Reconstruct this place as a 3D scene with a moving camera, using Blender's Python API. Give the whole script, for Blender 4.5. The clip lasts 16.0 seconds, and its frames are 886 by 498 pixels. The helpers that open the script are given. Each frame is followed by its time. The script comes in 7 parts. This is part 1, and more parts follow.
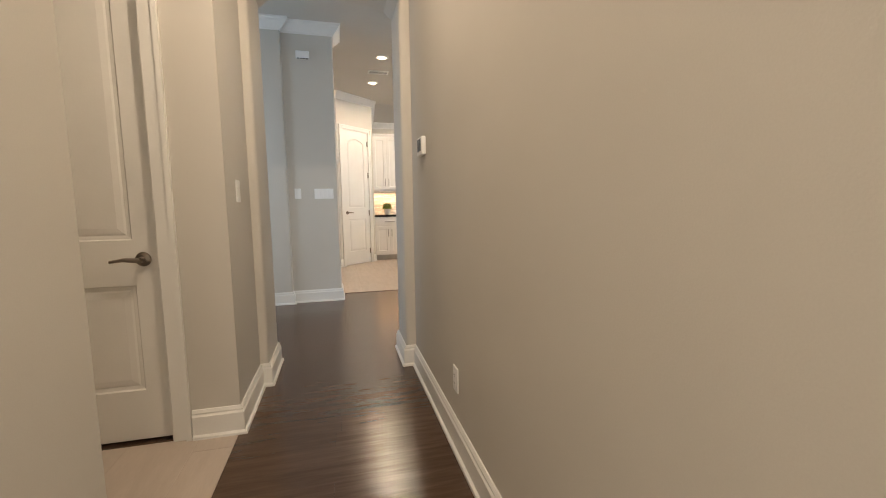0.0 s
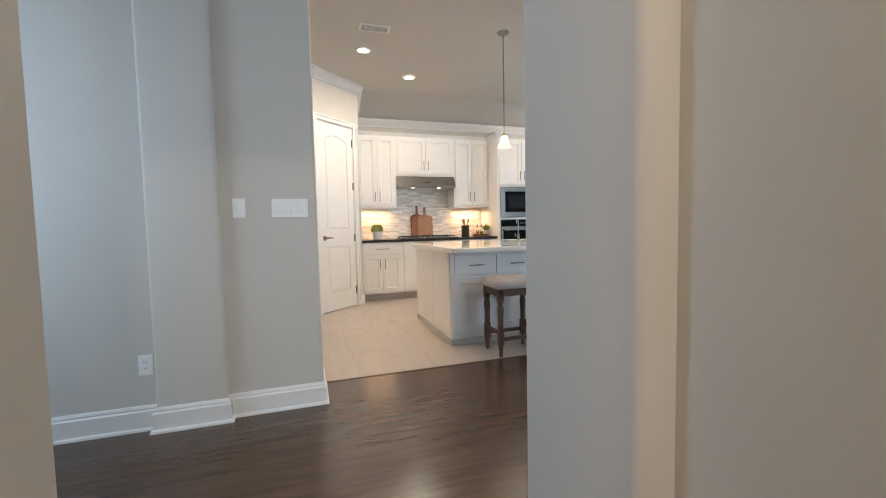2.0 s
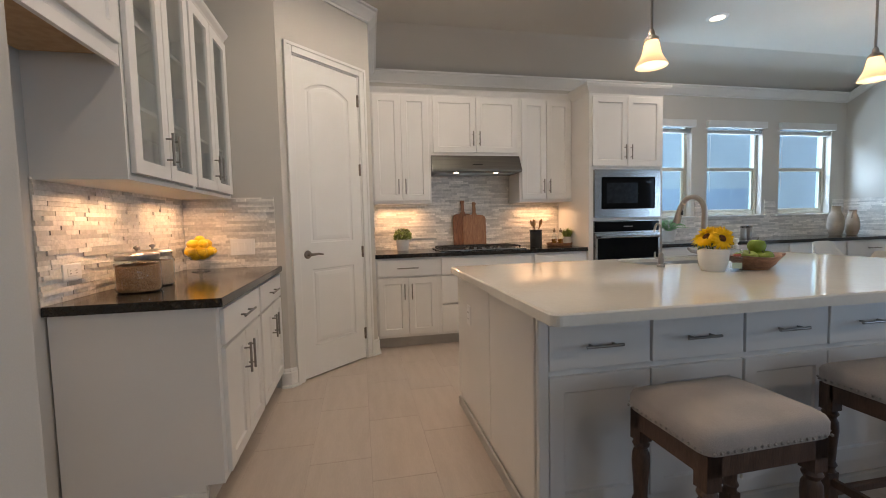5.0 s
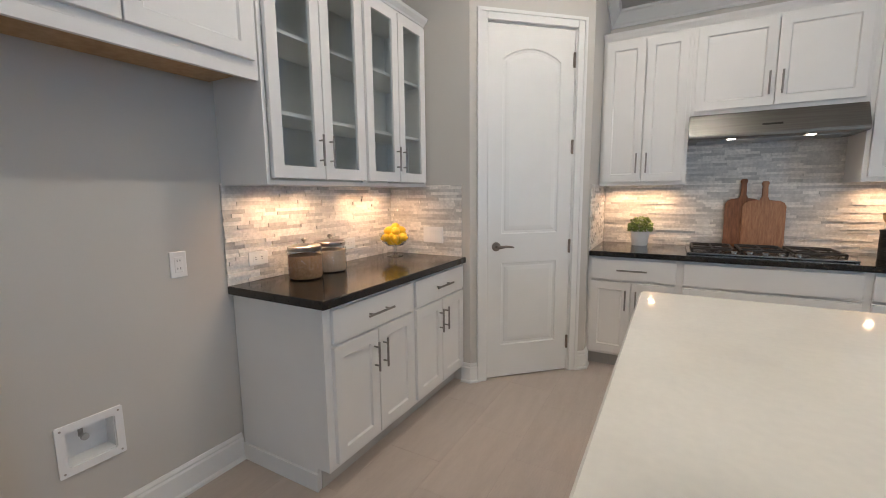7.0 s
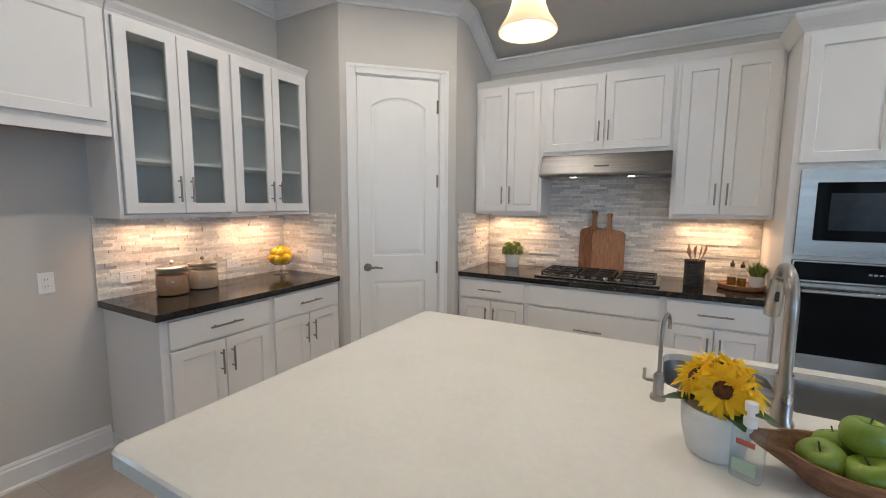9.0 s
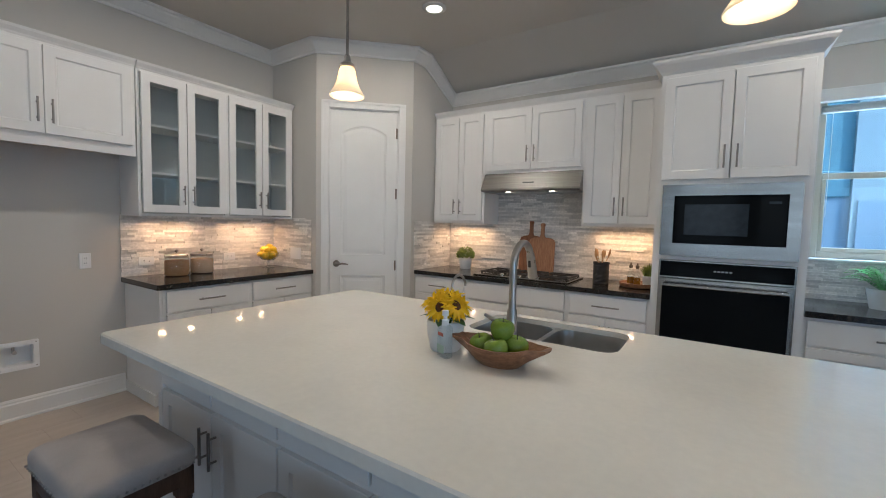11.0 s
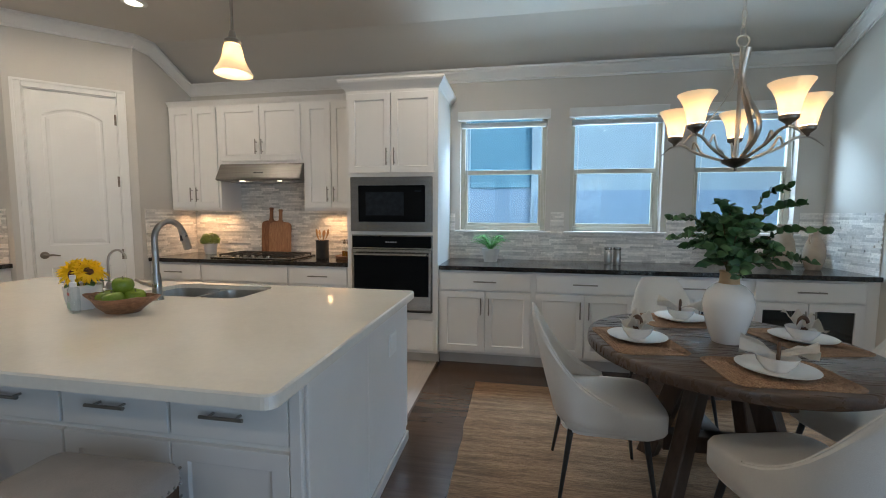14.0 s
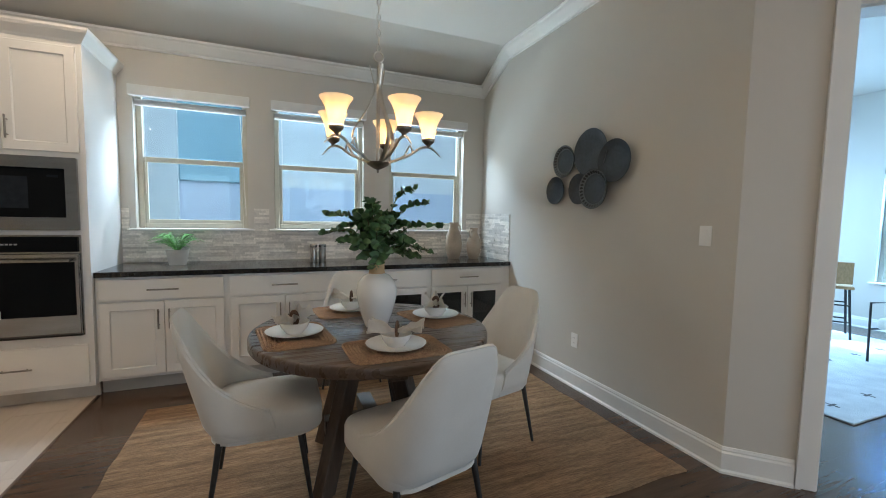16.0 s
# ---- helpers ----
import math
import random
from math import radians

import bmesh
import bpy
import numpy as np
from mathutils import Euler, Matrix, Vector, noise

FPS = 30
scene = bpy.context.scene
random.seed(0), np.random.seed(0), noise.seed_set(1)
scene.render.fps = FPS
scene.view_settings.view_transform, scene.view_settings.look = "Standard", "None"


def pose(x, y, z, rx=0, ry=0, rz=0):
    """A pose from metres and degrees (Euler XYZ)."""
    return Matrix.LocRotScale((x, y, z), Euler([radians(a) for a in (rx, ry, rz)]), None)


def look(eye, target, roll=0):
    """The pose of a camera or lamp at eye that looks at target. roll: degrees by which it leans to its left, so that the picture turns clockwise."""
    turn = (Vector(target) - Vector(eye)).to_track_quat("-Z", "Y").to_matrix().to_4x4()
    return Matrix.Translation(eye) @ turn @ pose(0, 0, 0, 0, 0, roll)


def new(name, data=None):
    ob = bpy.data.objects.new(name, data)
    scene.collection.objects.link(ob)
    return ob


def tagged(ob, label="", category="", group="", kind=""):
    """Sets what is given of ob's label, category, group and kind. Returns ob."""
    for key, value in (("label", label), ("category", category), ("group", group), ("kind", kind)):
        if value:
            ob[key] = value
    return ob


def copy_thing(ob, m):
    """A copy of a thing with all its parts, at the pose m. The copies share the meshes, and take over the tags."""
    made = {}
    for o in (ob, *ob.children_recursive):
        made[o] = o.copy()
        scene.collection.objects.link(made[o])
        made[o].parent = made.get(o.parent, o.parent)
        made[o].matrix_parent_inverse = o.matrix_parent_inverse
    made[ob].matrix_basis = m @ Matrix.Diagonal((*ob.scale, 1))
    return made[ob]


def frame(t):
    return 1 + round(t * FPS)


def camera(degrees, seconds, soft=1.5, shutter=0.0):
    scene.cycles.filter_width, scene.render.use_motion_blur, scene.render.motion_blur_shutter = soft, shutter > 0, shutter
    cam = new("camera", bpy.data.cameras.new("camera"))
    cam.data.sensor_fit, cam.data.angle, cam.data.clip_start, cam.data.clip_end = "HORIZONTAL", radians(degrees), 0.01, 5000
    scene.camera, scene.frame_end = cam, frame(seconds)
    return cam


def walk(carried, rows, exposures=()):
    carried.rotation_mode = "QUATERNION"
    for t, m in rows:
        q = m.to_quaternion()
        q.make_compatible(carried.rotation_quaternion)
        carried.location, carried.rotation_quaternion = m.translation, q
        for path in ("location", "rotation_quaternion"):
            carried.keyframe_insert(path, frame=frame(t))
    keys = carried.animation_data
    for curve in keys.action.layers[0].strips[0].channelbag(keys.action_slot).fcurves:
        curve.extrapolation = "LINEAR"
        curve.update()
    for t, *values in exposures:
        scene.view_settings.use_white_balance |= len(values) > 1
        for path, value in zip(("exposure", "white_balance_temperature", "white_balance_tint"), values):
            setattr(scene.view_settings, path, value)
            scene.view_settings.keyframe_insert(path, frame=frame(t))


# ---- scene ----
cam = camera(94.1, 16.0, soft=1.0)
PATH = [
    (0, (0.405, -1.219, 1.101), (0.889, 0.71, 0.887), -0.8),
    (0.5, (0.382, -0.657, 1.117), (0.82, 1.282, 0.898), -1.5),
    (1, (0.365, -0.068, 1.132), (0.798, 1.875, 0.935), -1.6),
    (1.5, (0.333, 0.517, 1.123), (0.801, 2.453, 0.938), -1.2),
    (2, (0.344, 1.027, 1.127), (0.968, 2.924, 1.006), -1.2),
    (2.5, (0.382, 1.508, 1.15), (1.198, 3.332, 1.078), -1.5),
    (2.8, (0.426, 1.702, 1.174), (1.358, 3.47, 1.099), -1.9),
    (3, (0.483, 1.972, 1.169), (1.519, 3.681, 1.101), -2.2),
    (3.5, (0.627, 2.323, 1.182), (1.83, 3.92, 1.136), -2.4),
    (4, (0.724, 2.626, 1.197), (1.859, 4.27, 1.116), -2.5),
    (4.5, (0.83, 2.905, 1.198), (1.661, 4.721, 1.09), -2.4),
    (5, (0.962, 3.206, 1.204), (1.354, 5.162, 1.074), -1.3),
    (5.2, (1.015, 3.307, 1.206), (1.209, 5.293, 1.065), -0.9),
    (7.3, (1.758, 3.854, 1.365), (0.746, 5.557, 1.093), -1.2),
    (7.5, (1.843, 3.86, 1.368), (0.824, 5.56, 1.097), -1.5),
    (8, (2.168, 3.797, 1.391), (1.192, 5.515, 1.081), -0.8),
    (8.5, (2.456, 3.884, 1.438), (1.513, 5.627, 1.17), -0.1),
    (9, (2.675, 3.94, 1.5), (1.716, 5.68, 1.276), 0.4),
    (9.5, (2.927, 3.903, 1.513), (1.957, 5.643, 1.33), 0.9),
    (9.7, (3.011, 3.885, 1.494), (2.045, 5.628, 1.325), 0.9),
    (11.8, (4.067, 3.649, 1.399), (2.876, 5.25, 1.27), 1.9),
    (12, (4.171, 3.63, 1.406), (2.967, 5.221, 1.266), 2.0),
    (12.5, (4.459, 3.585, 1.37), (3.235, 5.16, 1.218), 2.2),
    (13, (4.601, 3.513, 1.392), (3.531, 5.197, 1.252), 1.7),
    (13.5, (4.712, 3.449, 1.353), (3.998, 5.312, 1.212), 0.6),
    (14, (4.815, 3.457, 1.366), (4.466, 5.42, 1.201), 0.3),
    (14.5, (4.958, 3.472, 1.362), (4.899, 5.465, 1.202), 0.7),
    (15, (5.114, 3.48, 1.366), (5.303, 5.465, 1.213), 0.9),
    (15.5, (5.232, 3.468, 1.358), (5.689, 5.41, 1.209), 1.1),
    (16, (5.31, 3.466, 1.348), (6.072, 5.308, 1.197), 1.1),
]
walk(cam, [(t, look(eye, target, roll)) for t, eye, target, roll in PATH],
     [(0, 0.75, 6900, 12), (1.0, 0.80, 6250, 9), (1.5, 0.85, 6150, 9), (2.0, 0.82, 6200, 11), (2.5, 0.58, 6350, 14), (3.5, 0.34, 6350, 16), (4, 0.12, 6300, 15), (4.5, -0.06, 6550, 15), (5, -0.14, 6500, 14), (7.5, 0.10, 5600, 9), (9.5, 0.0, 5600, 9), (12, -0.31, 5650, 8), (14, -0.24, 6250, 9), (15.5, -0.02, 6550, 11), (16, -0.06, 7000, 12)])

# ---- world, sun, large lights ----
world = bpy.data.worlds.new("sky")
scene.world = world
world.use_nodes = True
_nt = world.node_tree
_bg = _nt.nodes["Background"]
_sky = _nt.nodes.new("ShaderNodeTexSky")
_sky.sky_type = "NISHITA"
_sky.sun_disc = False
_sky.sun_elevation = radians(44)
_sky.sun_rotation = radians(125)
_nt.links.new(_sky.outputs[0], _bg.inputs[0])
_bg.inputs[1].default_value = 0.15


def lamp(name, kind, m, energy, colour, size=0.1, size_y=None, spread=None, spot=None):
    d = bpy.data.lights.new(name, kind)
    d.energy, d.color = energy, colour
    if kind == "AREA":
        d.size = size
        if size_y:
            d.shape, d.size_y = "RECTANGLE", size_y
        else:
            d.shape = "DISK"
        if spread:
            d.spread = radians(spread)
    elif kind == "SUN":
        d.angle = radians(size)
    else:
        d.shadow_soft_size = size
    if spot:
        d.spot_size, d.spot_blend = radians(spot), 0.6
    ob = new(name, d)
    ob.matrix_world = m
    return ob


lamp("sun", "SUN", look((0, 0, 0), (-0.55, 0.46, -0.70)), 4.5, (1.0, 0.95, 0.88), 0.5)
DAY = (0.62, 0.80, 1.0)
WARM = (1.0, 0.83, 0.64)
STRIP_WARM = (1.0, 0.58, 0.29)
CEIL = 3.08
# added daylight fill from assumed tall living room windows, out of view
for wx in (3.4, 5.2, 7.0):
    lamp("living_fill_light", "AREA", look((wx, -2.72, 1.6), (wx, 0, 1.3)), 11.5, DAY, 1.3, 1.9)
# unseen fill, added in front of the closed end wall of the cross hall
lamp("foyer_fill_light", "AREA", look((-1.93, 2.75, 1.5), (0, 2.75, 1.3)), 17, DAY, 0.9, 1.9)
# lamp added inside the room, standing in for daylight of the glazed doors
lamp("patio_door_light", "AREA", look((8.86, 1.3, 1.3), (5, 1.6, 1.0)), 68, (0.46, 0.70, 1.0), 0.8, 1.9)
# sky light over the neighbour's roof, through the kitchen windows
for wx in (4.67, 5.76, 6.88):
    lamp("kitchen_window_light", "AREA", look((wx, 8.45, 2.95), (wx, 7.0, 1.95)), 100, (0.55, 0.77, 1.0), 0.95, 0.5)
    # hidden lamp below the sill, added for light bounced off yard and neighbour
    lamp("yard_bounce_light", "AREA", look((wx, 8.50, 0.85), (wx, 6.6, 2.6)), 46, (0.60, 0.82, 1.0), 0.95, 0.5)
# added blue fill at an unseen opening in the games room's north wall
lamp("games_room_fill", "AREA", look((10.6, 7.7, 1.6), (10.2, 5.0, 0.8)), 230, (0.30, 0.62, 1.0), 2.6, 1.6)
# sky light through the side windows of the games room
for wy in (4.15, 5.25, 6.3):
    lamp("games_window_light", "AREA", look((13.15, wy, 2.72), (10.2, wy - 0.1, 0.2)), 430, (0.20, 0.50, 1.0), 0.95, 0.9)
CANS = [(1.02, 5.77), (1.71, 6.47), (1.05, 4.58), (3.05, 5.62), (4.35, 6.64), (6.5, 3.45)]
# unseen living room downlights, added to brighten the dining wall
FILL_CANS = [(3.0, 1.9), (5.0, 1.9), (6.8, 1.6)]
for cx, cy in CANS:
    lamp("downlight_glow", "AREA", look((cx, cy, CEIL - 0.025), (cx, cy, 0)), 9.4, WARM, 0.05)
for cx, cy in FILL_CANS:
    lamp("downlight_glow", "AREA", look((cx, cy, CEIL - 0.025), (cx, cy, 0)), 8, WARM, 0.05)
# unseen hall ceiling lamp, added as warm fill without a fitting
lamp("downlight_glow", "AREA", look((0.4, 0.15, 3.05), (0.4, 0.15, 0)), 17, WARM, 0.12)
# fill added in front of the hall's closed end wall, out of view
lamp("hall_fill_glow", "AREA", look((0.4, -2.4, 1.5), (0.4, 0, 1.3)), 11.5, (1.0, 0.92, 0.80), 0.9, 1.9)
# puck lamps under the wall cabinets, lamps in the hood
for y0 in (5.37, 6.03):
    for dy in (-0.11, 0.11):
        lamp("puck_glow", "AREA", pose(-0.09, y0 + dy, 1.385), 1.25, STRIP_WARM, 0.05, spread=162)
for x0 in (1.40, 2.96):
    for dx in (-0.12, 0.12):
        lamp("puck_glow", "AREA", pose(x0 + dx, 7.60, 1.385), 1.35, STRIP_WARM, 0.05, spread=162)
for x0 in (1.95, 2.38):
    lamp("hood_glow", "SPOT", look((x0, 7.48, 1.70), (x0, 7.52, 0)), 0.7, (1.0, 0.86, 0.66), 0.03, spot=100)


# ---- materials ----
def material(name, base, other=None, scale=6.0, rough=0.5, rough2=None, metal=0.0, bump=0.0, bump_scale=80.0, stretch=(1, 1, 1), vary=0.0, island=False, coat=0.0, detail=4.0, fine=0.0, fine_scale=120.0, local=False, sheen=0.0, emit=0.0, emit_colour=None, ramp=(0.35, 0.65), spec=0.5):
    """A node material: two tones mixed by noise, a finer grain over it, gloss that varies, fine relief."""
    m = bpy.data.materials.new(name)
    m.use_nodes = True
    n, l = m.node_tree.nodes, m.node_tree.links
    b = n["Principled BSDF"]
    b.inputs["Metallic"].default_value = metal
    b.inputs["Coat Weight"].default_value = coat
    b.inputs["Specular IOR Level"].default_value = spec
    b.inputs["Sheen Weight"].default_value = sheen
    if local:
        co = n.new("ShaderNodeTexCoord").outputs["Object"]
    else:
        co = n.new("ShaderNodeNewGeometry").outputs["Position"]
    mp = n.new("ShaderNodeMapping")
    mp.inputs["Scale"].default_value = stretch
    l.new(co, mp.inputs["Vector"])
    v = mp.outputs["Vector"]
    noise1 = n.new("ShaderNodeTexNoise")
    noise1.inputs["Scale"].default_value = scale
    noise1.inputs["Detail"].default_value = detail
    l.new(v, noise1.inputs["Vector"])
    rp = n.new("ShaderNodeMapRange")
    rp.inputs["From Min"].default_value, rp.inputs["From Max"].default_value = ramp
    l.new(noise1.outputs["Fac"], rp.inputs["Value"])
    mix = n.new("ShaderNodeMix")
    mix.data_type = "RGBA"
    mix.inputs["A"].default_value = (*base, 1)
    mix.inputs["B"].default_value = (*(other or tuple(c * 0.93 for c in base)), 1)
    l.new(rp.outputs["Result"], mix.inputs["Factor"])
    col = mix.outputs["Result"]
    if fine:
        n2 = n.new("ShaderNodeTexNoise")
        n2.inputs["Scale"].default_value = fine_scale
        n2.inputs["Detail"].default_value = 3
        l.new(v, n2.inputs["Vector"])
        r2 = n.new("ShaderNodeMapRange")
        r2.inputs["From Min"].default_value, r2.inputs["From Max"].default_value = 0.3, 0.7
        r2.inputs["To Min"].default_value, r2.inputs["To Max"].default_value = 1 - fine, 1 + fine
        l.new(n2.outputs["Fac"], r2.inputs["Value"])
        mm = n.new("ShaderNodeVectorMath")
        mm.operation = "SCALE"
        l.new(col, mm.inputs[0])
        l.new(r2.outputs["Result"], mm.inputs["Scale"])
        col = mm.outputs["Vector"]
    if vary:
        src = n.new("ShaderNodeNewGeometry").outputs["Random Per Island"] if island else n.new("ShaderNodeObjectInfo").outputs["Random"]
        r3 = n.new("ShaderNodeMapRange")
        r3.inputs["To Min"].default_value, r3.inputs["To Max"].default_value = 1 - vary, 1 + vary
        l.new(src, r3.inputs["Value"])
        m3 = n.new("ShaderNodeVectorMath")
        m3.operation = "SCALE"
        l.new(col, m3.inputs[0])
        l.new(r3.outputs["Result"], m3.inputs["Scale"])
        col = m3.outputs["Vector"]
    l.new(col, b.inputs["Base Color"])
    rr = n.new("ShaderNodeMapRange")
    rr.inputs["To Min"].default_value = rough
    rr.inputs["To Max"].default_value = rough2 if rough2 is not None else min(1, rough * 1.2)
    l.new(noise1.outputs["Fac"], rr.inputs["Value"])
    l.new(rr.outputs["Result"], b.inputs["Roughness"])
    if bump:
        n4 = n.new("ShaderNodeTexNoise")
        n4.inputs["Scale"].default_value = bump_scale
        n4.inputs["Detail"].default_value = 3
        l.new(v, n4.inputs["Vector"])
        bp = n.new("ShaderNodeBump")
        bp.inputs["Strength"].default_value = bump
        bp.inputs["Distance"].default_value = 0.01
        l.new(n4.outputs["Fac"], bp.inputs["Height"])
        l.new(bp.outputs["Normal"], b.inputs["Normal"])
    if emit:
        b.inputs["Emission Color"].default_value = (*(emit_colour or base), 1)
        b.inputs["Emission Strength"].default_value = emit
    return m


def pane_material(name, tint, gloss=0.02):
    m = bpy.data.materials.new(name)
    m.use_nodes = True
    n, l = m.node_tree.nodes, m.node_tree.links
    n.remove(n["Principled BSDF"])
    tr = n.new("ShaderNodeBsdfTransparent")
    tr.inputs[0].default_value = (*tint, 1)
    gl = n.new("ShaderNodeBsdfGlossy")
    gl.inputs["Roughness"].default_value = gloss
    lw = n.new("ShaderNodeLayerWeight")
    lw.inputs[0].default_value = 0.5
    pw = n.new("ShaderNodeMath")
    pw.operation = "POWER"
    l.new(lw.outputs["Facing"], pw.inputs[0])
    pw.inputs[1].default_value = 4.0
    ml = n.new("ShaderNodeMath")
    ml.operation = "MULTIPLY_ADD"
    l.new(pw.outputs[0], ml.inputs[0])
    ml.inputs[1].default_value, ml.inputs[2].default_value = 0.85, 0.04
    mx = n.new("ShaderNodeMixShader")
    l.new(ml.outputs[0], mx.inputs[0])
    l.new(tr.outputs[0], mx.inputs[1])
    l.new(gl.outputs[0], mx.inputs[2])
    l.new(mx.outputs[0], n["Material Output"].inputs[0])
    return m


WALL = material("greige wall paint", (0.60, 0.57, 0.52), (0.575, 0.545, 0.495), 1.2, 0.62, 0.72, bump=0.04, bump_scale=260, fine=0.015, fine_scale=300)
CEILING = material("ceiling paint", (0.58, 0.555, 0.51), (0.555, 0.53, 0.485), 1.0, 0.75, 0.85, bump=0.12, bump_scale=160, fine=0.02, fine_scale=220)
TRIM = material("white trim paint", (0.80, 0.79, 0.76), (0.77, 0.76, 0.73), 3, 0.32, 0.42, bump=0.02, bump_scale=90)
CABINET = material("white cabinet lacquer", (0.79, 0.775, 0.75), (0.76, 0.745, 0.72), 2.5, 0.34, 0.44, bump=0.02, bump_scale=120)
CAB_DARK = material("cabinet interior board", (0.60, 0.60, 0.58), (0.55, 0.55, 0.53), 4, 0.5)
RAW_WOOD = material("raw birch plywood edge", (0.50, 0.33, 0.18), (0.42, 0.27, 0.14), 30, 0.6, stretch=(1, 1, 6))
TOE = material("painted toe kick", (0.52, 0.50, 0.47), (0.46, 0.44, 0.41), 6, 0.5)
QUARTZ = material("white quartz", (0.83, 0.795, 0.715), (0.79, 0.755, 0.68), 5.0, 0.045, 0.09, fine=0.02, fine_scale=45, ramp=(0.45, 0.75))
GRANITE = material("black pearl granite", (0.012, 0.011, 0.010), (0.035, 0.028, 0.022), 60, 0.09, 0.16, fine=0.6, fine_scale=260, ramp=(0.5, 0.7))
STEEL = material("brushed stainless steel", (0.36, 0.35, 0.335), (0.32, 0.31, 0.295), 3, 0.17, 0.25, metal=1, bump=0.02, bump_scale=60, stretch=(1, 1, 8))
HOOD_STEEL = material("satin hood steel", (0.24, 0.23, 0.215), (0.20, 0.19, 0.18), 3, 0.30, 0.40, metal=1, bump=0.03, bump_scale=60, stretch=(1, 1, 30))
STEEL_SINK = material("satin stainless sink", (0.50, 0.50, 0.49), (0.42, 0.42, 0.41), 8, 0.26, 0.38, metal=1, bump=0.03, bump_scale=150)
NICKEL = material("brushed nickel", (0.46, 0.43, 0.39), (0.40, 0.37, 0.34), 20, 0.24, 0.34, metal=1)
BRONZE = material("antique nickel", (0.27, 0.23, 0.19), (0.20, 0.17, 0.14), 30, 0.3, 0.45, metal=1)
BLACK_GLASS = material("black appliance glass", (0.006, 0.007, 0.008), (0.008, 0.009, 0.010), 2, 0.04, 0.06, spec=0.03)
BLACK_METAL = material("black powder-coated metal", (0.018, 0.017, 0.016), (0.028, 0.026, 0.024), 30, 0.42, 0.55)
IRON = material("cast iron", (0.02, 0.019, 0.018), (0.035, 0.03, 0.026), 60, 0.5, 0.7, bump=0.2, bump_scale=200)
PLASTIC = material("white plastic", (0.87, 0.865, 0.85), (0.85, 0.845, 0.83), 5, 0.35)
DARK_PLASTIC = material("dark screen", (0.012, 0.015, 0.020), (0.018, 0.022, 0.028), 20, 0.12, spec=0.2)
FLOOR_WOOD = material("dark walnut boards", (0.066, 0.036, 0.022), (0.092, 0.054, 0.034), 5.0, 0.20, 0.235, stretch=(0.5, 5, 1), vary=0.06, fine=0.06, fine_scale=20, spec=0.65)
FLOOR_WOOD_REST = material("dark walnut boards, joined", (0.066, 0.036, 0.022), (0.092, 0.054, 0.034), 5.0, 0.20, 0.235, stretch=(0.5, 5, 1), vary=0.06, island=True, fine=0.06, fine_scale=20, spec=0.65)
FLOOR_BASE = material("dark joint", (0.035, 0.024, 0.018), None, 5, 0.6)
TILE = material("beige porcelain tile", (0.51, 0.435, 0.375), (0.475, 0.405, 0.345), 4.0, 0.26, 0.40, bump=0.03, bump_scale=20, stretch=(5, 0.8, 1), vary=0.03, fine=0.03, fine_scale=30)
GROUT = material("grey grout", (0.48, 0.41, 0.352), None, 20, 0.7)
STRIP = material("stone and glass mosaic strip", (0.80, 0.765, 0.71), (0.66, 0.63, 0.585), 9, 0.14, 0.45, bump=0.15, bump_scale=120, vary=0.26, fine=0.12, fine_scale=60)
STRIP_REST = material("stone and glass mosaic, joined", (0.80, 0.765, 0.71), (0.66, 0.63, 0.585), 9, 0.14, 0.45, bump=0.15, bump_scale=120, vary=0.26, island=True, fine=0.12, fine_scale=60)
MORTAR = material("pale mortar", (0.60, 0.57, 0.52), None, 30, 0.8)
LINEN = material("oatmeal linen", (0.47, 0.41, 0.365), (0.41, 0.36, 0.32), 9, 0.85, bump=0.35, bump_scale=420, fine=0.12, fine_scale=380, sheen=0.2)
CHAIR_FABRIC = material("cream woven upholstery", (0.70, 0.665, 0.61), (0.66, 0.625, 0.57), 6, 0.8, bump=0.25, bump_scale=500, fine=0.06, fine_scale=420, sheen=0.2)
STOOL_WOOD = material("dark brown weathered wood", (0.070, 0.034, 0.019), (0.11, 0.060, 0.036), 8, 0.45, 0.6, stretch=(6, 6, 1), bump=0.1, bump_scale=60, fine=0.2, fine_scale=40)
TABLE_WOOD = material("brown oak table top", (0.118, 0.080, 0.058), (0.080, 0.053, 0.038), 5, 0.22, 0.34, stretch=(0.7, 12, 4), bump=0.06, bump_scale=40, fine=0.12, fine_scale=30)
TABLE_BASE = material("dark brown stained wood", (0.07, 0.045, 0.03), (0.10, 0.066, 0.046), 8, 0.4, 0.55, stretch=(7, 7, 1), bump=0.06, bump_scale=40)
ACACIA = material("acacia board", (0.27, 0.11, 0.045), (0.17, 0.062, 0.024), 10, 0.42, 0.55, stretch=(9, 9, 1), fine=0.15, fine_scale=30)
ACACIA_PALE = material("pale acacia board", (0.40, 0.20, 0.095), (0.29, 0.13, 0.06), 9, 0.42, 0.55, stretch=(9, 9, 1), fine=0.15, fine_scale=30)
BOWL_WOOD = material("carved wooden bowl", (0.30, 0.15, 0.075), (0.19, 0.088, 0.042), 9, 0.42, 0.55, stretch=(2, 7, 9), fine=0.15, fine_scale=40)
APPLE = material("green apple skin", (0.15, 0.235, 0.018), (0.22, 0.30, 0.04), 14, 0.22, 0.3, fine=0.08, fine_scale=160)
LEMON = material("lemon skin", (0.90, 0.56, 0.015), (0.84, 0.46, 0.01), 12, 0.32, 0.4, bump=0.3, bump_scale=260)
PETAL = material("sunflower petal", (1.0, 0.72, 0.010), (0.97, 0.60, 0.006), 30, 0.55)
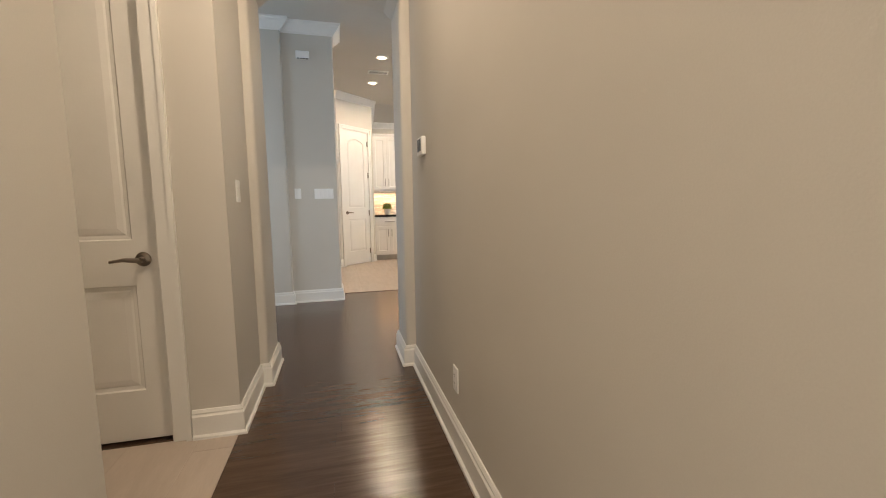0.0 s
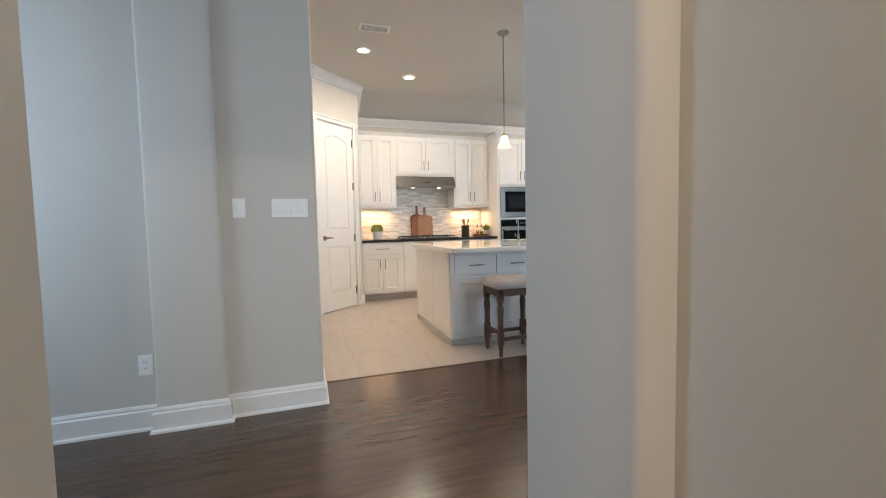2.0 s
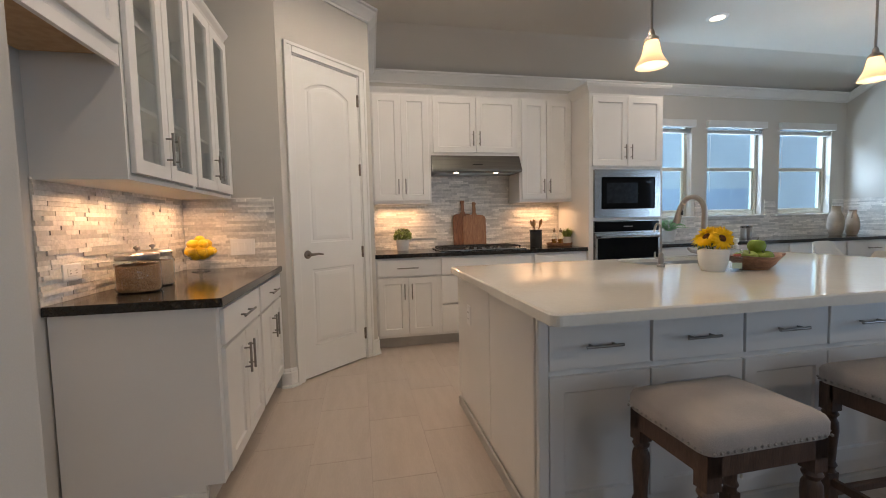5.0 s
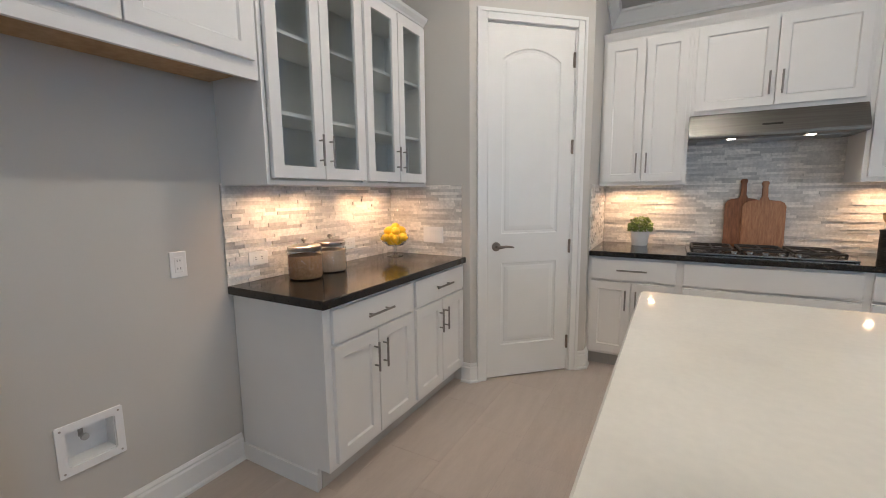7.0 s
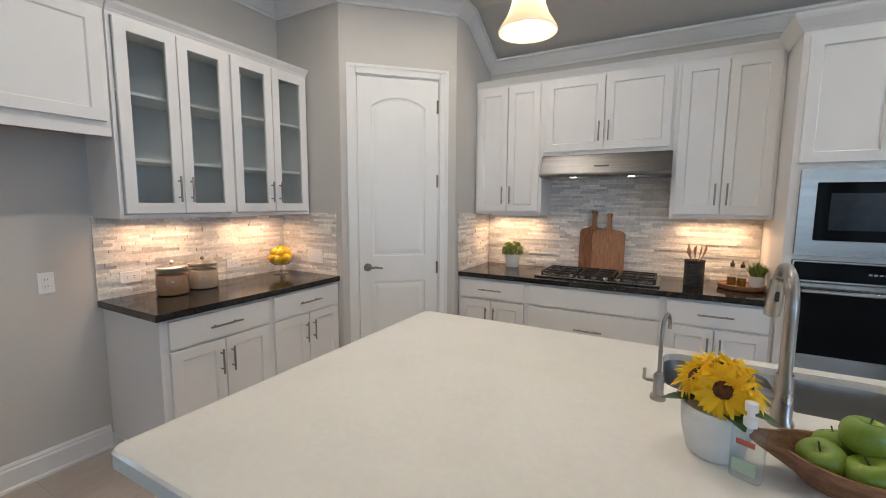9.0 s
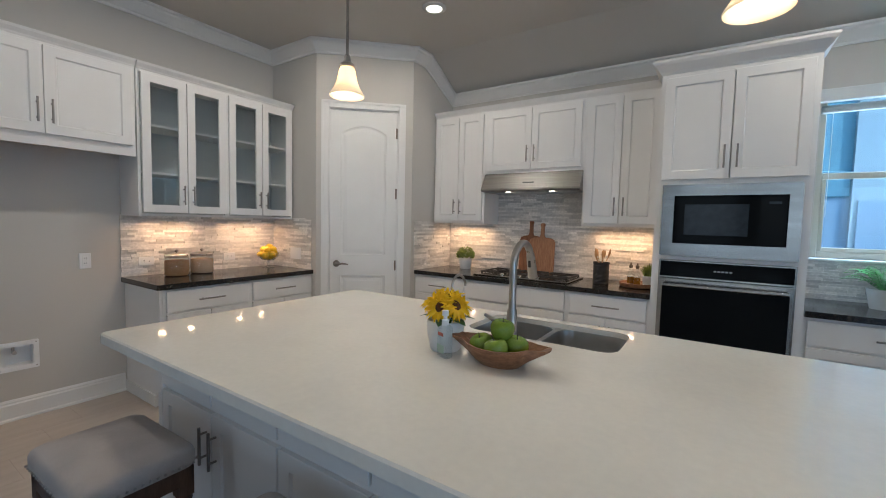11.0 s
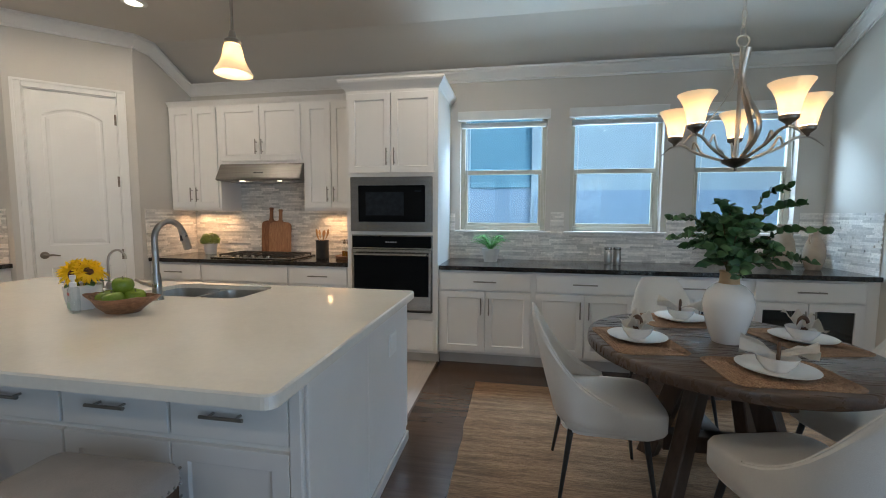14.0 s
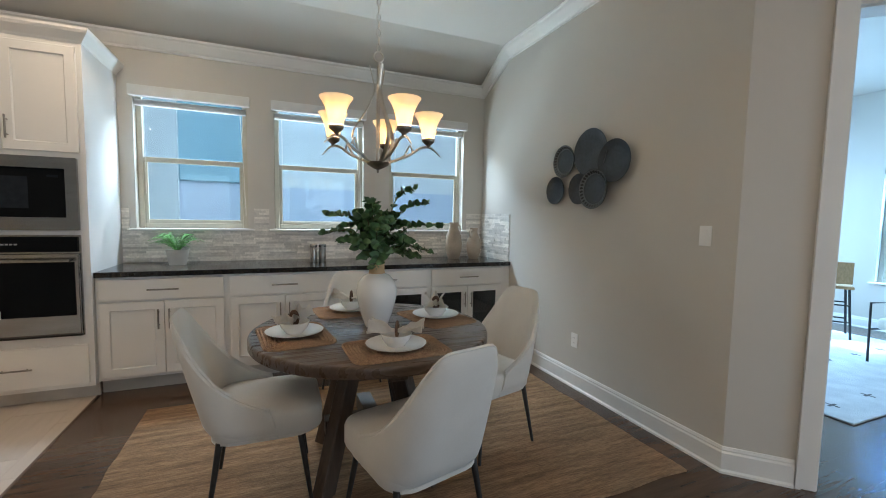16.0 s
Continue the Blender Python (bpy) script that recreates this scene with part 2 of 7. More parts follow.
SEEDS = material("sunflower heart", (0.05, 0.022, 0.008), (0.16, 0.06, 0.012), 90, 0.85, bump=0.6, bump_scale=300)
LEAF = material("green leaf", (0.035, 0.10, 0.028), (0.06, 0.15, 0.04), 20, 0.42, 0.55, vary=0.35, local=True)
LEAF_BLUE = material("dusky eucalyptus leaf", (0.045, 0.115, 0.042), (0.085, 0.180, 0.065), 18, 0.40, 0.55, vary=0.35)
LEAF_FERN = material("fresh fern frond", (0.07, 0.33, 0.05), (0.13, 0.42, 0.08), 20, 0.5, vary=0.25)
LEAF_BOX = material("small bush leaf", (0.14, 0.21, 0.04), (0.30, 0.37, 0.10), 60, 0.55, vary=0.4, island=True)
STEM = material("brown stem", (0.09, 0.06, 0.035), (0.06, 0.09, 0.03), 30, 0.7)
CERAMIC = material("white glazed ceramic", (0.78, 0.765, 0.735), (0.74, 0.725, 0.695), 4, 0.14, 0.22)
CERAMIC_MATT = material("matt white ceramic pot", (0.80, 0.79, 0.76), (0.74, 0.73, 0.70), 18, 0.55, 0.7, bump=0.1, bump_scale=120)
CLAY = material("sandy stoneware", (0.48, 0.395, 0.31), (0.38, 0.31, 0.245), 10, 0.65, 0.8, bump=0.25, bump_scale=90)
NECK = material("golden unglazed clay", (0.52, 0.36, 0.20), (0.44, 0.29, 0.155), 14, 0.6, 0.75, bump=0.2, bump_scale=110)
JUTE = material("braided jute", (0.38, 0.235, 0.14), (0.28, 0.165, 0.098), 40, 0.9, bump=0.9, bump_scale=140, fine=0.3, fine_scale=150)
RUG = material("woven jute rug", (0.44, 0.265, 0.145), (0.20, 0.115, 0.062), 2.3, 0.95, stretch=(0.9, 9, 1), bump=0.9, bump_scale=60, fine=0.34, fine_scale=24, detail=7.0, vary=0.2, ramp=(0.3, 0.7))
NAPKIN = material("oatmeal linen napkin", (0.84, 0.80, 0.74), (0.76, 0.71, 0.64), 20, 0.9, bump=0.4, bump_scale=400)
RING = material("dark leather ring", (0.10, 0.045, 0.02), None, 20, 0.5)
PLATE_BLUE = material("slate blue glazed plate", (0.022, 0.029, 0.037), (0.045, 0.057, 0.070), 7, 0.35, 0.5, bump=0.1, bump_scale=40, vary=0.25, fine=0.2, fine_scale=60)
PLATE_MARK = material("black glaze marks", (0.012, 0.012, 0.013), None, 9, 0.4)
PLATE_PALE = material("pale grey glaze", (0.33, 0.35, 0.36), (0.24, 0.26, 0.27), 12, 0.4)
SHADE = material("lit amber alabaster glass", (0.95, 0.85, 0.68), (0.93, 0.80, 0.60), 9, 0.3, emit=0.42, emit_colour=(1.0, 0.81, 0.56))
CHANDELIER_BULB = material("glowing chandelier lamp", (1, 0.9, 0.75), None, 3, 0.4, emit=220, emit_colour=(1.0, 0.78, 0.52))
BULB = material("glowing lamp", (1, 0.9, 0.75), None, 3, 0.4, emit=60, emit_colour=(1.0, 0.80, 0.55))
CAN_GLOW = material("glowing downlight lens", (1, 0.95, 0.88), None, 3, 0.4, emit=5, emit_colour=(1.0, 0.84, 0.62))
# thin petals let light through
_n, _l = PETAL.node_tree.nodes, PETAL.node_tree.links
_tr = _n.new("ShaderNodeBsdfTranslucent")
_tr.inputs[0].default_value = (0.98, 0.74, 0.02, 1)
_mx = _n.new("ShaderNodeMixShader")
_mx.inputs[0].default_value = 0.45
_l.new(_n["Principled BSDF"].outputs[0], _mx.inputs[1])
_l.new(_tr.outputs[0], _mx.inputs[2])
_l.new(_mx.outputs[0], _n["Material Output"].inputs[0])
# lamp glass lets the bulb inside it shine through
_n, _l = SHADE.node_tree.nodes, SHADE.node_tree.links
_tr = _n.new("ShaderNodeBsdfTranslucent")
_tr.inputs[0].default_value = (1.0, 0.87, 0.66, 1)
_mx = _n.new("ShaderNodeMixShader")
_mx.inputs[0].default_value = 0.42
_l.new(_n["Principled BSDF"].outputs[0], _mx.inputs[1])
_l.new(_tr.outputs[0], _mx.inputs[2])
_l.new(_mx.outputs[0], _n["Material Output"].inputs[0])
LAMP_METAL = material("pale brushed nickel", (0.62, 0.57, 0.50), (0.54, 0.50, 0.44), 20, 0.26, 0.36, metal=1)
PULL = material("dark brushed nickel", (0.34, 0.32, 0.29), (0.28, 0.26, 0.24), 20, 0.28, 0.38, metal=1)
PLATE_RIM = material("grey-blue rim glaze", (0.15, 0.17, 0.185), (0.10, 0.115, 0.125), 12, 0.4)
GLASS = pane_material("clear glass", (0.93, 0.96, 0.97))
WINDOW_GLASS = pane_material("window glass", (0.66, 0.80, 0.88))
PRESSED_GLASS = pane_material("pressed glass", (0.90, 0.93, 0.94), 0.06)
CAB_GLASS = pane_material("cabinet glass", (0.88, 0.91, 0.91))
DARK_GLASS = pane_material("smoked cabinet glass", (0.42, 0.44, 0.45))
FRAME = material("almond vinyl window frame", (0.55, 0.52, 0.43), (0.50, 0.475, 0.39), 8, 0.45)
BLIND = material("white blind slats", (0.74, 0.74, 0.72), None, 8, 0.5)
SOFA = material("slate blue sofa cloth", (0.115, 0.14, 0.20), (0.09, 0.11, 0.165), 9, 0.85, bump=0.3, bump_scale=420, fine=0.1, fine_scale=300, sheen=0.3)
PILLOW = material("black and white kilim cloth", (0.03, 0.03, 0.03), (0.55, 0.50, 0.43), 18, 0.9, stretch=(1, 1, 5), bump=0.3, bump_scale=300, ramp=(0.5, 0.54))
OAK = material("pale oak veneer", (0.48, 0.29, 0.15), (0.38, 0.225, 0.11), 8, 0.4, 0.5, stretch=(1, 8, 3), fine=0.1, fine_scale=40)
CHERRY = material("cherry wood", (0.36, 0.12, 0.045), (0.28, 0.085, 0.03), 8, 0.35, 0.45, stretch=(1, 1, 6))
STUCCO = material("pale stucco", (0.60, 0.62, 0.65), (0.55, 0.57, 0.60), 2, 0.9, bump=0.3, bump_scale=60)
SIDING = material("blue-grey siding", (0.27, 0.43, 0.51), (0.24, 0.39, 0.47), 3, 0.8, bump=0.2, bump_scale=30)
LAVENDER = material("pale blue-grey lower wall", (0.42, 0.48, 0.60), (0.40, 0.46, 0.57), 3, 0.85)
ROOFING = material("grey roof shingles", (0.16, 0.15, 0.145), (0.11, 0.105, 0.10), 12, 0.9, bump=0.4, bump_scale=30)
HAZE_BLUE = material("pale blue-grey stucco", (0.56, 0.64, 0.76), (0.52, 0.60, 0.72), 2, 0.9, bump=0.2, bump_scale=60)
GRASS = material("dry lawn", (0.12, 0.13, 0.05), (0.18, 0.16, 0.07), 3, 0.95, bump=0.6, bump_scale=60)
PEBBLES = material("toasted oats", (0.54, 0.29, 0.14), (0.40, 0.20, 0.09), 90, 0.8, bump=0.8, bump_scale=140)
PALE_OATS = material("pale rice", (0.72, 0.50, 0.33), (0.60, 0.40, 0.25), 110, 0.8, bump=0.8, bump_scale=160)
AMBER = material("amber oil", (0.28, 0.12, 0.015), None, 9, 0.08)
BAMBOO = material("bamboo utensils", (0.55, 0.33, 0.15), (0.47, 0.27, 0.12), 12, 0.5)
RED = material("red label", (0.50, 0.12, 0.08), None, 9, 0.5)
GREEN = material("pale green label", (0.52, 0.64, 0.50), None, 9, 0.5)
PATIO = material("pale concrete", (0.55, 0.53, 0.50), (0.48, 0.46, 0.43), 2, 0.85, bump=0.2, bump_scale=60)
PALE_RUG = material("pale shag rug", (0.62, 0.62, 0.62), (0.52, 0.52, 0.53), 6, 0.95, bump=0.8, bump_scale=120)


# ---- mesh helpers ----
def box(bm, x0, y0, z0, x1, y1, z1):
    v = [bm.verts.new(p) for p in ((x0, y0, z0), (x1, y0, z0), (x1, y1, z0), (x0, y1, z0), (x0, y0, z1), (x1, y0, z1), (x1, y1, z1), (x0, y1, z1))]
    for f in ((3, 2, 1, 0), (4, 5, 6, 7), (0, 1, 5, 4), (1, 2, 6, 5), (2, 3, 7, 6), (3, 0, 4, 7)):
        bm.faces.new([v[i] for i in f])
    return v


def boxes(*rows):
    bm = bmesh.new()
    for r in rows:
        box(bm, *r)
    return bm


def rounded(bm, r, seg=2):
    bmesh.ops.bevel(bm, geom=list(bm.edges), offset=r, segments=seg, profile=0.5, affect="EDGES", clamp_overlap=True)
    return bm


def rbox(x0, y0, z0, x1, y1, z1, r=0.004, seg=2):
    return rounded(boxes((x0, y0, z0, x1, y1, z1)), r, seg)


def lathe(profile, seg=24, bm=None, at=(0, 0, 0), closed=False):
    bm = bm or bmesh.new()
    rings = []
    for r, z in profile:
        if r < 1e-5:
            rings.append([bm.verts.new((at[0], at[1], at[2] + z))])
        else:
            rings.append([bm.verts.new((at[0] + r * math.cos(2 * math.pi * i / seg), at[1] + r * math.sin(2 * math.pi * i / seg), at[2] + z)) for i in range(seg)])
    for a, b in zip(rings, rings[1:]):
        for i in range(seg):
            j = (i + 1) % seg
            if len(a) == 1 and len(b) == 1:
                continue
            if len(a) == 1:
                bm.faces.new((a[0], b[j], b[i]))
            elif len(b) == 1:
                bm.faces.new((a[i], a[j], b[0]))
            else:
                bm.faces.new((a[i], a[j], b[j], b[i]))
    return bm


def tube(points, radius, seg=8, bm=None, flat=1.0):
    """A round bar along points; radius may be a list."""
    bm = bm or bmesh.new()
    pts = [Vector(p) for p in points]
    rad = radius if isinstance(radius, (list, tuple)) else [radius] * len(pts)
    rings, side = [], None
    for i, p in enumerate(pts):
        d = (pts[min(i + 1, len(pts) - 1)] - pts[max(i - 1, 0)]).normalized()
        if side is None:
            side = d.cross(Vector((0, 0, 1)) if abs(d.z) < 0.9 else Vector((1, 0, 0))).normalized()
        side = (side - d * side.dot(d)).normalized()
        up = d.cross(side)
        rings.append([bm.verts.new(p + rad[i] * (math.cos(2 * math.pi * k / seg) * side + flat * math.sin(2 * math.pi * k / seg) * up)) for k in range(seg)])
    for a, b in zip(rings, rings[1:]):
        for k in range(seg):
            j = (k + 1) % seg
            bm.faces.new((a[k], a[j], b[j], b[k]))
    bm.faces.new(list(reversed(rings[0])))
    bm.faces.new(rings[-1])
    return bm


def smooth_path(points, n=6):
    """Catmull-Rom through points."""
    p = [Vector(q) for q in points]
    p = [2 * p[0] - p[1]] + p + [2 * p[-1] - p[-2]]
    out = []
    for i in range(1, len(p) - 2):
        for k in range(n):
            t = k / n
            out.append(0.5 * (2 * p[i] + (p[i + 1] - p[i - 1]) * t + (2 * p[i - 1] - 5 * p[i] + 4 * p[i + 1] - p[i + 2]) * t * t + (3 * p[i] - p[i - 1] - 3 * p[i + 1] + p[i + 2]) * t ** 3))
    out.append(p[-2])
    return out


def round_rect(x0, y0, x1, y1, r, n=5):
    out = []
    for cx, cy, a in ((x1 - r, y0 + r, -90), (x1 - r, y1 - r, 0), (x0 + r, y1 - r, 90), (x0 + r, y0 + r, 180)):
        for i in range(n + 1):
            t = radians(a + 90 * i / n)
            out.append((cx + r * math.cos(t), cy + r * math.sin(t)))
    return out


def offset_loop(loop, d):
    """A closed counter-clockwise loop moved inwards by d."""
    n, out = len(loop), []
    for i in range(n):
        a, b, c = Vector(loop[i - 1]), Vector(loop[i]), Vector(loop[(i + 1) % n])
        e1, e2 = (b - a).normalized(), (c - b).normalized()
        n1, n2 = Vector((-e1.y, e1.x)), Vector((-e2.y, e2.x))
        s = n1 + n2
        out.append(tuple(b + s * (d / max(0.3, 1 + n1.dot(n2)))))
    return out


def slab(outer, holes, z0, z1, bm=None, bevel=0.0):
    """A flat plate with holes, from z0 up to z1; its upper rim is rounded off by bevel."""
    bm = bm or bmesh.new()

    def cap(loops, z):
        es, vs = [], []
        for lp in loops:
            vv = [bm.verts.new((x, y, z)) for x, y in lp]
            vs.append(vv)
            es += [bm.edges.new((vv[i], vv[(i + 1) % len(vv)])) for i in range(len(vv))]
        bmesh.ops.triangle_fill(bm, use_beauty=True, use_dissolve=False, edges=es)
        return vs

    def wall(a, b):
        for i in range(len(a)):
            j = (i + 1) % len(a)
            bm.faces.new((a[i], a[j], b[j], b[i]))

    top = cap(([offset_loop(outer, bevel)] if bevel else [outer]) + list(holes), z1)
    bot = cap([outer] + list(holes), z0)
    if bevel:
        ring = [bm.verts.new((x, y, z1 - bevel)) for x, y in outer]
        wall(bot[0], ring)
        wall(ring, top[0])
    else:
        wall(bot[0], top[0])
    for a, b in zip(bot[1:], top[1:]):
        wall(a, b)
    bmesh.ops.recalc_face_normals(bm, faces=list(bm.faces))
    return bm


def mesh_of(name, bm, mat, smooth=False):
    me = bpy.data.meshes.new(name)
    bm.to_mesh(me)
    bm.free()
    me.materials.append(mat)
    if smooth:
        me.polygons.foreach_set("use_smooth", [True] * len(me.polygons))
        me.set_sharp_from_angle(angle=radians(40))
    return me


def part(name, bm, mat, parent=None, label="", smooth=False, at=None):
    ob = new(name, mesh_of(name, bm, mat, smooth))
    ob.parent = parent
    if at is not None:
        ob.matrix_basis = at
    if label:
        tagged(ob, label)
    return ob


def thing(name, label, category, at=None, group="", kind=""):
    ob = new(name)
    ob.empty_display_size = 0.1
    if at is not None:
        ob.matrix_basis = at
    return tagged(ob, label, category, group, kind)


def setting(name, bm, mat, label="", smooth=False):
    return tagged(part(name, bm, mat, smooth=smooth), label, kind="structure")


def prism(loop, z0, z1, bm=None):
    return slab(loop, [], z0, z1, bm)


def profile_run(path, profile, bm=None):
    """Sweeps a moulding's section (out, up) along a plan path; out is to the right of the way gone, mitred at corners."""
    bm = bm or bmesh.new()
    pts = [Vector((p[0], p[1])) for p in path]
    zs = [p[2] if len(p) > 2 else 0 for p in path]
    rings = []
    for i, p in enumerate(pts):
        d1 = (p - pts[i - 1]).normalized() if i else (pts[1] - p).normalized()
        d2 = (pts[i + 1] - p).normalized() if i < len(pts) - 1 else d1
        n1, n2 = Vector((d1.y, -d1.x)), Vector((d2.y, -d2.x))
        m = (n1 + n2) / max(0.25, 1 + n1.dot(n2))
        rings.append([bm.verts.new((p.x + m.x * o, p.y + m.y * o, zs[i] + u)) for o, u in profile])
    k = len(profile)
    for a, b in zip(rings, rings[1:]):
        for i in range(k):
            j = (i + 1) % k
            bm.faces.new((a[i], a[j], b[j], b[i]))
    bm.faces.new(rings[0])
    bm.faces.new(list(reversed(rings[-1])))
    bmesh.ops.recalc_face_normals(bm, faces=list(bm.faces))
    return bm


# ---- large structure ----
TOP = 3.24
WINDOWS = [(4.23, 5.10), (5.33, 6.18), (6.45, 7.31)]
SILL, HEAD = 1.21, 2.40

ground = setting("ground", boxes((-400, -400, -0.40, 400, 400, -0.25)), GRASS, "dry lawn around the house")
setting("floor", boxes((-2.2, -2.95, -0.20, 12.7, 7.95, -0.012)), FLOOR_BASE, "dark subfloor under boards and tiles")

setting("pavement", boxes((9.10, -6, -0.2499, 15, 3.2, -0.06), (12.9, 3.2, -0.2499, 15, 9, -0.06)), PATIO, "pale concrete patio outside the glazed doors")
bm = boxes((-0.40, 7.75, 0, 4.23, 7.93, TOP), (7.31, 7.75, 0, 7.70, 7.93, TOP), (4.23, 7.75, 0, 7.31, 7.93, SILL - 0.02), (4.23, 7.75, HEAD, 7.31, 7.93, TOP), (5.10, 7.75, SILL - 0.02, 5.33, 7.93, HEAD), (6.18, 7.75, SILL - 0.02, 6.45, 7.93, HEAD))
setting("wall_north", bm, WALL, "greige painted wall with three windows")
setting("wall_west", boxes((-0.37, 4.04, 0, -0.25, 4.37, TOP), (-0.37, 4.526, 0, -0.25, 7.75, TOP), (-0.37, 4.37, 0, -0.25, 4.526, 0.364), (-0.37, 4.37, 0.50, -0.25, 4.526, TOP)), WALL, "greige painted wall behind the glass-door cabinets")
setting("wall_pantry_south", boxes((-0.25, 6.39, 0, 0.42, 6.50, TOP)), WALL, "greige side wall of the corner pantry")
setting("wall_pantry_east", boxes((0.98, 7.022, 0, 1.09, 7.75, TOP)), WALL, "greige side wall of the corner pantry")
PANTRY = pose(0.42, 6.39, 0, 0, 0, 43.2)
bm = boxes((0, 0, 0, 0.115, 0.11, TOP), (0.785, 0, 0, 0.92, 0.11, TOP), (0.115, 0, 2.475, 0.785, 0.11, TOP))
ob = setting("wall_pantry_front", bm, WALL, "greige angled wall with the pantry door")
ob.matrix_basis = PANTRY
setting("wall_hall_north", prism(round_rect(-0.49, 3.66, -0.13, 3.80, 0.02, 4), 0, TOP, prism(round_rect(-2.0, 3.72, 0.41, 4.04, 0.022, 4), 0, TOP)), WALL, "greige wall end with a shallow pilaster and switches", True)
setting("wall_cross_west", boxes((-2.12, 0.9, 0, -2.0, 4.04, TOP)), WALL, "greige end wall of the cross hall")
setting("wall_hall_west_jamb", prism(round_rect(-2.0, 1.44, -0.05, 1.84, 0.022, 4), 0, TOP), WALL, "greige wall beside the arched opening", True)
setting("wall_hall_west", boxes((-0.22, 1.02, 0, -0.10, 1.44, TOP)), WALL, "greige hall wall with a light switch")
setting("wall_alcove_north", boxes((-0.39, 0.90, 0, -0.10, 1.02, TOP), (-2.0, 0.90, 0, -1.15, 1.02, TOP), (-1.15, 0.90, 2.44, -0.39, 1.02, TOP)), WALL, "greige wall with a white door")
setting("wall_alcove_west", boxes((-1.62, -0.36, 0, -1.5, 0.90, TOP)), WALL, "greige end wall of the side alcove")
setting("wall_alcove_south", boxes((-1.5, -0.36, 0, -0.22, -0.245, TOP)), WALL, "greige side wall of the alcove")
setting("wall_hall_southwest", boxes((-0.22, -2.6, 0, -0.10, -0.245, TOP)), WALL, "greige hall wall")
setting("wall_hall_south", boxes((-0.22, -2.72, 0, 1.01, -2.6, TOP)), WALL, "greige end wall of the hall")
setting("wall_hall_east", boxes((0.89, -2.6, 0, 1.01, 1.52, TOP)), WALL, "long greige hall wall with a thermostat")
setting("wall_hall_east_jamb", prism(round_rect(0.822, 1.52, 1.01, 1.885, 0.022, 4), 0, TOP), WALL, "greige wall end beside the arched opening", True)
# arched head of the hall opening
bm = bmesh.new()
n = 16
front, back = [], []
for i in range(n + 1):
    u = i / n
    ax, az = -0.05 + 0.872 * u, 2.40 + 0.10 * math.sqrt(max(0, 1 - (2 * u - 1) ** 2)) ** 0.9
    front.append((bm.verts.new((ax, 1.46, az)), bm.verts.new((ax, 1.46, TOP))))
    back.append((bm.verts.new((ax, 1.85, az)), bm.verts.new((ax, 1.85, TOP))))
for i in range(n):
    bm.faces.new((front[i][0], front[i + 1][0], front[i + 1][1], front[i][1]))
    bm.faces.new((back[i + 1][0], back[i][0], back[i][1], back[i + 1][1]))
    bm.faces.new((front[i + 1][0], front[i][0], back[i][0], back[i + 1][0]))
setting("wall_hall_arch", bm, WALL, "greige arched head of the hall opening")
setting("wall_east", boxes((7.56, 4.87, 0, 7.70, 7.93, TOP)), WALL, "greige dining wall with a plate group")
GAMES = pose(7.56, 4.87, 0, 0, 0, -45)
ob = setting("wall_games_room", boxes((0, 0, 0, 0.40, 0.13, TOP), (1.50, 0, 0, 1.99, 0.13, TOP), (0.40, 0, 2.37, 1.50, 0.13, TOP)), WALL, "greige angled wall with an open doorway")
ob.matrix_basis = GAMES
setting("wall_living_east", boxes((8.967, -2.8, 0, 9.10, 1.50, TOP), (8.967, 3.36, 0, 9.10, 3.463, TOP), (8.967, 1.50, 2.42, 9.10, 3.36, TOP)), WALL, "greige living room wall with glazed doors")
bm = boxes((1.01, -2.92, 0, 9.10, -2.8, 0.65), (1.01, -2.92, 2.55, 9.10, -2.8, TOP))
for a, b in ((1.01, 2.75), (4.05, 4.55), (5.85, 6.35), (7.65, 9.10)):
    box(bm, a, -2.92, 0.65, b, -2.8, 2.55)
setting("wall_living_south", bm, WALL, "unseen greige living room wall with tall openings for fill light")
# games room shell
bm = boxes((12.54, 3.34, 0, 12.68, 4.30, TOP), (12.54, 5.13, 0, 12.68, 5.45, TOP), (12.54, 6.24, 0, 12.68, 7.93, TOP), (12.54, 4.30, 0, 12.68, 5.13, 0.62), (12.54, 4.30, 2.10, 12.68, 5.13, TOP), (12.54, 5.45, 0, 12.68, 6.24, 0.62), (12.54, 5.45, 2.10, 12.68, 6.24, TOP))
setting("wall_games_east", bm, WALL, "pale games room wall with two windows")
setting("wall_games_south", boxes((9.10, 3.34, 0, 12.54, 3.463, TOP)), WALL, "pale games room wall")
setting("wall_games_north", boxes((7.70, 7.80, 0, 9.2, 7.93, TOP), (12.0, 7.80, 0, 12.54, 7.93, TOP), (9.2, 7.80, 0, 12.0, 7.93, 0.7), (9.2, 7.80, 2.5, 12.0, 7.93, TOP)), WALL, "pale games room wall with an unseen wide opening for fill light")

# ceilings
bm = boxes((-2.2, -2.95, CEIL, 9.10, 7.20, CEIL + 0.15), (7.70, 7.20, CEIL, 12.7, 7.95, CEIL + 0.15), (9.10, 3.30, CEIL, 12.7, 7.20, CEIL + 0.15))
v = [bm.verts.new(p) for p in ((-0.4, 7.20, CEIL), (7.70, 7.20, CEIL), (7.70, 7.75, 2.82), (-0.4, 7.75, 2.82), (-0.4, 7.20, CEIL + 0.15), (7.70, 7.20, CEIL + 0.15), (7.70, 7.95, 2.98), (-0.4, 7.95, 2.98))]
for f in ((0, 1, 2, 3), (7, 6, 5, 4), (2, 6, 7, 3)):
    bm.faces.new([v[i] for i in f])
setting("ceiling", bm, CEILING, "greige painted ceiling, sloped along the window wall")

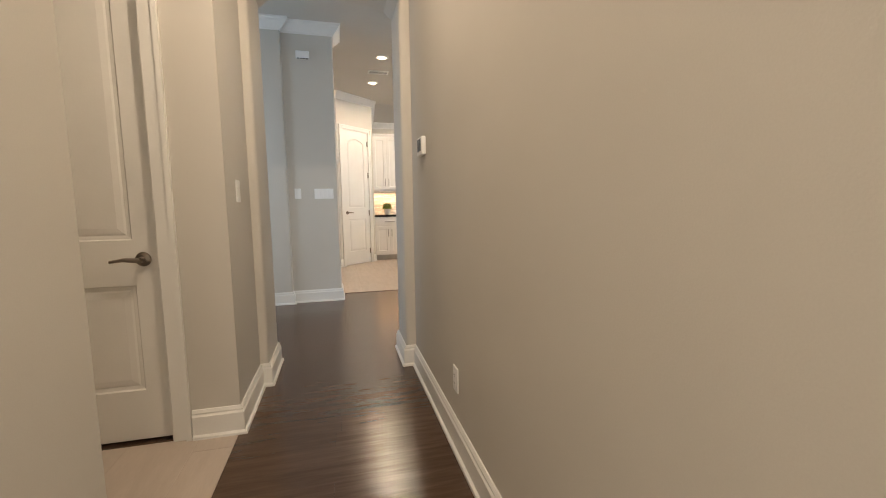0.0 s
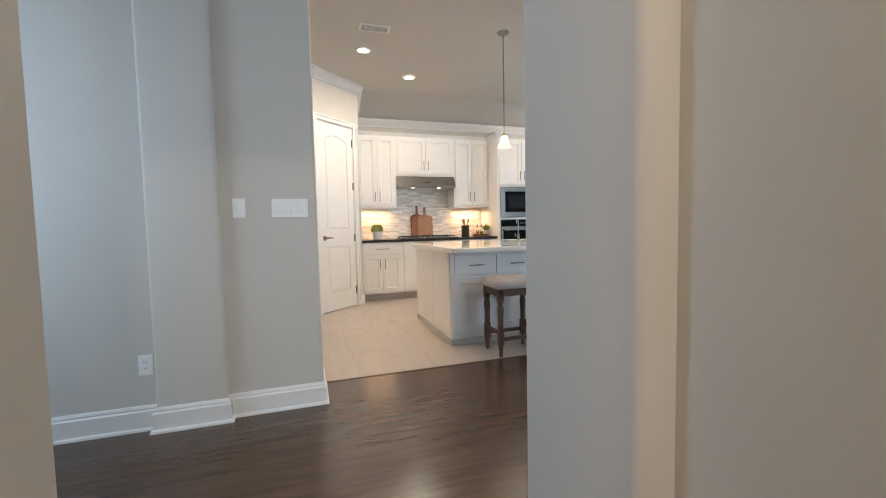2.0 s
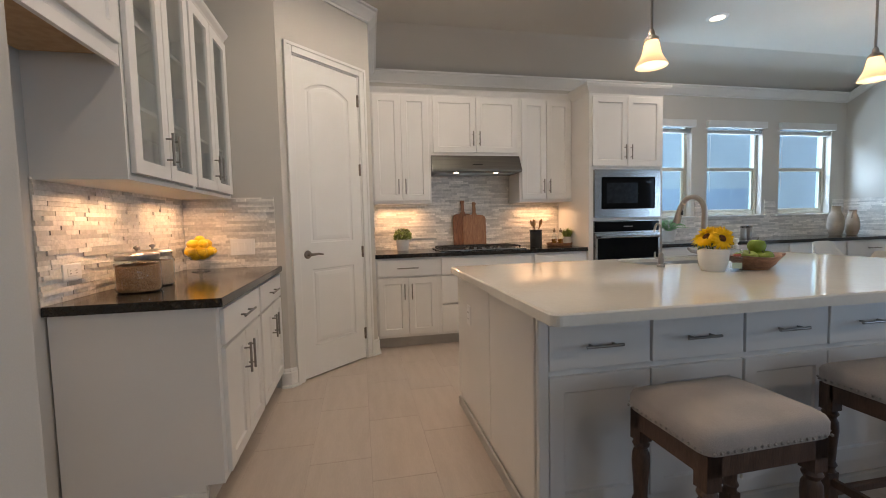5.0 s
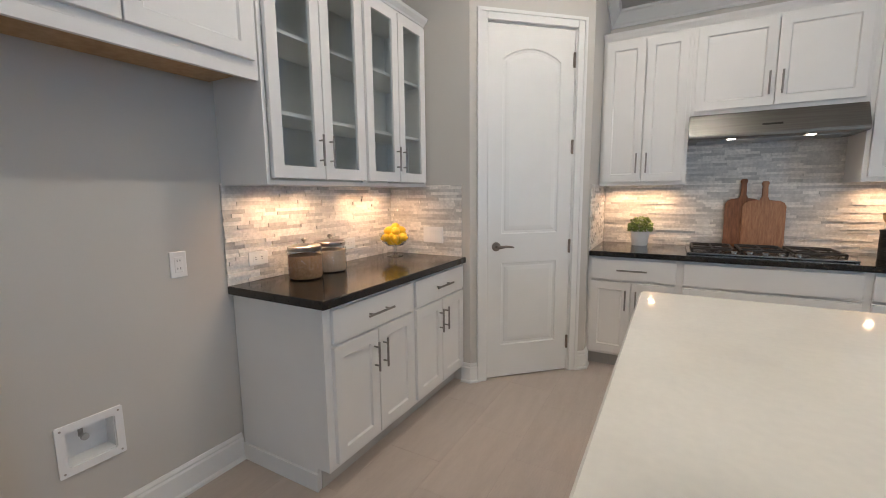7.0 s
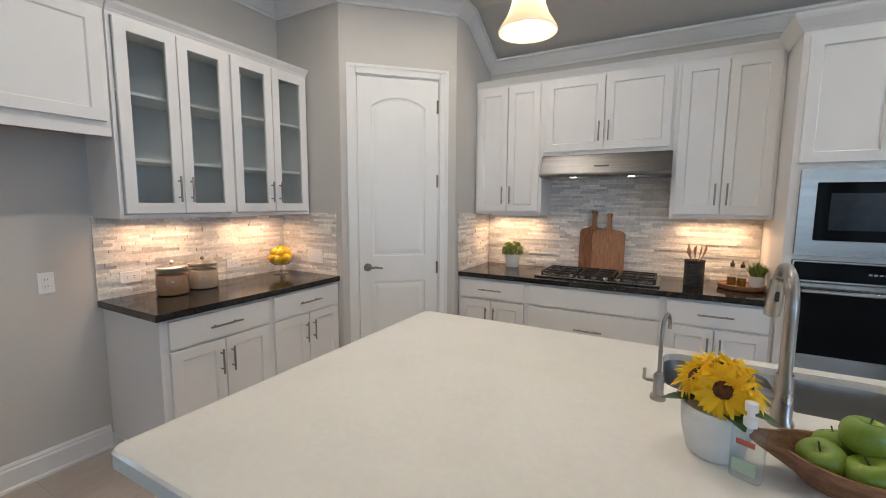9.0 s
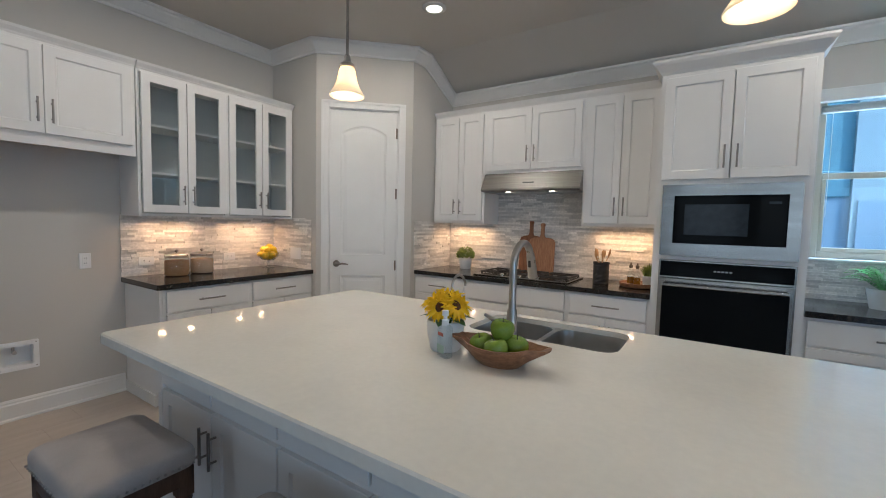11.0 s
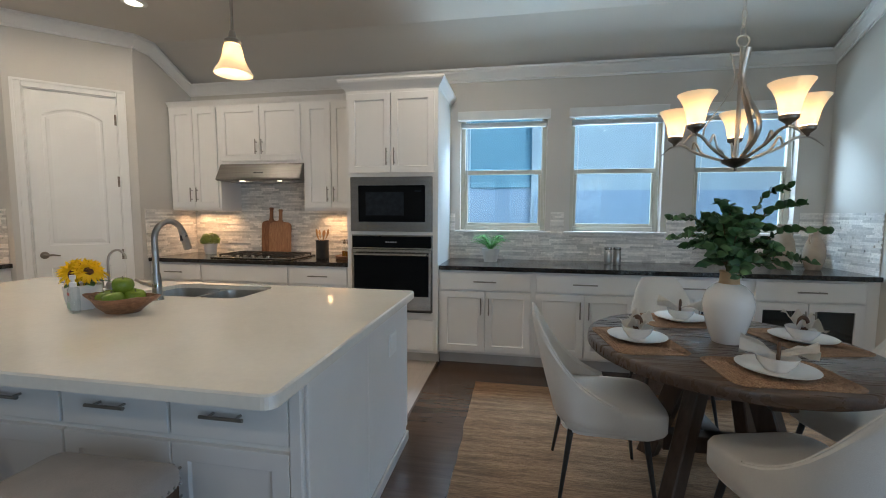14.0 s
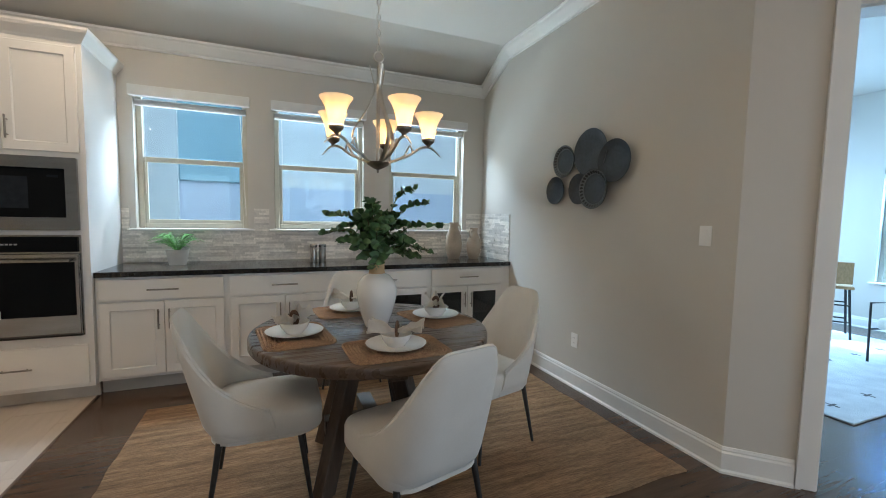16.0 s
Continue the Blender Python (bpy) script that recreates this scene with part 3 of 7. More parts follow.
# crown moulding and baseboards
CROWN = [(0, -0.115), (0.012, -0.115), (0.016, -0.098), (0.028, -0.090), (0.070, -0.040), (0.076, -0.026), (0.092, -0.018), (0.092, 0), (0, 0)]
path = [(-2.0, 3.72, CEIL), (-0.49, 3.72, CEIL), (-0.49, 3.66, CEIL), (-0.13, 3.66, CEIL), (-0.13, 3.72, CEIL), (0.41, 3.72, CEIL), (0.41, 4.04, CEIL), (-0.25, 4.04, CEIL), (-0.25, 6.39, CEIL), (0.42, 6.39, CEIL), (1.09, 7.02, CEIL), (1.09, 7.20, CEIL), (1.09, 7.75, 2.82), (7.56, 7.75, 2.82), (7.56, 7.20, CEIL), (7.56, 4.87, CEIL), (8.967, 3.463, CEIL), (8.967, -2.8, CEIL)]
setting("trim_crown", profile_run(path, CROWN), TRIM, "white crown moulding")
BASE = [(0, 0), (0.030, 0), (0.029, 0.012), (0.018, 0.020), (0.018, 0.108), (0.012, 0.118), (0.013, 0.126), (0.006, 0.140), (0, 0.140)]


def on(m, s, d=0):
    p = m @ Vector((s, d, 0))
    return (p.x, p.y)


for path in ([(-2.0, 3.72), (-0.49, 3.72), (-0.49, 3.66), (-0.13, 3.66), (-0.13, 3.72), (0.41, 3.72), (0.41, 4.04), (-0.25, 4.04), (-0.25, 5.05)],
             [(7.56, 7.14), (7.56, 4.87), on(GAMES, 0.31)], [on(GAMES, 1.59), (8.967, 3.463), (8.967, 3.45)],
             [(1.01, 1.885), (0.822, 1.885), (0.822, 1.52), (0.89, 1.52), (0.89, -2.6)],
             [(-0.10, -2.6), (-0.10, -0.245), (-1.5, -0.245), (-1.5, 0.9)],
             [(-0.31, 0.90), (-0.10, 0.90), (-0.10, 1.44), (-0.05, 1.44), (-0.05, 1.84), (-2.0, 1.84)],
             [(12.54, 7.8), (12.54, 3.463)], [(0.36, 6.39), (0.42, 6.39), on(PANTRY, 0.05)], [on(PANTRY, 0.85), (1.09, 7.02), (1.09, 7.12)]):
    setting("baseboard", profile_run(path, BASE), TRIM, "tall white moulded baseboard")


def casing(name, m, x0, x1, z1, w=0.075, face=0.0, depth=0.11, label="white door casing"):
    """Moulded casing round an opening of a wall whose face is at local y = face, with the lining of the opening."""
    bm = boxes((x0 - w, face - 0.018, 0, x0 + 0.004, face, z1 + w), (x1 - 0.004, face - 0.018, 0, x1 + w, face, z1 + w), (x0 + 0.004, face - 0.018, z1 - 0.004, x1 - 0.004, face, z1 + w))
    rounded(bm, 0.005, 2)
    for a, b in ((x0 - w, x0 - w + 0.022), (x1 + w - 0.022, x1 + w)):
        box(bm, a, face - 0.026, 0, b, face - 0.0181, z1 + w)
    box(bm, x0 - w + 0.022, face - 0.026, z1 + w - 0.022, x1 + w - 0.022, face - 0.0181, z1 + w)
    box(bm, x0, face, 0, x0 + 0.012, face + depth, z1)
    box(bm, x1 - 0.012, face, 0, x1, face + depth, z1)
    box(bm, x0 + 0.012, face, z1 - 0.012, x1 - 0.012, face + depth, z1)
    ob = setting(name, bm, TRIM, label)
    ob.matrix_basis = m
    return ob


casing("trim_pantry_casing", PANTRY, 0.115, 0.785, 2.475, 0.065)
casing("trim_games_casing", GAMES, 0.40, 1.50, 2.37, 0.085, depth=0.13)
casing("trim_alcove_casing", pose(0, 0.90, 0), -1.15, -0.39, 2.44, 0.075, depth=0.12)
casing("trim_patio_casing", pose(8.967, 0, 0, 0, 0, -90), -3.36, -1.50, 2.42, 0.075, depth=0.13)


def panel_door(name, m, w, h, handle_x, hinge_x, label, lever=1, hz=0.965):
    """A two-panel moulded door with an arched upper panel, its face at local y = 0 looking to -y."""
    root = thing(name, label, "door", m, kind="structure")
    s = 0.105
    low = [(s, 0.24), (w - s, 0.24), (w - s, hz - 0.120), (s, hz - 0.120)]
    up = [(s, hz + 0.088), (w - s, hz + 0.088), (w - s, h - 0.22)]
    for i in range(1, 12):
        t = i / 12
        up.append((w - s - (w - 2 * s) * t, h - 0.22 + 0.075 * math.sin(math.pi * t) ** 0.8))
    up.append((s, h - 0.22))
    bm = bmesh.new()

    def ring(loop, y):
        return [bm.verts.new((x, y, z)) for x, z in loop]

    outer = ring([(0, 0), (w, 0), (w, h), (0, h)], 0)
    es = [bm.edges.new((outer[i], outer[(i + 1) % 4])) for i in range(4)]
    for lp in (low, up):
        r0 = ring(lp, 0)
        es += [bm.edges.new((r0[i], r0[(i + 1) % len(r0)])) for i in range(len(r0))]
        rs = [r0] + [ring(offset_loop(lp, d), y) for d, y in ((0.006, 0.007), (0.022, 0.009), (0.030, 0.006), (0.055, 0.002))]
        for a, b in zip(rs, rs[1:]):
            for i in range(len(a)):
                j = (i + 1) % len(a)
                bm.faces.new((a[i], a[j], b[j], b[i]))
        bm.faces.new(rs[-1])
    bmesh.ops.triangle_fill(bm, use_beauty=True, edges=es)
    back = ring([(0, 0), (w, 0), (w, h), (0, h)], 0.036)
    for i in range(4):
        j = (i + 1) % 4
        bm.faces.new((outer[i], outer[j], back[j], back[i]))
    bm.faces.new(list(reversed(back)))
    bmesh.ops.recalc_face_normals(bm, faces=list(bm.faces))
    part("door_leaf", bm, TRIM, root, "white moulded door leaf with an arched panel")
    bm = lathe([(0, 0), (0.031, 0), (0.033, 0.004), (0.030, 0.010), (0.014, 0.016), (0.012, 0.045), (0, 0.046)], 20)
    bmesh.ops.transform(bm, matrix=pose(handle_x, 0, hz, 90), verts=list(bm.verts))
    bm = tube([(handle_x, -0.042, hz), (handle_x + 0.02 * lever, -0.050, hz), (handle_x + 0.06 * lever, -0.050, hz + 0.004), (handle_x + 0.115 * lever, -0.047, hz - 0.004)], [0.012, 0.011, 0.009, 0.006], 10, bm)
    part("door_handle", bm, BRONZE, root, "antique nickel lever handle", True)
    for z in (0.22, 0.95, 1.66, h - 0.20):
        bm = boxes((hinge_x - 0.006, -0.006, z - 0.045, hinge_x + 0.006, 0.004, z + 0.045))
        part("hinge", tube([(hinge_x, -0.010, z - 0.05), (hinge_x, -0.010, z + 0.05)], 0.0085, 8, bm), BRONZE, root, "antique nickel hinge", True)
    return root


panel_door("door_1", PANTRY @ pose(0.130, 0.003, 0.012), 0.64, 2.448, 0.065, 0.634, "white two-panel pantry door with an arched upper panel, closed")
# added sheet closes the opening behind the door, standing in for the shade inside
setting("trim_pantry_back", boxes((0.10, 0.075, 0, 0.80, 0.11, 2.48)), TOE, "added sheet behind the pantry door, standing in for its dark inside").matrix_basis = PANTRY
panel_door("door_2", pose(-1.138, 0.932, 0.012), 0.736, 2.41, 0.67, 0.004, "white two-panel door in the hall alcove, closed", -1, 0.86)
panel_door("door_3", GAMES @ pose(1.484, 0.135, 0.012, 0, 0, 50), 0.55, 2.34, 0.45, 0.0, "white games room door, standing open")


def sash_window(name, m, w, h, label, blind=True, mid=0.5):
    """A single-hung window in an opening w by h; local y = 0 is the room face of the wall."""
    root = thing(name, label, "window", m, kind="structure")
    d0, d1 = 0.075, 0.125
    f = 0.045
    bm = boxes((0, d0, 0, f, d1, h), (w - f, d0, 0, w, d1, h), (f, d0, 0, w - f, d1, f), (f, d0, h - f, w - f, d1, h))
    part("window_frame", rounded(bm, 0.004, 1), FRAME, root, "almond window frame")
    zm = h * mid
    bm = boxes((f, d0 + 0.004, zm - 0.02, w - f, d1 - 0.012, zm + 0.026), (f, d0 + 0.008, f, f + 0.028, d1 - 0.016, zm - 0.02), (w - f - 0.028, d0 + 0.008, f, w - f, d1 - 0.016, zm - 0.02), (f + 0.028, d0 + 0.008, f, w - f - 0.028, d1 - 0.016, f + 0.032))
    part("sash", rounded(bm, 0.003, 1), FRAME, root, "almond lower sash with a meeting rail")
    for z0, z1, y in ((f, zm - 0.02, d0 + 0.02), (zm + 0.02, h - f, d0 + 0.034)):
        p = part("pane", boxes((f, y, z0, w - f, y + 0.004, z1)), WINDOW_GLASS, root)
        p.visible_shadow = False
    part("window_sill", rbox(-0.05, -0.045, -0.022, w + 0.05, d0 + 0.002, -0.001, 0.005), TRIM, root, "white window sill")
    if blind:
        part("blind_headrail", rbox(-0.025, -0.048, h - 0.080, w + 0.025, 0.012, h + 0.008, 0.006), BLIND, root, "white blind valance")
        bm = bmesh.new()
        for k in range(12):
            box(bm, 0.008, 0.016, h - 0.098 - 0.0042 * k, w - 0.008, 0.062, h - 0.0955 - 0.0042 * k)
        part("blind_slats", bm, BLIND, root, "stack of raised white blind slats")
        part("cord", tube([(0.07, 0.02, h - 0.1), (0.072, 0.03, h * 0.62), (0.07, 0.03, 0.30)], 0.0018, 5), BLIND, root, "thin white blind cord")
        part("tilt_wand", tube([(w - 0.06, 0.014, h - 0.1), (w - 0.035, 0.016, h * 0.5), (w - 0.02, 0.018, 0.12)], 0.003, 6), BLIND, root, "white blind wand")
    return root


for i, (a, b) in enumerate(WINDOWS):
    sash_window("window_%d" % (i + 1), pose(a, 7.75, SILL), b - a, HEAD - SILL, "single-hung window over the counter with a raised white blind")
for i, (a, b) in enumerate(((4.30, 5.13), (5.45, 6.24))):
    sash_window("window_%d" % (i + 4), pose(12.54, b, 0.62, 0, 0, -90), b - a, 1.48, "games room window with a white sill", False)


# glazed patio doors
def patio_leaf(name, y1):
    root = thing(name, "white glazed patio door with a full-height pane", "door", pose(8.99, y1, 0.015, 0, 0, -90), kind="structure")
    w, h, s = 0.91, 2.38, 0.115
    bm = boxes((0, 0, 0, s, 0.045, h), (w - s, 0, 0, w, 0.045, h), (s, 0, 0, w - s, 0.045, 0.22), (s, 0, h - s, w - s, 0.045, h))
    part("door_leaf", rounded(bm, 0.004, 1), TRIM, root, "white door frame")
    p = part("pane", boxes((s, 0.02, 0.22, w - s, 0.026, h - s)), WINDOW_GLASS, root)
    p.visible_shadow = False
    for z in (0.25, 0.95, 1.65, 2.2):
        part("hinge", tube([(0.004, -0.006, z - 0.05), (0.004, -0.006, z + 0.05)], 0.0065, 8), BRONZE, root, "antique nickel hinge", True)


patio_leaf("door_4", 3.345)
patio_leaf("door_5", 2.425)

# what stands outside: the neighbouring house, a fence line, the roof
house = thing("neighbouring_house", "pale stucco house close by with a blue-grey shaded bay", "house", pose(0, 0, -0.25))
bm = boxes((-12, 11.0, 0, 3.96, 11.3, 5.2), (5.06, 11.0, 0, 30, 11.3, 5.2), (3.96, 11.22, 0, 5.06, 11.4, 5.2))
part("wall", bm, STUCCO, house, "pale stucco wall")
part("wall_panel", boxes((3.96, 11.1, 2.45, 5.06, 11.219, 5.2)), SIDING, house, "blue-grey panel")
part("wall_panel", boxes((3.96, 11.1, 0.0, 5.06, 11.219, 2.10)), LAVENDER, house, "pale blue-grey panel")
part("trim_band", rbox(3.96, 11.06, 2.10, 5.06, 11.219, 2.45, 0.02, 1), SIDING, house, "blue-grey band")
part("wall_panel", boxes((5.12, 10.97, 0.0, 9.5, 10.999, 2.05)), LAVENDER, house, "pale blue-grey lower wall")
bm = bmesh.new()
v = [bm.verts.new(p) for p in ((-12.5, 10.4, 5.0), (30.5, 10.4, 5.0), (30.5, 16, 8.2), (-12.5, 16, 8.2), (-12.5, 10.4, 5.15), (30.5, 10.4, 5.15), (30.5, 16, 8.4), (-12.5, 16, 8.4))]
for f in ((3, 2, 1, 0), (4, 5, 6, 7), (0, 1, 5, 4), (1, 2, 6, 5), (2, 3, 7, 6), (3, 0, 4, 7)):
    bm.faces.new([v[i] for i in f])
part("roof", bm, ROOFING, house, "grey shingle roof")
house2 = thing("neighbouring_house", "low pale stucco house seen beyond the games room", "house", pose(0, 0, -0.25))
part("wall", boxes((22, -10, 0, 22.3, 26, 2.10)), HAZE_BLUE, house2, "pale blue-grey stucco wall")
part("fascia", rbox(21.9, -10.2, 2.10, 22.3, 26.2, 2.25, 0.01, 1), TRIM, house2, "white fascia board")
# pale ground added as a reflector for the house wall and games room windows
setting("pavement", boxes((12.75, -6, -0.2495, 21.9, 12, -0.235)), PATIO, "pale concrete yard added to bounce sunlight at the games room")
for y0 in (2.0, 6.2, 9.0):
    w = part("window", boxes((21.95, y0, 0.9, 21.999, y0 + 1.1, 1.95)), LAVENDER, house2, "blue-grey window")
bm = bmesh.new()
v = [bm.verts.new(p) for p in ((21.8, -10.5, 2.255), (21.8, 26.5, 2.255), (26, 26.5, 2.3), (26, -10.5, 2.3), (21.8, -10.5, 2.29), (21.8, 26.5, 2.29), (26, 26.5, 2.34), (26, -10.5, 2.34))]
for f in ((3, 2, 1, 0), (4, 5, 6, 7), (0, 1, 5, 4), (1, 2, 6, 5), (2, 3, 7, 6), (3, 0, 4, 7)):
    bm.faces.new([v[i] for i in f])
part("roof", bm, ROOFING, house2, "grey shingle roof")


# ---- cabinets ----
def pull(parent, x, y, z, length=0.16, upright=False, mat=None):
    """A bar pull standing 3 cm proud of the front at local (x, y, z)."""
    a, b = (Vector((0, 0, 1)) if upright else Vector((1, 0, 0))), Vector((x, y, z))
    bm = tube([b - a * length / 2 + Vector((0, -0.03, 0)), b + a * length / 2 + Vector((0, -0.03, 0))], 0.006, 10)
    for s in (-0.32, 0.32):
        tube([b + a * length * s, b + a * length * s + Vector((0, -0.03, 0))], 0.0045, 8, bm)
    return part("handle", bm, mat or PULL, parent, "brushed nickel bar pull", True)


def shaker(w, h, rail=0.058, t=0.020, hole=False):
    """A shaker front, lower left corner at the origin, face at y = -t."""
    bm = bmesh.new()

    def ring(d, y):
        return [bm.verts.new((x, y, z)) for x, z in ((d, d), (w - d, d), (w - d, h - d), (d, h - d))]

    rings = [ring(0, 0), ring(0, -t + 0.002), ring(0.002, -t), ring(rail, -t)]
    rings += [ring(rail, 0)] if hole else [ring(rail + 0.006, -t + 0.009), ring(rail + 0.008, -t + 0.010)]
    for a, b in zip(rings, rings[1:]):
        for i in range(4):
            j = (i + 1) % 4
            bm.faces.new((a[i], a[j], b[j], b[i]))
    if hole:
        for i in range(4):
            j = (i + 1) % 4
            bm.faces.new((rings[-1][i], rings[-1][j], rings[0][j], rings[0][i]))
    else:
        bm.faces.new(rings[-1])
        bm.faces.new(list(reversed(rings[0])))
    return bm


def flat_front(w, h, t=0.020):
    return rbox(0, -t, 0, w, 0, h, 0.003, 2)


def front(kind, parent, x, z, w, h, mat=None):
    """One drawer front or door: kind is drawer, panel, left or right (the side its handle is on), with g for glass."""
    g = kind.endswith("_glass")
    k = kind.replace("_glass", "")
    if k in ("drawer", "panel"):
        o = part("drawer_front" if k == "drawer" else "false_front", flat_front(w, h), mat or CABINET, parent, at=pose(x, 0, z))
        if k == "drawer":
            pull(o, w / 2, -0.02, h / 2, min(0.20, w * 0.36))
        return o
    o = part("door", shaker(w, h, hole=g), mat or CABINET, parent, "glazed white door" if g else "", at=pose(x, 0, z))
    if g:
        p = part("pane", boxes((0.05, -0.010, 0.05, w - 0.05, -0.006, h - 0.05)), DARK_GLASS if h < 0.6 else CAB_GLASS, o)
        p.visible_shadow = False
    return o


def door_pair(parent, x, z, w, h, upper=False, glass=False, gap=0.006):
    half = (w - gap) / 2
    for side, x0 in (("left", x), ("right", x + half + gap)):
        o = front(side + ("_glass" if glass else ""), parent, x0, z, half, h)
        hx = half - 0.032 if side == "left" else 0.032
        pull(o, hx, -0.02, 0.14 if upper else h - 0.13, 0.15, True)


def base_unit(m, w, label, depth=0.62, kind="doors", group="base cabinets"):
    """A base cabinet, toe kick and all; its face frame is at local y = 0, the floor at z = 0."""
    c = thing("base_cabinet", label, "cabinet", m, group)
    if kind == "glass":
        t = 0.018
        part("side_board", boxes((0, 0.001, 0.11, t, depth, 0.874)), CABINET, c)
        part("side_board", boxes((w - t, 0.001, 0.11, w, depth, 0.874)), CABINET, c)
        part("bottom_board", boxes((t, 0.001, 0.11, w - t, depth, 0.128)), CABINET, c)
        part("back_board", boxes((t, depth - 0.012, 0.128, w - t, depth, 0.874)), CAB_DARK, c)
        part("rail", boxes((t, 0.001, 0.67, w - t, depth - 0.012, 0.69)), CABINET, c)
        part("drawer_backing", boxes((t, 0.001, 0.6905, w - t, 0.02, 0.874)), CABINET, c)
        part("shelf", boxes((t, 0.03, 0.40, w - t, depth - 0.012, 0.416)), CABINET, c)
    else:
        part("body", boxes((0, 0, 0.11, w, depth, 0.874)), CABINET, c)
    part("toe_kick", boxes((0, 0.07, 0, w, 0.09, 0.11)), TOE, c, "greige toe kick")
    e = 0.022
    if kind == "drawers":
        front("panel", c, e, 0.700, w - 2 * e, 0.155)
        front("drawer", c, e, 0.420, w - 2 * e, 0.265)
        front("drawer", c, e, 0.135, w - 2 * e, 0.270)
    else:
        front("drawer", c, e, 0.700, w - 2 * e, 0.155)
        door_pair(c, e, 0.135, w - 2 * e, 0.550, glass=kind == "glass")
    return c


def wall_unit(m, w, h, label, depth=0.33, glass=False, group="wall cabinets", crown=True, shelves=2):
    """A wall cabinet with its lower edge at z = 0 and its face at y = 0."""
    c = thing("wall_cabinet", label, "cabinet", m, group)
    t = 0.018
    if glass:
        part("side_board", boxes((0, 0.001, 0, t, depth, h)), CABINET, c)
        part("side_board", boxes((w - t, 0.001, 0, w, depth, h)), CABINET, c)
        part("bottom_board", boxes((t, 0.001, 0, w - t, depth, t)), CABINET, c)
        part("top_board", boxes((t, 0.001, h - t, w - t, depth, h)), CABINET, c)
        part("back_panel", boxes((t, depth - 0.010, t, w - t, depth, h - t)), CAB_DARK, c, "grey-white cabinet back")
        part("face_frame", boxes((w / 2 - 0.02, 0.001, t, w / 2 + 0.02, 0.018, h - t)), CABINET, c)
        for k in range(shelves):
            z = h * (k + 1) / (shelves + 1) - 0.03
            part("shelf", rbox(t, 0.03, z - 0.009, w - t, depth - 0.012, z + 0.009, 0.002, 1), CABINET, c, "white shelf")
    else:
        part("body", boxes((0, 0, 0, w, depth, h)), CABINET, c)
    e = 0.024
    if glass == "four":
        half = w / 2
        door_pair(c, e, 0.028, half - 1.6 * e, h - 0.05, True, True)
        door_pair(c, half + 0.6 * e, 0.028, half - 1.6 * e, h - 0.05, True, True)
    else:
        door_pair(c, e, 0.028, w - 2 * e, h - 0.05, True, bool(glass))
    if crown:
        bm = profile_run([(0, 0.0, h), (w, 0.0, h)], [(-0.01, 0.0), (0.004, 0.0), (0.010, 0.012), (0.030, 0.034), (0.036, 0.050), (-0.01, 0.050)])
        part("cornice", bm, CABINET, c, "small white cornice")
    return c


# run under the hood
NF = 7.11
base_unit(pose(1.09, NF, 0), 0.61, "white shaker base cabinet with a drawer beside the pantry")
base_unit(pose(1.70, NF, 0), 0.96, "white base cabinet with wide drawers under the cooktop", kind="drawers")
base_unit(pose(2.66, NF, 0), 0.61, "white shaker base cabinet with a drawer beside the oven tower")
# run under the windows
for x0, w, k in ((4.13, 0.84, "doors"), (4.97, 0.855, "doors"), (5.825, 0.855, "glass"), (6.68, 0.80, "glass")):
    base_unit(pose(x0, NF, 0), w, "white base cabinet with dark glazed doors under the windows" if k == "glass" else "white shaker base cabinet under the windows", kind=k)
part_fill = thing("filler_panel", "narrow white filler panel at the dining wall", "panel", pose(7.48, NF, 0))
part("panel", boxes((0, 0, 0.11, 0.08, 0.62, 0.874)), CABINET, part_fill)
# run on the left wall
LEFT = pose(0.36, 5.06, 0, 0, 0, 90)
base_unit(LEFT @ pose(0.02, 0, 0), 0.665, "white shaker base cabinet with a drawer beside the fridge recess", 0.60)
base_unit(LEFT @ pose(0.685, 0, 0), 0.645, "white shaker base cabinet with a drawer beside the pantry", 0.60)
side = thing("end_panel", "plain white cabinet end panel facing the fridge recess", "panel", LEFT)
bm = boxes((0, 0.0, 0.11, 0.0195, 0.60, 0.874), (0, 0.075, 0, 0.0195, 0.60, 0.11))
part("panel", bm, CABINET, side)
part("base_trim", boxes((-0.012, 0.07, 0, -0.0005, 0.60, 0.085)), TRIM, side, "white base strip")


def counter(name, label, x0, y0, x1, y1):
    o = thing(name, label, "countertop", pose(x0, y0, 0.8745))
    part("slab", slab(round_rect(0, 0, x1 - x0, y1 - y0, 0.006, 2), [], 0, 0.038, bevel=0.004), GRANITE, o)
    return o


counter("countertop", "polished black granite countertop with the cooktop", 1.095, 7.075, 3.268, 7.745)
counter("countertop", "polished black granite countertop under the windows", 4.132, 7.075, 7.553, 7.745)
counter("countertop", "polished black granite countertop with glass jars", -0.245, 5.035, 0.395, 6.385)

# wall cabinets
wall_unit(pose(1.095, 7.42, 1.400), 0.605, 1.100, "white wall cabinet beside the hood")
wall_unit(pose(1.701, 7.42, 1.890), 0.958, 0.610, "short white wall cabinet over the hood")
wall_unit(pose(2.660, 7.42, 1.400), 0.609, 1.100, "white wall cabinet beside the oven tower")
LUP = pose(0.08, 5.05, 1.40, 0, 0, 90)
wall_unit(LUP, 1.325, 1.07, "white wall cabinet with four glazed doors and empty shelves", glass="four", shelves=2)
fr = wall_unit(pose(0.08, 4.055, 1.875, 0, 0, 90), 0.985, 0.595, "white cabinet over the empty fridge recess", depth=0.32)
part("underside", boxes((0.02, 0.005, -0.012, 0.965, 0.31, -0.001)), RAW_WOOD, fr, "raw wood underside")
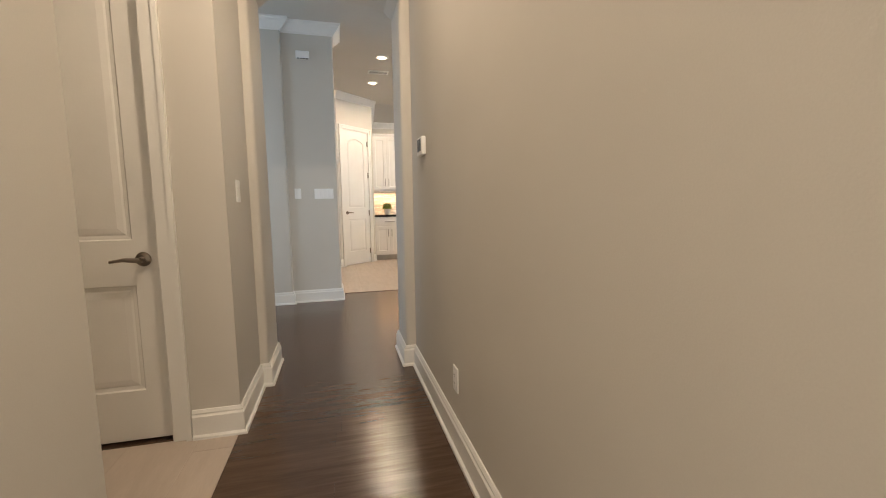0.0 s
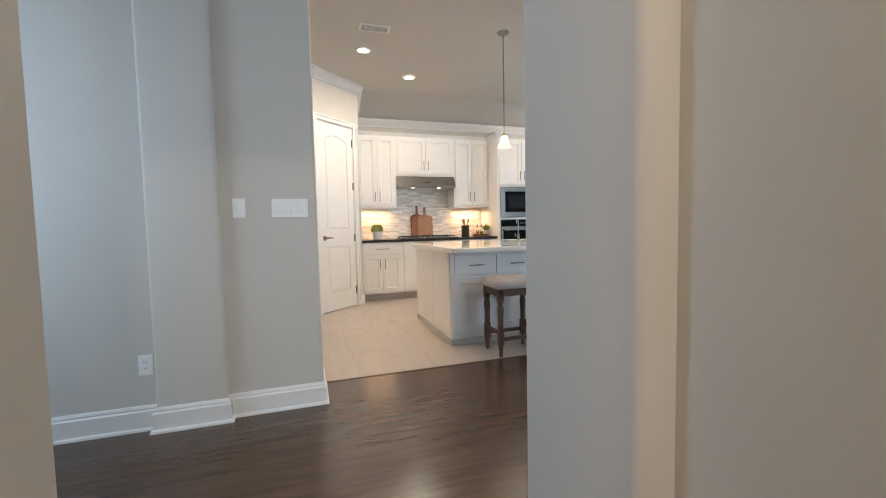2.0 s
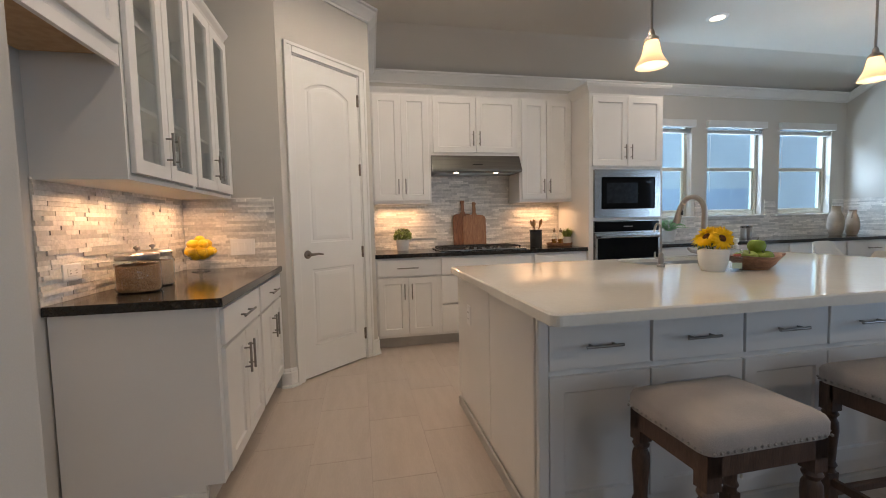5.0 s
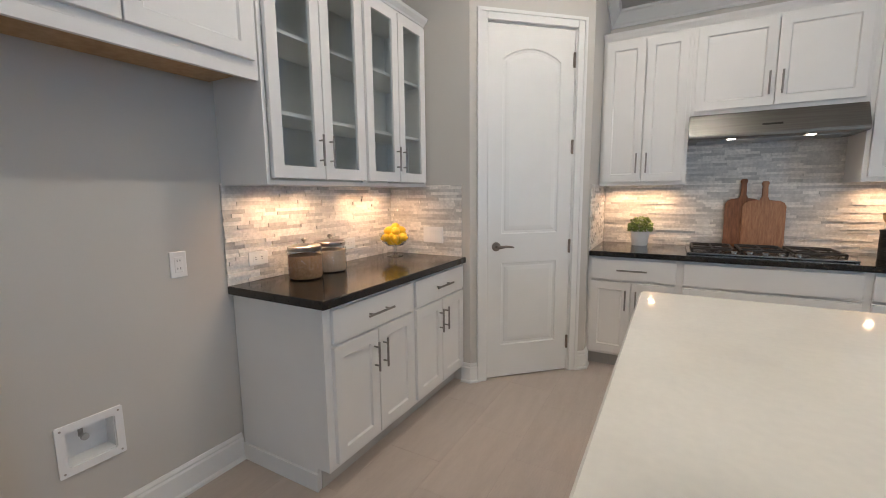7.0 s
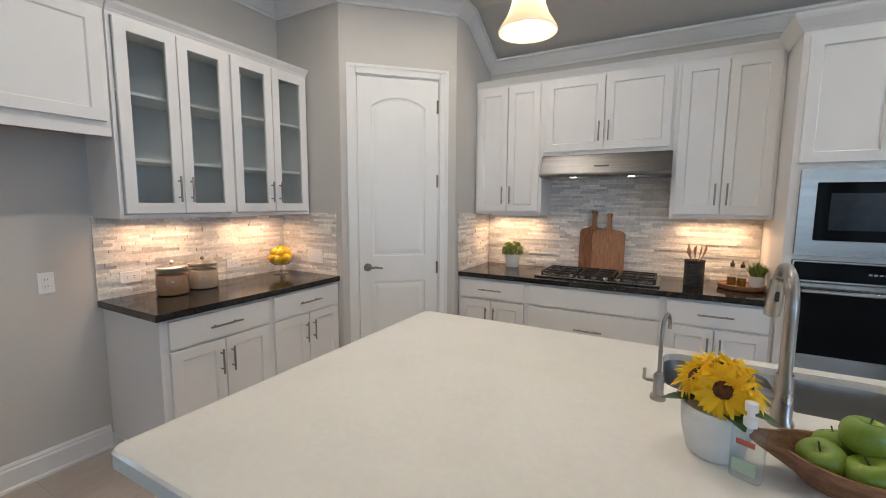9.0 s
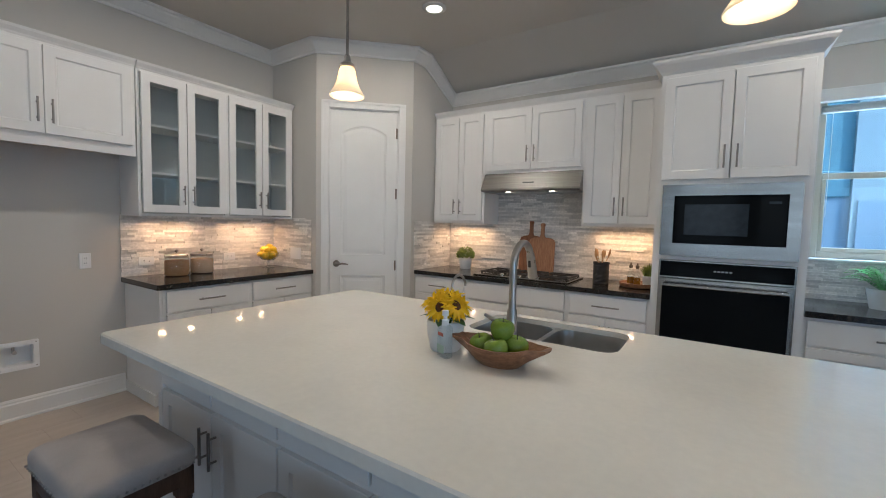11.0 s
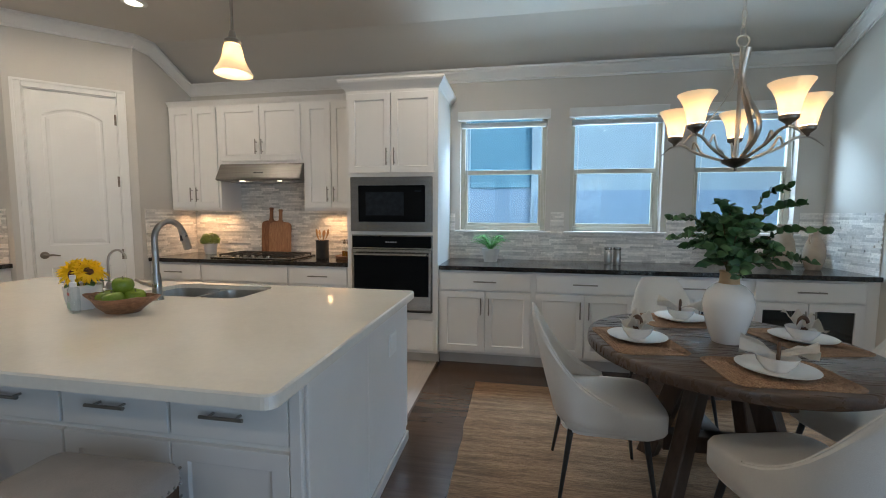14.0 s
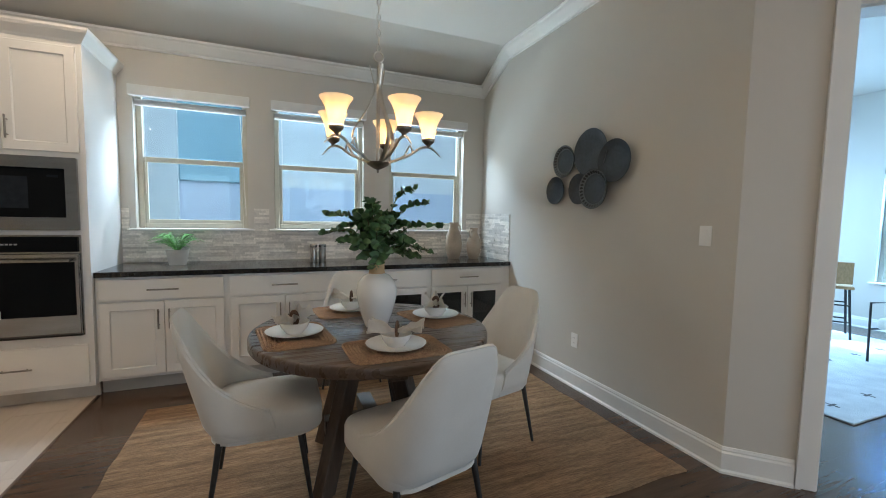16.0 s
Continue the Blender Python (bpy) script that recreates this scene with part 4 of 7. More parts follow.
part("light_rail", boxes((0, 0.0, -0.045, 0.985, 0.018, -0.0005)), CABINET, fr, "white lower rail")

# oven tower
tower = thing("oven_tower", "tall white cabinet holding the microwave and oven", "cabinet", pose(3.272, 7.07, 0))
TW = 0.853
part("body", boxes((0, 0.02, 0.10, TW, 0.67, 2.47)), CABINET, tower)
for r in ((0, 0, 0.10, 0.045, 0.02, 2.47), (TW - 0.045, 0, 0.10, TW, 0.02, 2.47), (0.045, 0, 1.705, TW - 0.045, 0.02, 1.76), (0.045, 0, 1.182, TW - 0.045, 0.02, 1.21), (0.045, 0, 0.40, TW - 0.045, 0.02, 0.475), (0.045, 0, 0.10, TW - 0.045, 0.02, 0.14), (0.045, 0, 2.43, TW - 0.045, 0.02, 2.47)):
    part("face_rail", boxes(r[:4] + (0.0199,) + r[5:]), CABINET, tower)
part("toe_kick", boxes((0, 0.07, 0, TW, 0.09, 0.10)), TOE, tower, "greige toe kick")
front("drawer", tower, 0.03, 0.13, TW - 0.06, 0.28)
door_pair(tower, 0.03, 1.74, TW - 0.06, 0.70, True)
bm = profile_run([(0, 0.67, 2.47), (0, 0, 2.47), (TW, 0, 2.47), (TW, 0.67, 2.47)], [(-0.01, 0), (0.004, 0), (0.012, 0.015), (0.050, 0.060), (0.058, 0.078), (0.058, 0.092), (-0.01, 0.092)])
part("cornice", bm, CABINET, tower, "white flared cornice")

oven = thing("wall_oven", "stainless steel built-in wall oven with a black glass door", "oven", pose(3.318, 7.055, 0.478))
OW = 0.762
part("trim_frame", rbox(0, 0, 0, OW, 0.030, 0.703, 0.003), STEEL, oven)
part("control_panel", rbox(0.012, -0.016, 0.588, OW - 0.012, -0.0005, 0.692, 0.004), BLACK_GLASS, oven, "black glass control panel")
dr = part("oven_door", rbox(0.006, -0.026, 0.020, OW - 0.006, -0.0005, 0.576, 0.006), STEEL, oven, "stainless oven door")
part("door_glass", rbox(0.030, -0.030, 0.150, OW - 0.030, -0.0262, 0.520, 0.002, 1), BLACK_GLASS, dr, "black oven window")
bm = tube([(0.04, -0.068, 0.533), (OW - 0.04, -0.068, 0.533)], 0.013, 12)
for x in (0.07, OW - 0.07):
    tube([(x, -0.026, 0.533), (x, -0.068, 0.533)], 0.009, 8, bm)
part("handle", bm, STEEL, dr, "stainless bar handle", True)
part("vent_slot", boxes((0.006, -0.022, 0.002, OW - 0.006, -0.0005, 0.015)), BLACK_METAL, oven, "black vent slot")
for k in range(5):
    part("display_mark", boxes((0.33 + 0.022 * k, -0.0175, 0.635, 0.345 + 0.022 * k, -0.0163, 0.645)), PLATE_PALE, oven, "pale display digits")

mw = thing("microwave", "stainless steel built-in microwave with a black glass door", "microwave", pose(3.318, 7.055, 1.213))
bm = slab(round_rect(0, 0, OW, 0.490, 0.004, 1), [round_rect(0.075, 0.085, OW - 0.065, 0.415, 0.004, 1)], 0, 0.026)
bmesh.ops.transform(bm, matrix=pose(0, 0.01, 0, 90), verts=list(bm.verts))
part("trim_frame", bm, STEEL, mw, "stainless trim kit")
part("door", rbox(0.076, -0.006, 0.086, OW - 0.066, 0.02, 0.414, 0.004), BLACK_GLASS, mw, "black glass door")
part("door_window", rbox(0.14, -0.008, 0.145, 0.50, -0.0062, 0.355, 0.001, 1), DARK_PLASTIC, mw, "dark mesh window")
part("clock", boxes((0.60, -0.0075, 0.355, 0.66, -0.0062, 0.372)), DARK_PLASTIC, mw, "small dark clock")

# hood
hood = thing("range_hood", "stainless steel under-cabinet range hood", "hood", pose(1.702, 7.33, 1.711))
HW = 0.956
bm = bmesh.new()
prof = [(0.02, 0.0), (0.0, 0.008), (0.0, 0.024), (0.085, 0.178), (0.42, 0.178), (0.42, 0.0)]
a = [bm.verts.new((0, y, z)) for y, z in prof]
b = [bm.verts.new((HW, y, z)) for y, z in prof]
for i in range(len(prof)):
    j = (i + 1) % len(prof)
    bm.faces.new((a[i], b[i], b[j], a[j]))
bm.faces.new(list(reversed(a)))
bm.faces.new(b)
bmesh.ops.recalc_face_normals(bm, faces=list(bm.faces))
bmesh.ops.bevel(bm, geom=list(bm.edges), offset=0.004, segments=2, affect="EDGES")
part("canopy", bm, HOOD_STEEL, hood, "brushed stainless canopy")
part("filter", boxes((0.06, 0.12, -0.004, HW - 0.06, 0.38, -0.0005)), STEEL_SINK, hood, "mesh grease filter")
for x in (0.26, 0.69):
    part("lamp_lens", lathe([(0, -0.006), (0.022, -0.006), (0.026, -0.002), (0.026, 0)], 20, at=(x, 0.075, -0.0005)), CAN_GLOW, hood, "glowing hood lamp")
part("control_strip", boxes((-0.055, -0.002, -0.007, 0.055, -0.0003, 0.007)), BLACK_METAL, hood, "black button strip", at=pose(HW / 2, 0.0303, 0.079, -29))

# cooktop
ct = thing("gas_cooktop", "stainless steel gas cooktop with black cast-iron grates", "cooktop", pose(1.735, 7.17, 0.9128))
CW, CD = 0.90, 0.50
part("deck", rbox(0, 0, 0, CW, CD, 0.014, 0.005), STEEL, ct, "stainless deck")
for bx in (0.03, 0.32, 0.61):
    w = 0.26
    bm = bmesh.new()
    for r in ((bx, 0.10, bx + 0.014, 0.47), (bx + w - 0.014, 0.10, bx + w, 0.47), (bx, 0.10, bx + w, 0.114), (bx, 0.456, bx + w, 0.47), (bx + w / 2 - 0.006, 0.114, bx + w / 2 + 0.006, 0.456), (bx + 0.014, 0.20, bx + w - 0.014, 0.212), (bx + 0.014, 0.36, bx + w - 0.014, 0.372)):
        box(bm, r[0], r[1], 0.024, r[2], r[3], 0.036)
    for x, y in ((bx, 0.10), (bx + w - 0.014, 0.10), (bx, 0.456), (bx + w - 0.014, 0.456)):
        box(bm, x, y, 0.0145, x + 0.014, y + 0.014, 0.024)
    part("grate", bm, IRON, ct, "cast-iron grate")
    for y in (0.20, 0.37):
        part("burner", lathe([(0, 0.0225), (0.032, 0.0225), (0.036, 0.019), (0.045, 0.017), (0.045, 0.0145)], 18, at=(bx + w / 2, y, 0)), IRON, ct, "black burner cap", True)
for k in range(5):
    part("knob", lathe([(0, 0.032), (0.016, 0.032), (0.019, 0.028), (0.020, 0.0145)], 16, at=(0.24 + 0.085 * k + 0.04, 0.05, 0)), STEEL, ct, "stainless knob", True)

# ---- island ----
IX0, IX1, IY0, IY1 = 1.585, 4.175, 4.58, 5.80
isl = thing("kitchen_island", "large white kitchen island with six drawers and shaker doors", "island", pose(IX0, IY0, 0))
W, D = IX1 - IX0, IY1 - IY0
SX0, SX1, SY0, SY1 = 2.68, 3.355, 5.40, 5.765
s0, s1, t0, t1 = SX0 - IX0 - 0.02, SX1 - IX0 + 0.02, SY0 - IY0 - 0.02, D
bm = boxes((0, 0, 0.10, W, t0, 0.872), (0, t0, 0.10, s0, D, 0.872), (s1, t0, 0.10, W, D, 0.872), (s0, t0, 0.10, s1, D, 0.60), (s0, D - 0.02, 0.60, s1, D, 0.872))
box(bm, 0.0, 0.0, 0, W, D, 0.10)
part("body", bm, CABINET, isl, "white painted island body")
for x, sgn in ((0, -1), (W, 1)):
    for y0, y1 in ((0.02, 0.545), (0.552, D - 0.02)):
        xa, xb = sorted((x, x + sgn * 0.014))
        part("side_panel", rbox(xa, y0, 0.10, xb, y1, 0.868, 0.003, 1), CABINET, isl, "plain white side panel")
    xa, xb = sorted((x, x + sgn * 0.017))
    part("base_trim", rbox(xa, 0.0, 0, xb, D, 0.060, 0.005, 1), TOE, isl, "greige base strip")
part("base_trim", rbox(-0.017, -0.022, 0, W + 0.017, -0.0005, 0.060, 0.005, 1), TOE, isl, "greige base strip")
pitch = (W - 0.05) / 6
for k in range(6):
    x0 = 0.030 + pitch * k
    front("drawer", isl, x0, 0.655, pitch - 0.012, 0.175)
for k in range(3):
    door_pair(isl, 0.030 + 2 * pitch * k, 0.125, 2 * pitch - 0.012, 0.505)
for x0 in (-0.014, W - 0.030):
    part("corner_post", rbox(x0, -0.020, 0.10, x0 + 0.042, -0.0005, 0.868, 0.004, 1), CABINET, isl, "white corner post")


def wall_plate(m, label, kind="outlet", gang=1, group="", name=None):
    """A cover plate on a wall; local -y looks into the room, the origin is its middle."""
    names = {"outlet": "wall_outlet", "switch": "light_switch"}
    o = thing(name or names[kind], label, "outlet" if kind == "outlet" else "switch", m, group)
    w = 0.070 + 0.046 * (gang - 1)
    part("cover_plate", rbox(-w / 2, -0.007, -0.057, w / 2, 0.001, 0.057, 0.003, 2), PLASTIC, o)
    for g in range(gang):
        x = (g - (gang - 1) / 2) * 0.046
        if kind == "switch":
            bm = rbox(x - 0.016, -0.0105, -0.033, x + 0.016, -0.0072, 0.033, 0.002, 1)
            part("rocker", bm, PLASTIC, o, "white rocker")
        else:
            part("socket_face", rbox(x - 0.017, -0.009, -0.034, x + 0.017, -0.0072, 0.034, 0.002, 1), PLASTIC, o)
            for z in (-0.018, 0.018):
                for dx in (-0.006, 0.006):
                    part("slot", boxes((x + dx - 0.0012, -0.0096, z - 0.004, x + dx + 0.0012, -0.0091, z + 0.005)), BLACK_METAL, o, "dark slot")
    return o


E_FACE, W_FACE = pose(0, 0, 0, 0, 0, -90), pose(0, 0, 0, 0, 0, 90)
wall_plate(pose(IX1 + 0.0145, 5.48, 0.70, 0, 90, 90), "white double switch plate lying sideways on the island end", "switch", 2)
wall_plate(pose(IX0 - 0.0145, 5.50, 0.66, 0, 0, -90), "white socket plate on the island end", "outlet")

top = thing("island_countertop", "polished white quartz island top with an undermount sink cut-out", "countertop", pose(0, 0, 0))
hole = [(x, y) for x, y in round_rect(SX0, SY0, SX1, SY1, 0.07, 6)]
part("slab", slab(round_rect(1.53, 4.36, 4.225, 5.83, 0.035, 5), [hole], 0.8735, 0.914, bevel=0.006), QUARTZ, top)

sink = thing("double_sink", "undermount stainless steel double sink", "sink", pose(0, 0, 0))


def bowl(name, x0, x1):
    bm = bmesh.new()
    rings = []
    for d, z, r in ((-0.012, 0.889, 0.012), (0.0, 0.889, 0.07), (0.006, 0.85, 0.065), (0.012, 0.70, 0.06), (0.030, 0.665, 0.05), (0.07, 0.655, 0.03)):
        rings.append([bm.verts.new((x, y, z)) for x, y in round_rect(x0 + d, SY0 + d, x1 - d, SY1 - d, r, 5)])
    for a, b in zip(rings, rings[1:]):
        for i in range(len(a)):
            j = (i + 1) % len(a)
            bm.faces.new((a[i], a[j], b[j], b[i]))
    bm.faces.new(rings[-1])
    bmesh.ops.recalc_face_normals(bm, faces=list(bm.faces))
    bmesh.ops.reverse_faces(bm, faces=list(bm.faces))
    o = part(name, bm, STEEL_SINK, sink, "stainless bowl", True)
    part("drain", lathe([(0, 0.004), (0.02, 0.004), (0.04, 0.006), (0.044, 0.001)], 18, at=((x0 + x1) / 2, (SY0 + SY1) / 2, 0.655)), STEEL, o, "round drain", True)


bowl("basin", SX0 + 0.002, 3.006)
bowl("basin", 3.030, SX1 - 0.002)

# taps
fa = thing("kitchen_faucet", "tall brushed nickel pull-down kitchen faucet", "faucet", pose(2.965, 5.300, 0.914))
bm = lathe([(0, 0), (0.030, 0), (0.030, 0.008), (0.024, 0.02), (0.022, 0.10), (0.019, 0.14)], 20)
part("base", bm, NICKEL, fa, smooth=True)
arc = [(0, 0, 0.12), (0, 0, 0.28)] + [(0, 0.095 - 0.095 * math.cos(radians(a)), 0.315 + 0.095 * math.sin(radians(a))) for a in range(0, 151, 15)]
part("spout", tube(smooth_path(arc, 3), 0.0155, 14), NICKEL, fa, smooth=True)
e = Vector(arc[-1])
part("spray_head", tube([e, e + Vector((0, 0.016, -0.04)), e + Vector((0, 0.042, -0.11))], [0.017, 0.020, 0.022], 14), NICKEL, fa, "pull-down spray head", True)
part("spray_button", boxes((-0.005, 0.170, 0.300, 0.005, 0.182, 0.330)), BLACK_METAL, fa, "black spray button")
part("lever", tube([(-0.02, 0, 0.075), (-0.05, 0, 0.08), (-0.085, 0.0, 0.085), (-0.12, -0.01, 0.105)], [0.013, 0.012, 0.010, 0.007], 10), NICKEL, fa, "side lever", True)
ft = thing("filter_tap", "small brushed nickel filtered-water tap", "faucet", pose(2.672, 5.298, 0.914))
part("base", lathe([(0, 0), (0.022, 0), (0.022, 0.012), (0.015, 0.02), (0.015, 0.075), (0.008, 0.085)], 18), NICKEL, ft, smooth=True)
part("spout", tube(smooth_path([(0, 0, 0.08), (0, 0, 0.20), (0.006, 0.02, 0.245), (0.014, 0.055, 0.25), (0.02, 0.08, 0.22), (0.02, 0.082, 0.20)], 5), 0.006, 10), NICKEL, ft, smooth=True)
part("lever", tube([(0, 0, 0.055), (-0.035, 0, 0.055), (-0.04, 0, 0.056), (-0.04, 0, 0.09)], 0.005, 8), NICKEL, ft, "small cross lever", True)


# ---- bar stools ----
def cushion(x0, y0, x1, y1, z0, z1, dome, r=0.03, n=10):
    """A padded block with a domed top and soft rim."""
    bm = bmesh.new()
    rings = []
    for d, z in ((0.006, z0), (0.0, z0 + 0.012), (0.0, z1 - 0.025), (0.006, z1 - 0.010), (0.020, z1)):
        rings.append([bm.verts.new((x, y, z)) for x, y in round_rect(x0 + d, y0 + d, x1 - d, y1 - d, r, 4)])
    cx, cy = (x0 + x1) / 2, (y0 + y1) / 2
    base = [(v.co.x, v.co.y) for v in rings[-1]]
    for k in range(1, 5):
        f = 1 - k / 5
        rings.append([bm.verts.new((cx + (x - cx) * f, cy + (y - cy) * f, z1 + dome * (1 - f * f))) for x, y in base])
    for a, b in zip(rings, rings[1:]):
        for i in range(len(a)):
            j = (i + 1) % len(a)
            bm.faces.new((a[i], a[j], b[j], b[i]))
    bm.faces.new(rings[-1])
    bm.faces.new(list(reversed(rings[0])))
    return bm


def bar_stool(m):
    s = thing("bar_stool", "backless bar stool, oatmeal linen seat, nailhead trim, turned dark legs", "stool", m, "stools along the island")
    hx, hy = 0.215, 0.165
    part("seat", cushion(-hx, -hy, hx, hy, 0.575, 0.645, 0.028, 0.035), LINEN, s, "padded oatmeal linen seat", True)
    bm = boxes((-hx + 0.012, -hy + 0.012, 0.515, hx - 0.012, -hy + 0.030, 0.574), (-hx + 0.012, hy - 0.030, 0.515, hx - 0.012, hy - 0.012, 0.574), (-hx + 0.012, -hy + 0.030, 0.515, -hx + 0.030, hy - 0.030, 0.574), (hx - 0.030, -hy + 0.030, 0.515, hx - 0.012, hy - 0.030, 0.574))
    part("apron", bm, STOOL_WOOD, s, "dark wooden apron")
    bm = bmesh.new()
    for k in range(19):
        x = -hx + 0.02 + (2 * hx - 0.04) * k / 18
        for y in (-hy - 0.001, hy + 0.001):
            bmesh.ops.create_icosphere(bm, subdivisions=1, radius=0.005, matrix=Matrix.Translation((x, y, 0.588)))
    for k in range(15):
        y = -hy + 0.02 + (2 * hy - 0.04) * k / 14
        for x in (-hx - 0.001, hx + 0.001):
            bmesh.ops.create_icosphere(bm, subdivisions=1, radius=0.005, matrix=Matrix.Translation((x, y, 0.588)))
    tagged(part("nailhead_trim", bm, NICKEL, s, "row of nickel nailheads", True), kind="stuff")
    prof = [(0.014, 0.0), (0.018, 0.03), (0.016, 0.05), (0.021, 0.06)]
    turn = [(0.024, 0.235), (0.020, 0.25), (0.027, 0.265), (0.021, 0.28), (0.024, 0.34), (0.028, 0.40), (0.026, 0.43), (0.019, 0.445), (0.027, 0.46), (0.019, 0.475)]
    for sx in (-1, 1):
        for sy in (-1, 1):
            bm = lathe(prof + [(0.021, 0.10)], 12)
            lathe(turn, 12, bm)
            box(bm, -0.022, -0.022, 0.10, 0.022, 0.022, 0.236)
            box(bm, -0.023, -0.023, 0.474, 0.023, 0.023, 0.574)
            part("leg", bm, STOOL_WOOD, s, "turned dark wooden leg", True, at=pose(sx * (hx - 0.035), sy * (hy - 0.035), 0))
    for sy in (-1, 1):
        part("stretcher", rbox(-hx + 0.05, sy * (hy - 0.035) - 0.011, 0.135, hx - 0.05, sy * (hy - 0.035) + 0.011, 0.165, 0.003, 1), STOOL_WOOD, s)
    for sx in (-1, 1):
        part("stretcher", rbox(sx * (hx - 0.035) - 0.011, -hy + 0.05, 0.185, sx * (hx - 0.035) + 0.011, hy - 0.05, 0.215, 0.003, 1), STOOL_WOOD, s)
    return s


stool = bar_stool(pose(2.03, 4.245, 0.001, 0, 0, 1))
copy_thing(stool, pose(2.84, 4.26, 0.001, 0, 0, -1))
copy_thing(stool, pose(3.66, 4.29, 0.001, 0, 0, 1))


# ---- lamps ----
def can_light(x, y, lit=True):
    o = thing("recessed_light", "round white recessed ceiling light, " + ("lit" if lit else "off"), "ceiling light", pose(x, y, CEIL), "recessed ceiling lights")
    part("trim_ring", lathe([(0.062, -0.012), (0.070, -0.010), (0.092, -0.004), (0.095, 0.0)], 28), TRIM, o, "white trim ring", True)
    part("lens", lathe([(0, -0.0075), (0.062, -0.0075), (0.063, 0.0)], 28), CAN_GLOW if lit else PLASTIC, o, "glowing lens")


# the living room fittings are added ones, out of view
for cx, cy in CANS + FILL_CANS:
    can_light(cx, cy)


def ceiling_vent(x, y, w, d, rz=0):
    o = thing("ceiling_vent", "white slatted air vent in the ceiling", "vent", pose(x, y, CEIL, 0, 0, rz), "ceiling vents")
    bm = slab([(-w / 2, -d / 2), (w / 2, -d / 2), (w / 2, d / 2), (-w / 2, d / 2)], [[(-w / 2 + 0.02, -d / 2 + 0.02), (w / 2 - 0.02, -d / 2 + 0.02), (w / 2 - 0.02, d / 2 - 0.02), (-w / 2 + 0.02, d / 2 - 0.02)]], -0.010, -0.0005)
    part("frame", bm, TRIM, o)
    # the shade between the slats is a flat black plate, no duct is built
    part("backing", boxes((-w / 2 + 0.02, -d / 2 + 0.02, -0.002, w / 2 - 0.02, d / 2 - 0.02, -0.0006)), BLACK_METAL, o, "black plate standing in for the shade behind the slats")
    n = int((d - 0.04) / 0.018)
    for k in range(n):
        yy = -d / 2 + 0.02 + 0.018 * (k + 0.5)
        part("slat", boxes((-w / 2 + 0.02, yy - 0.004, -0.009, w / 2 - 0.02, yy + 0.002, -0.0075)), TRIM, o)


ceiling_vent(1.06, 5.22, 0.30, 0.16)
ceiling_vent(5.92, 4.76, 0.36, 0.16)

BELL = [(0.026, 0.150), (0.034, 0.143), (0.040, 0.125), (0.044, 0.100), (0.050, 0.072), (0.060, 0.046), (0.074, 0.022), (0.083, 0.006), (0.082, 0.0), (0.079, 0.004), (0.069, 0.024), (0.056, 0.048), (0.046, 0.074), (0.040, 0.100), (0.036, 0.123), (0.030, 0.138)]


def pendant(m, drop):
    o = thing("pendant_lamp", "bell-shaped amber glass pendant lamp on a thin nickel rod, lit", "pendant lamp", m, "pendants over the island")
    part("shade", lathe([(r * 0.86, z * 0.80 + 0.03) for r, z in BELL], 28), SHADE, o, "lit bell of frosted amber glass", True)
    part("bulb", lathe([(0, 0.058), (0.016, 0.061), (0.022, 0.075), (0.019, 0.095), (0.010, 0.115), (0.010, 0.14)], 16), BULB, o, "glowing bulb", True)
    part("cap", lathe([(0, 0.20), (0.010, 0.198), (0.014, 0.185), (0.016, 0.170), (0.030, 0.160), (0.033, 0.146), (0.025, 0.143)], 20), NICKEL, o, "nickel socket cap", True)
    part("rod", tube([(0, 0, 0.19), (0, 0, drop)], 0.006, 8), PULL, o, "thin nickel rod", True)
    part("canopy", lathe([(0, drop), (0.062, drop), (0.062, drop - 0.008), (0.050, drop - 0.020), (0.014, drop - 0.030), (0.008, drop - 0.045)], 24), PULL, o, "round nickel canopy", True)
    return o


pend = pendant(pose(2.34, 4.97, 1.885), CEIL - 1.885)
copy_thing(pend, pose(3.70, 4.97, 1.885))

ch = thing("chandelier", "five-arm brushed nickel chandelier with amber glass shades, lit", "chandelier", pose(5.83, 5.65, 1.60))
part("bowl", lathe([(0, -0.022), (0.006, -0.02), (0.007, -0.004), (0.02, 0.0), (0.055, 0.020), (0.062, 0.034), (0.02, 0.040), (0, 0.042)], 24), BRONZE, ch, "domed lower hub", True)
part("stem", tube([(0, 0, 0.03), (0, 0, 0.55)], 0.010, 10), LAMP_METAL, ch, smooth=True)
part("ring", tube([(0.026 * math.cos(t), 0, 0.575 + 0.026 * math.sin(t)) for t in [2 * math.pi * k / 20 for k in range(21)]], 0.004, 8), LAMP_METAL, ch, "hanging ring", True)
TULIP = [(0.024, 0.0), (0.034, 0.004), (0.039, 0.030), (0.044, 0.065), (0.054, 0.100), (0.068, 0.132), (0.080, 0.152), (0.082, 0.158), (0.078, 0.154), (0.065, 0.132), (0.050, 0.100), (0.040, 0.065), (0.035, 0.030), (0.030, 0.008)]
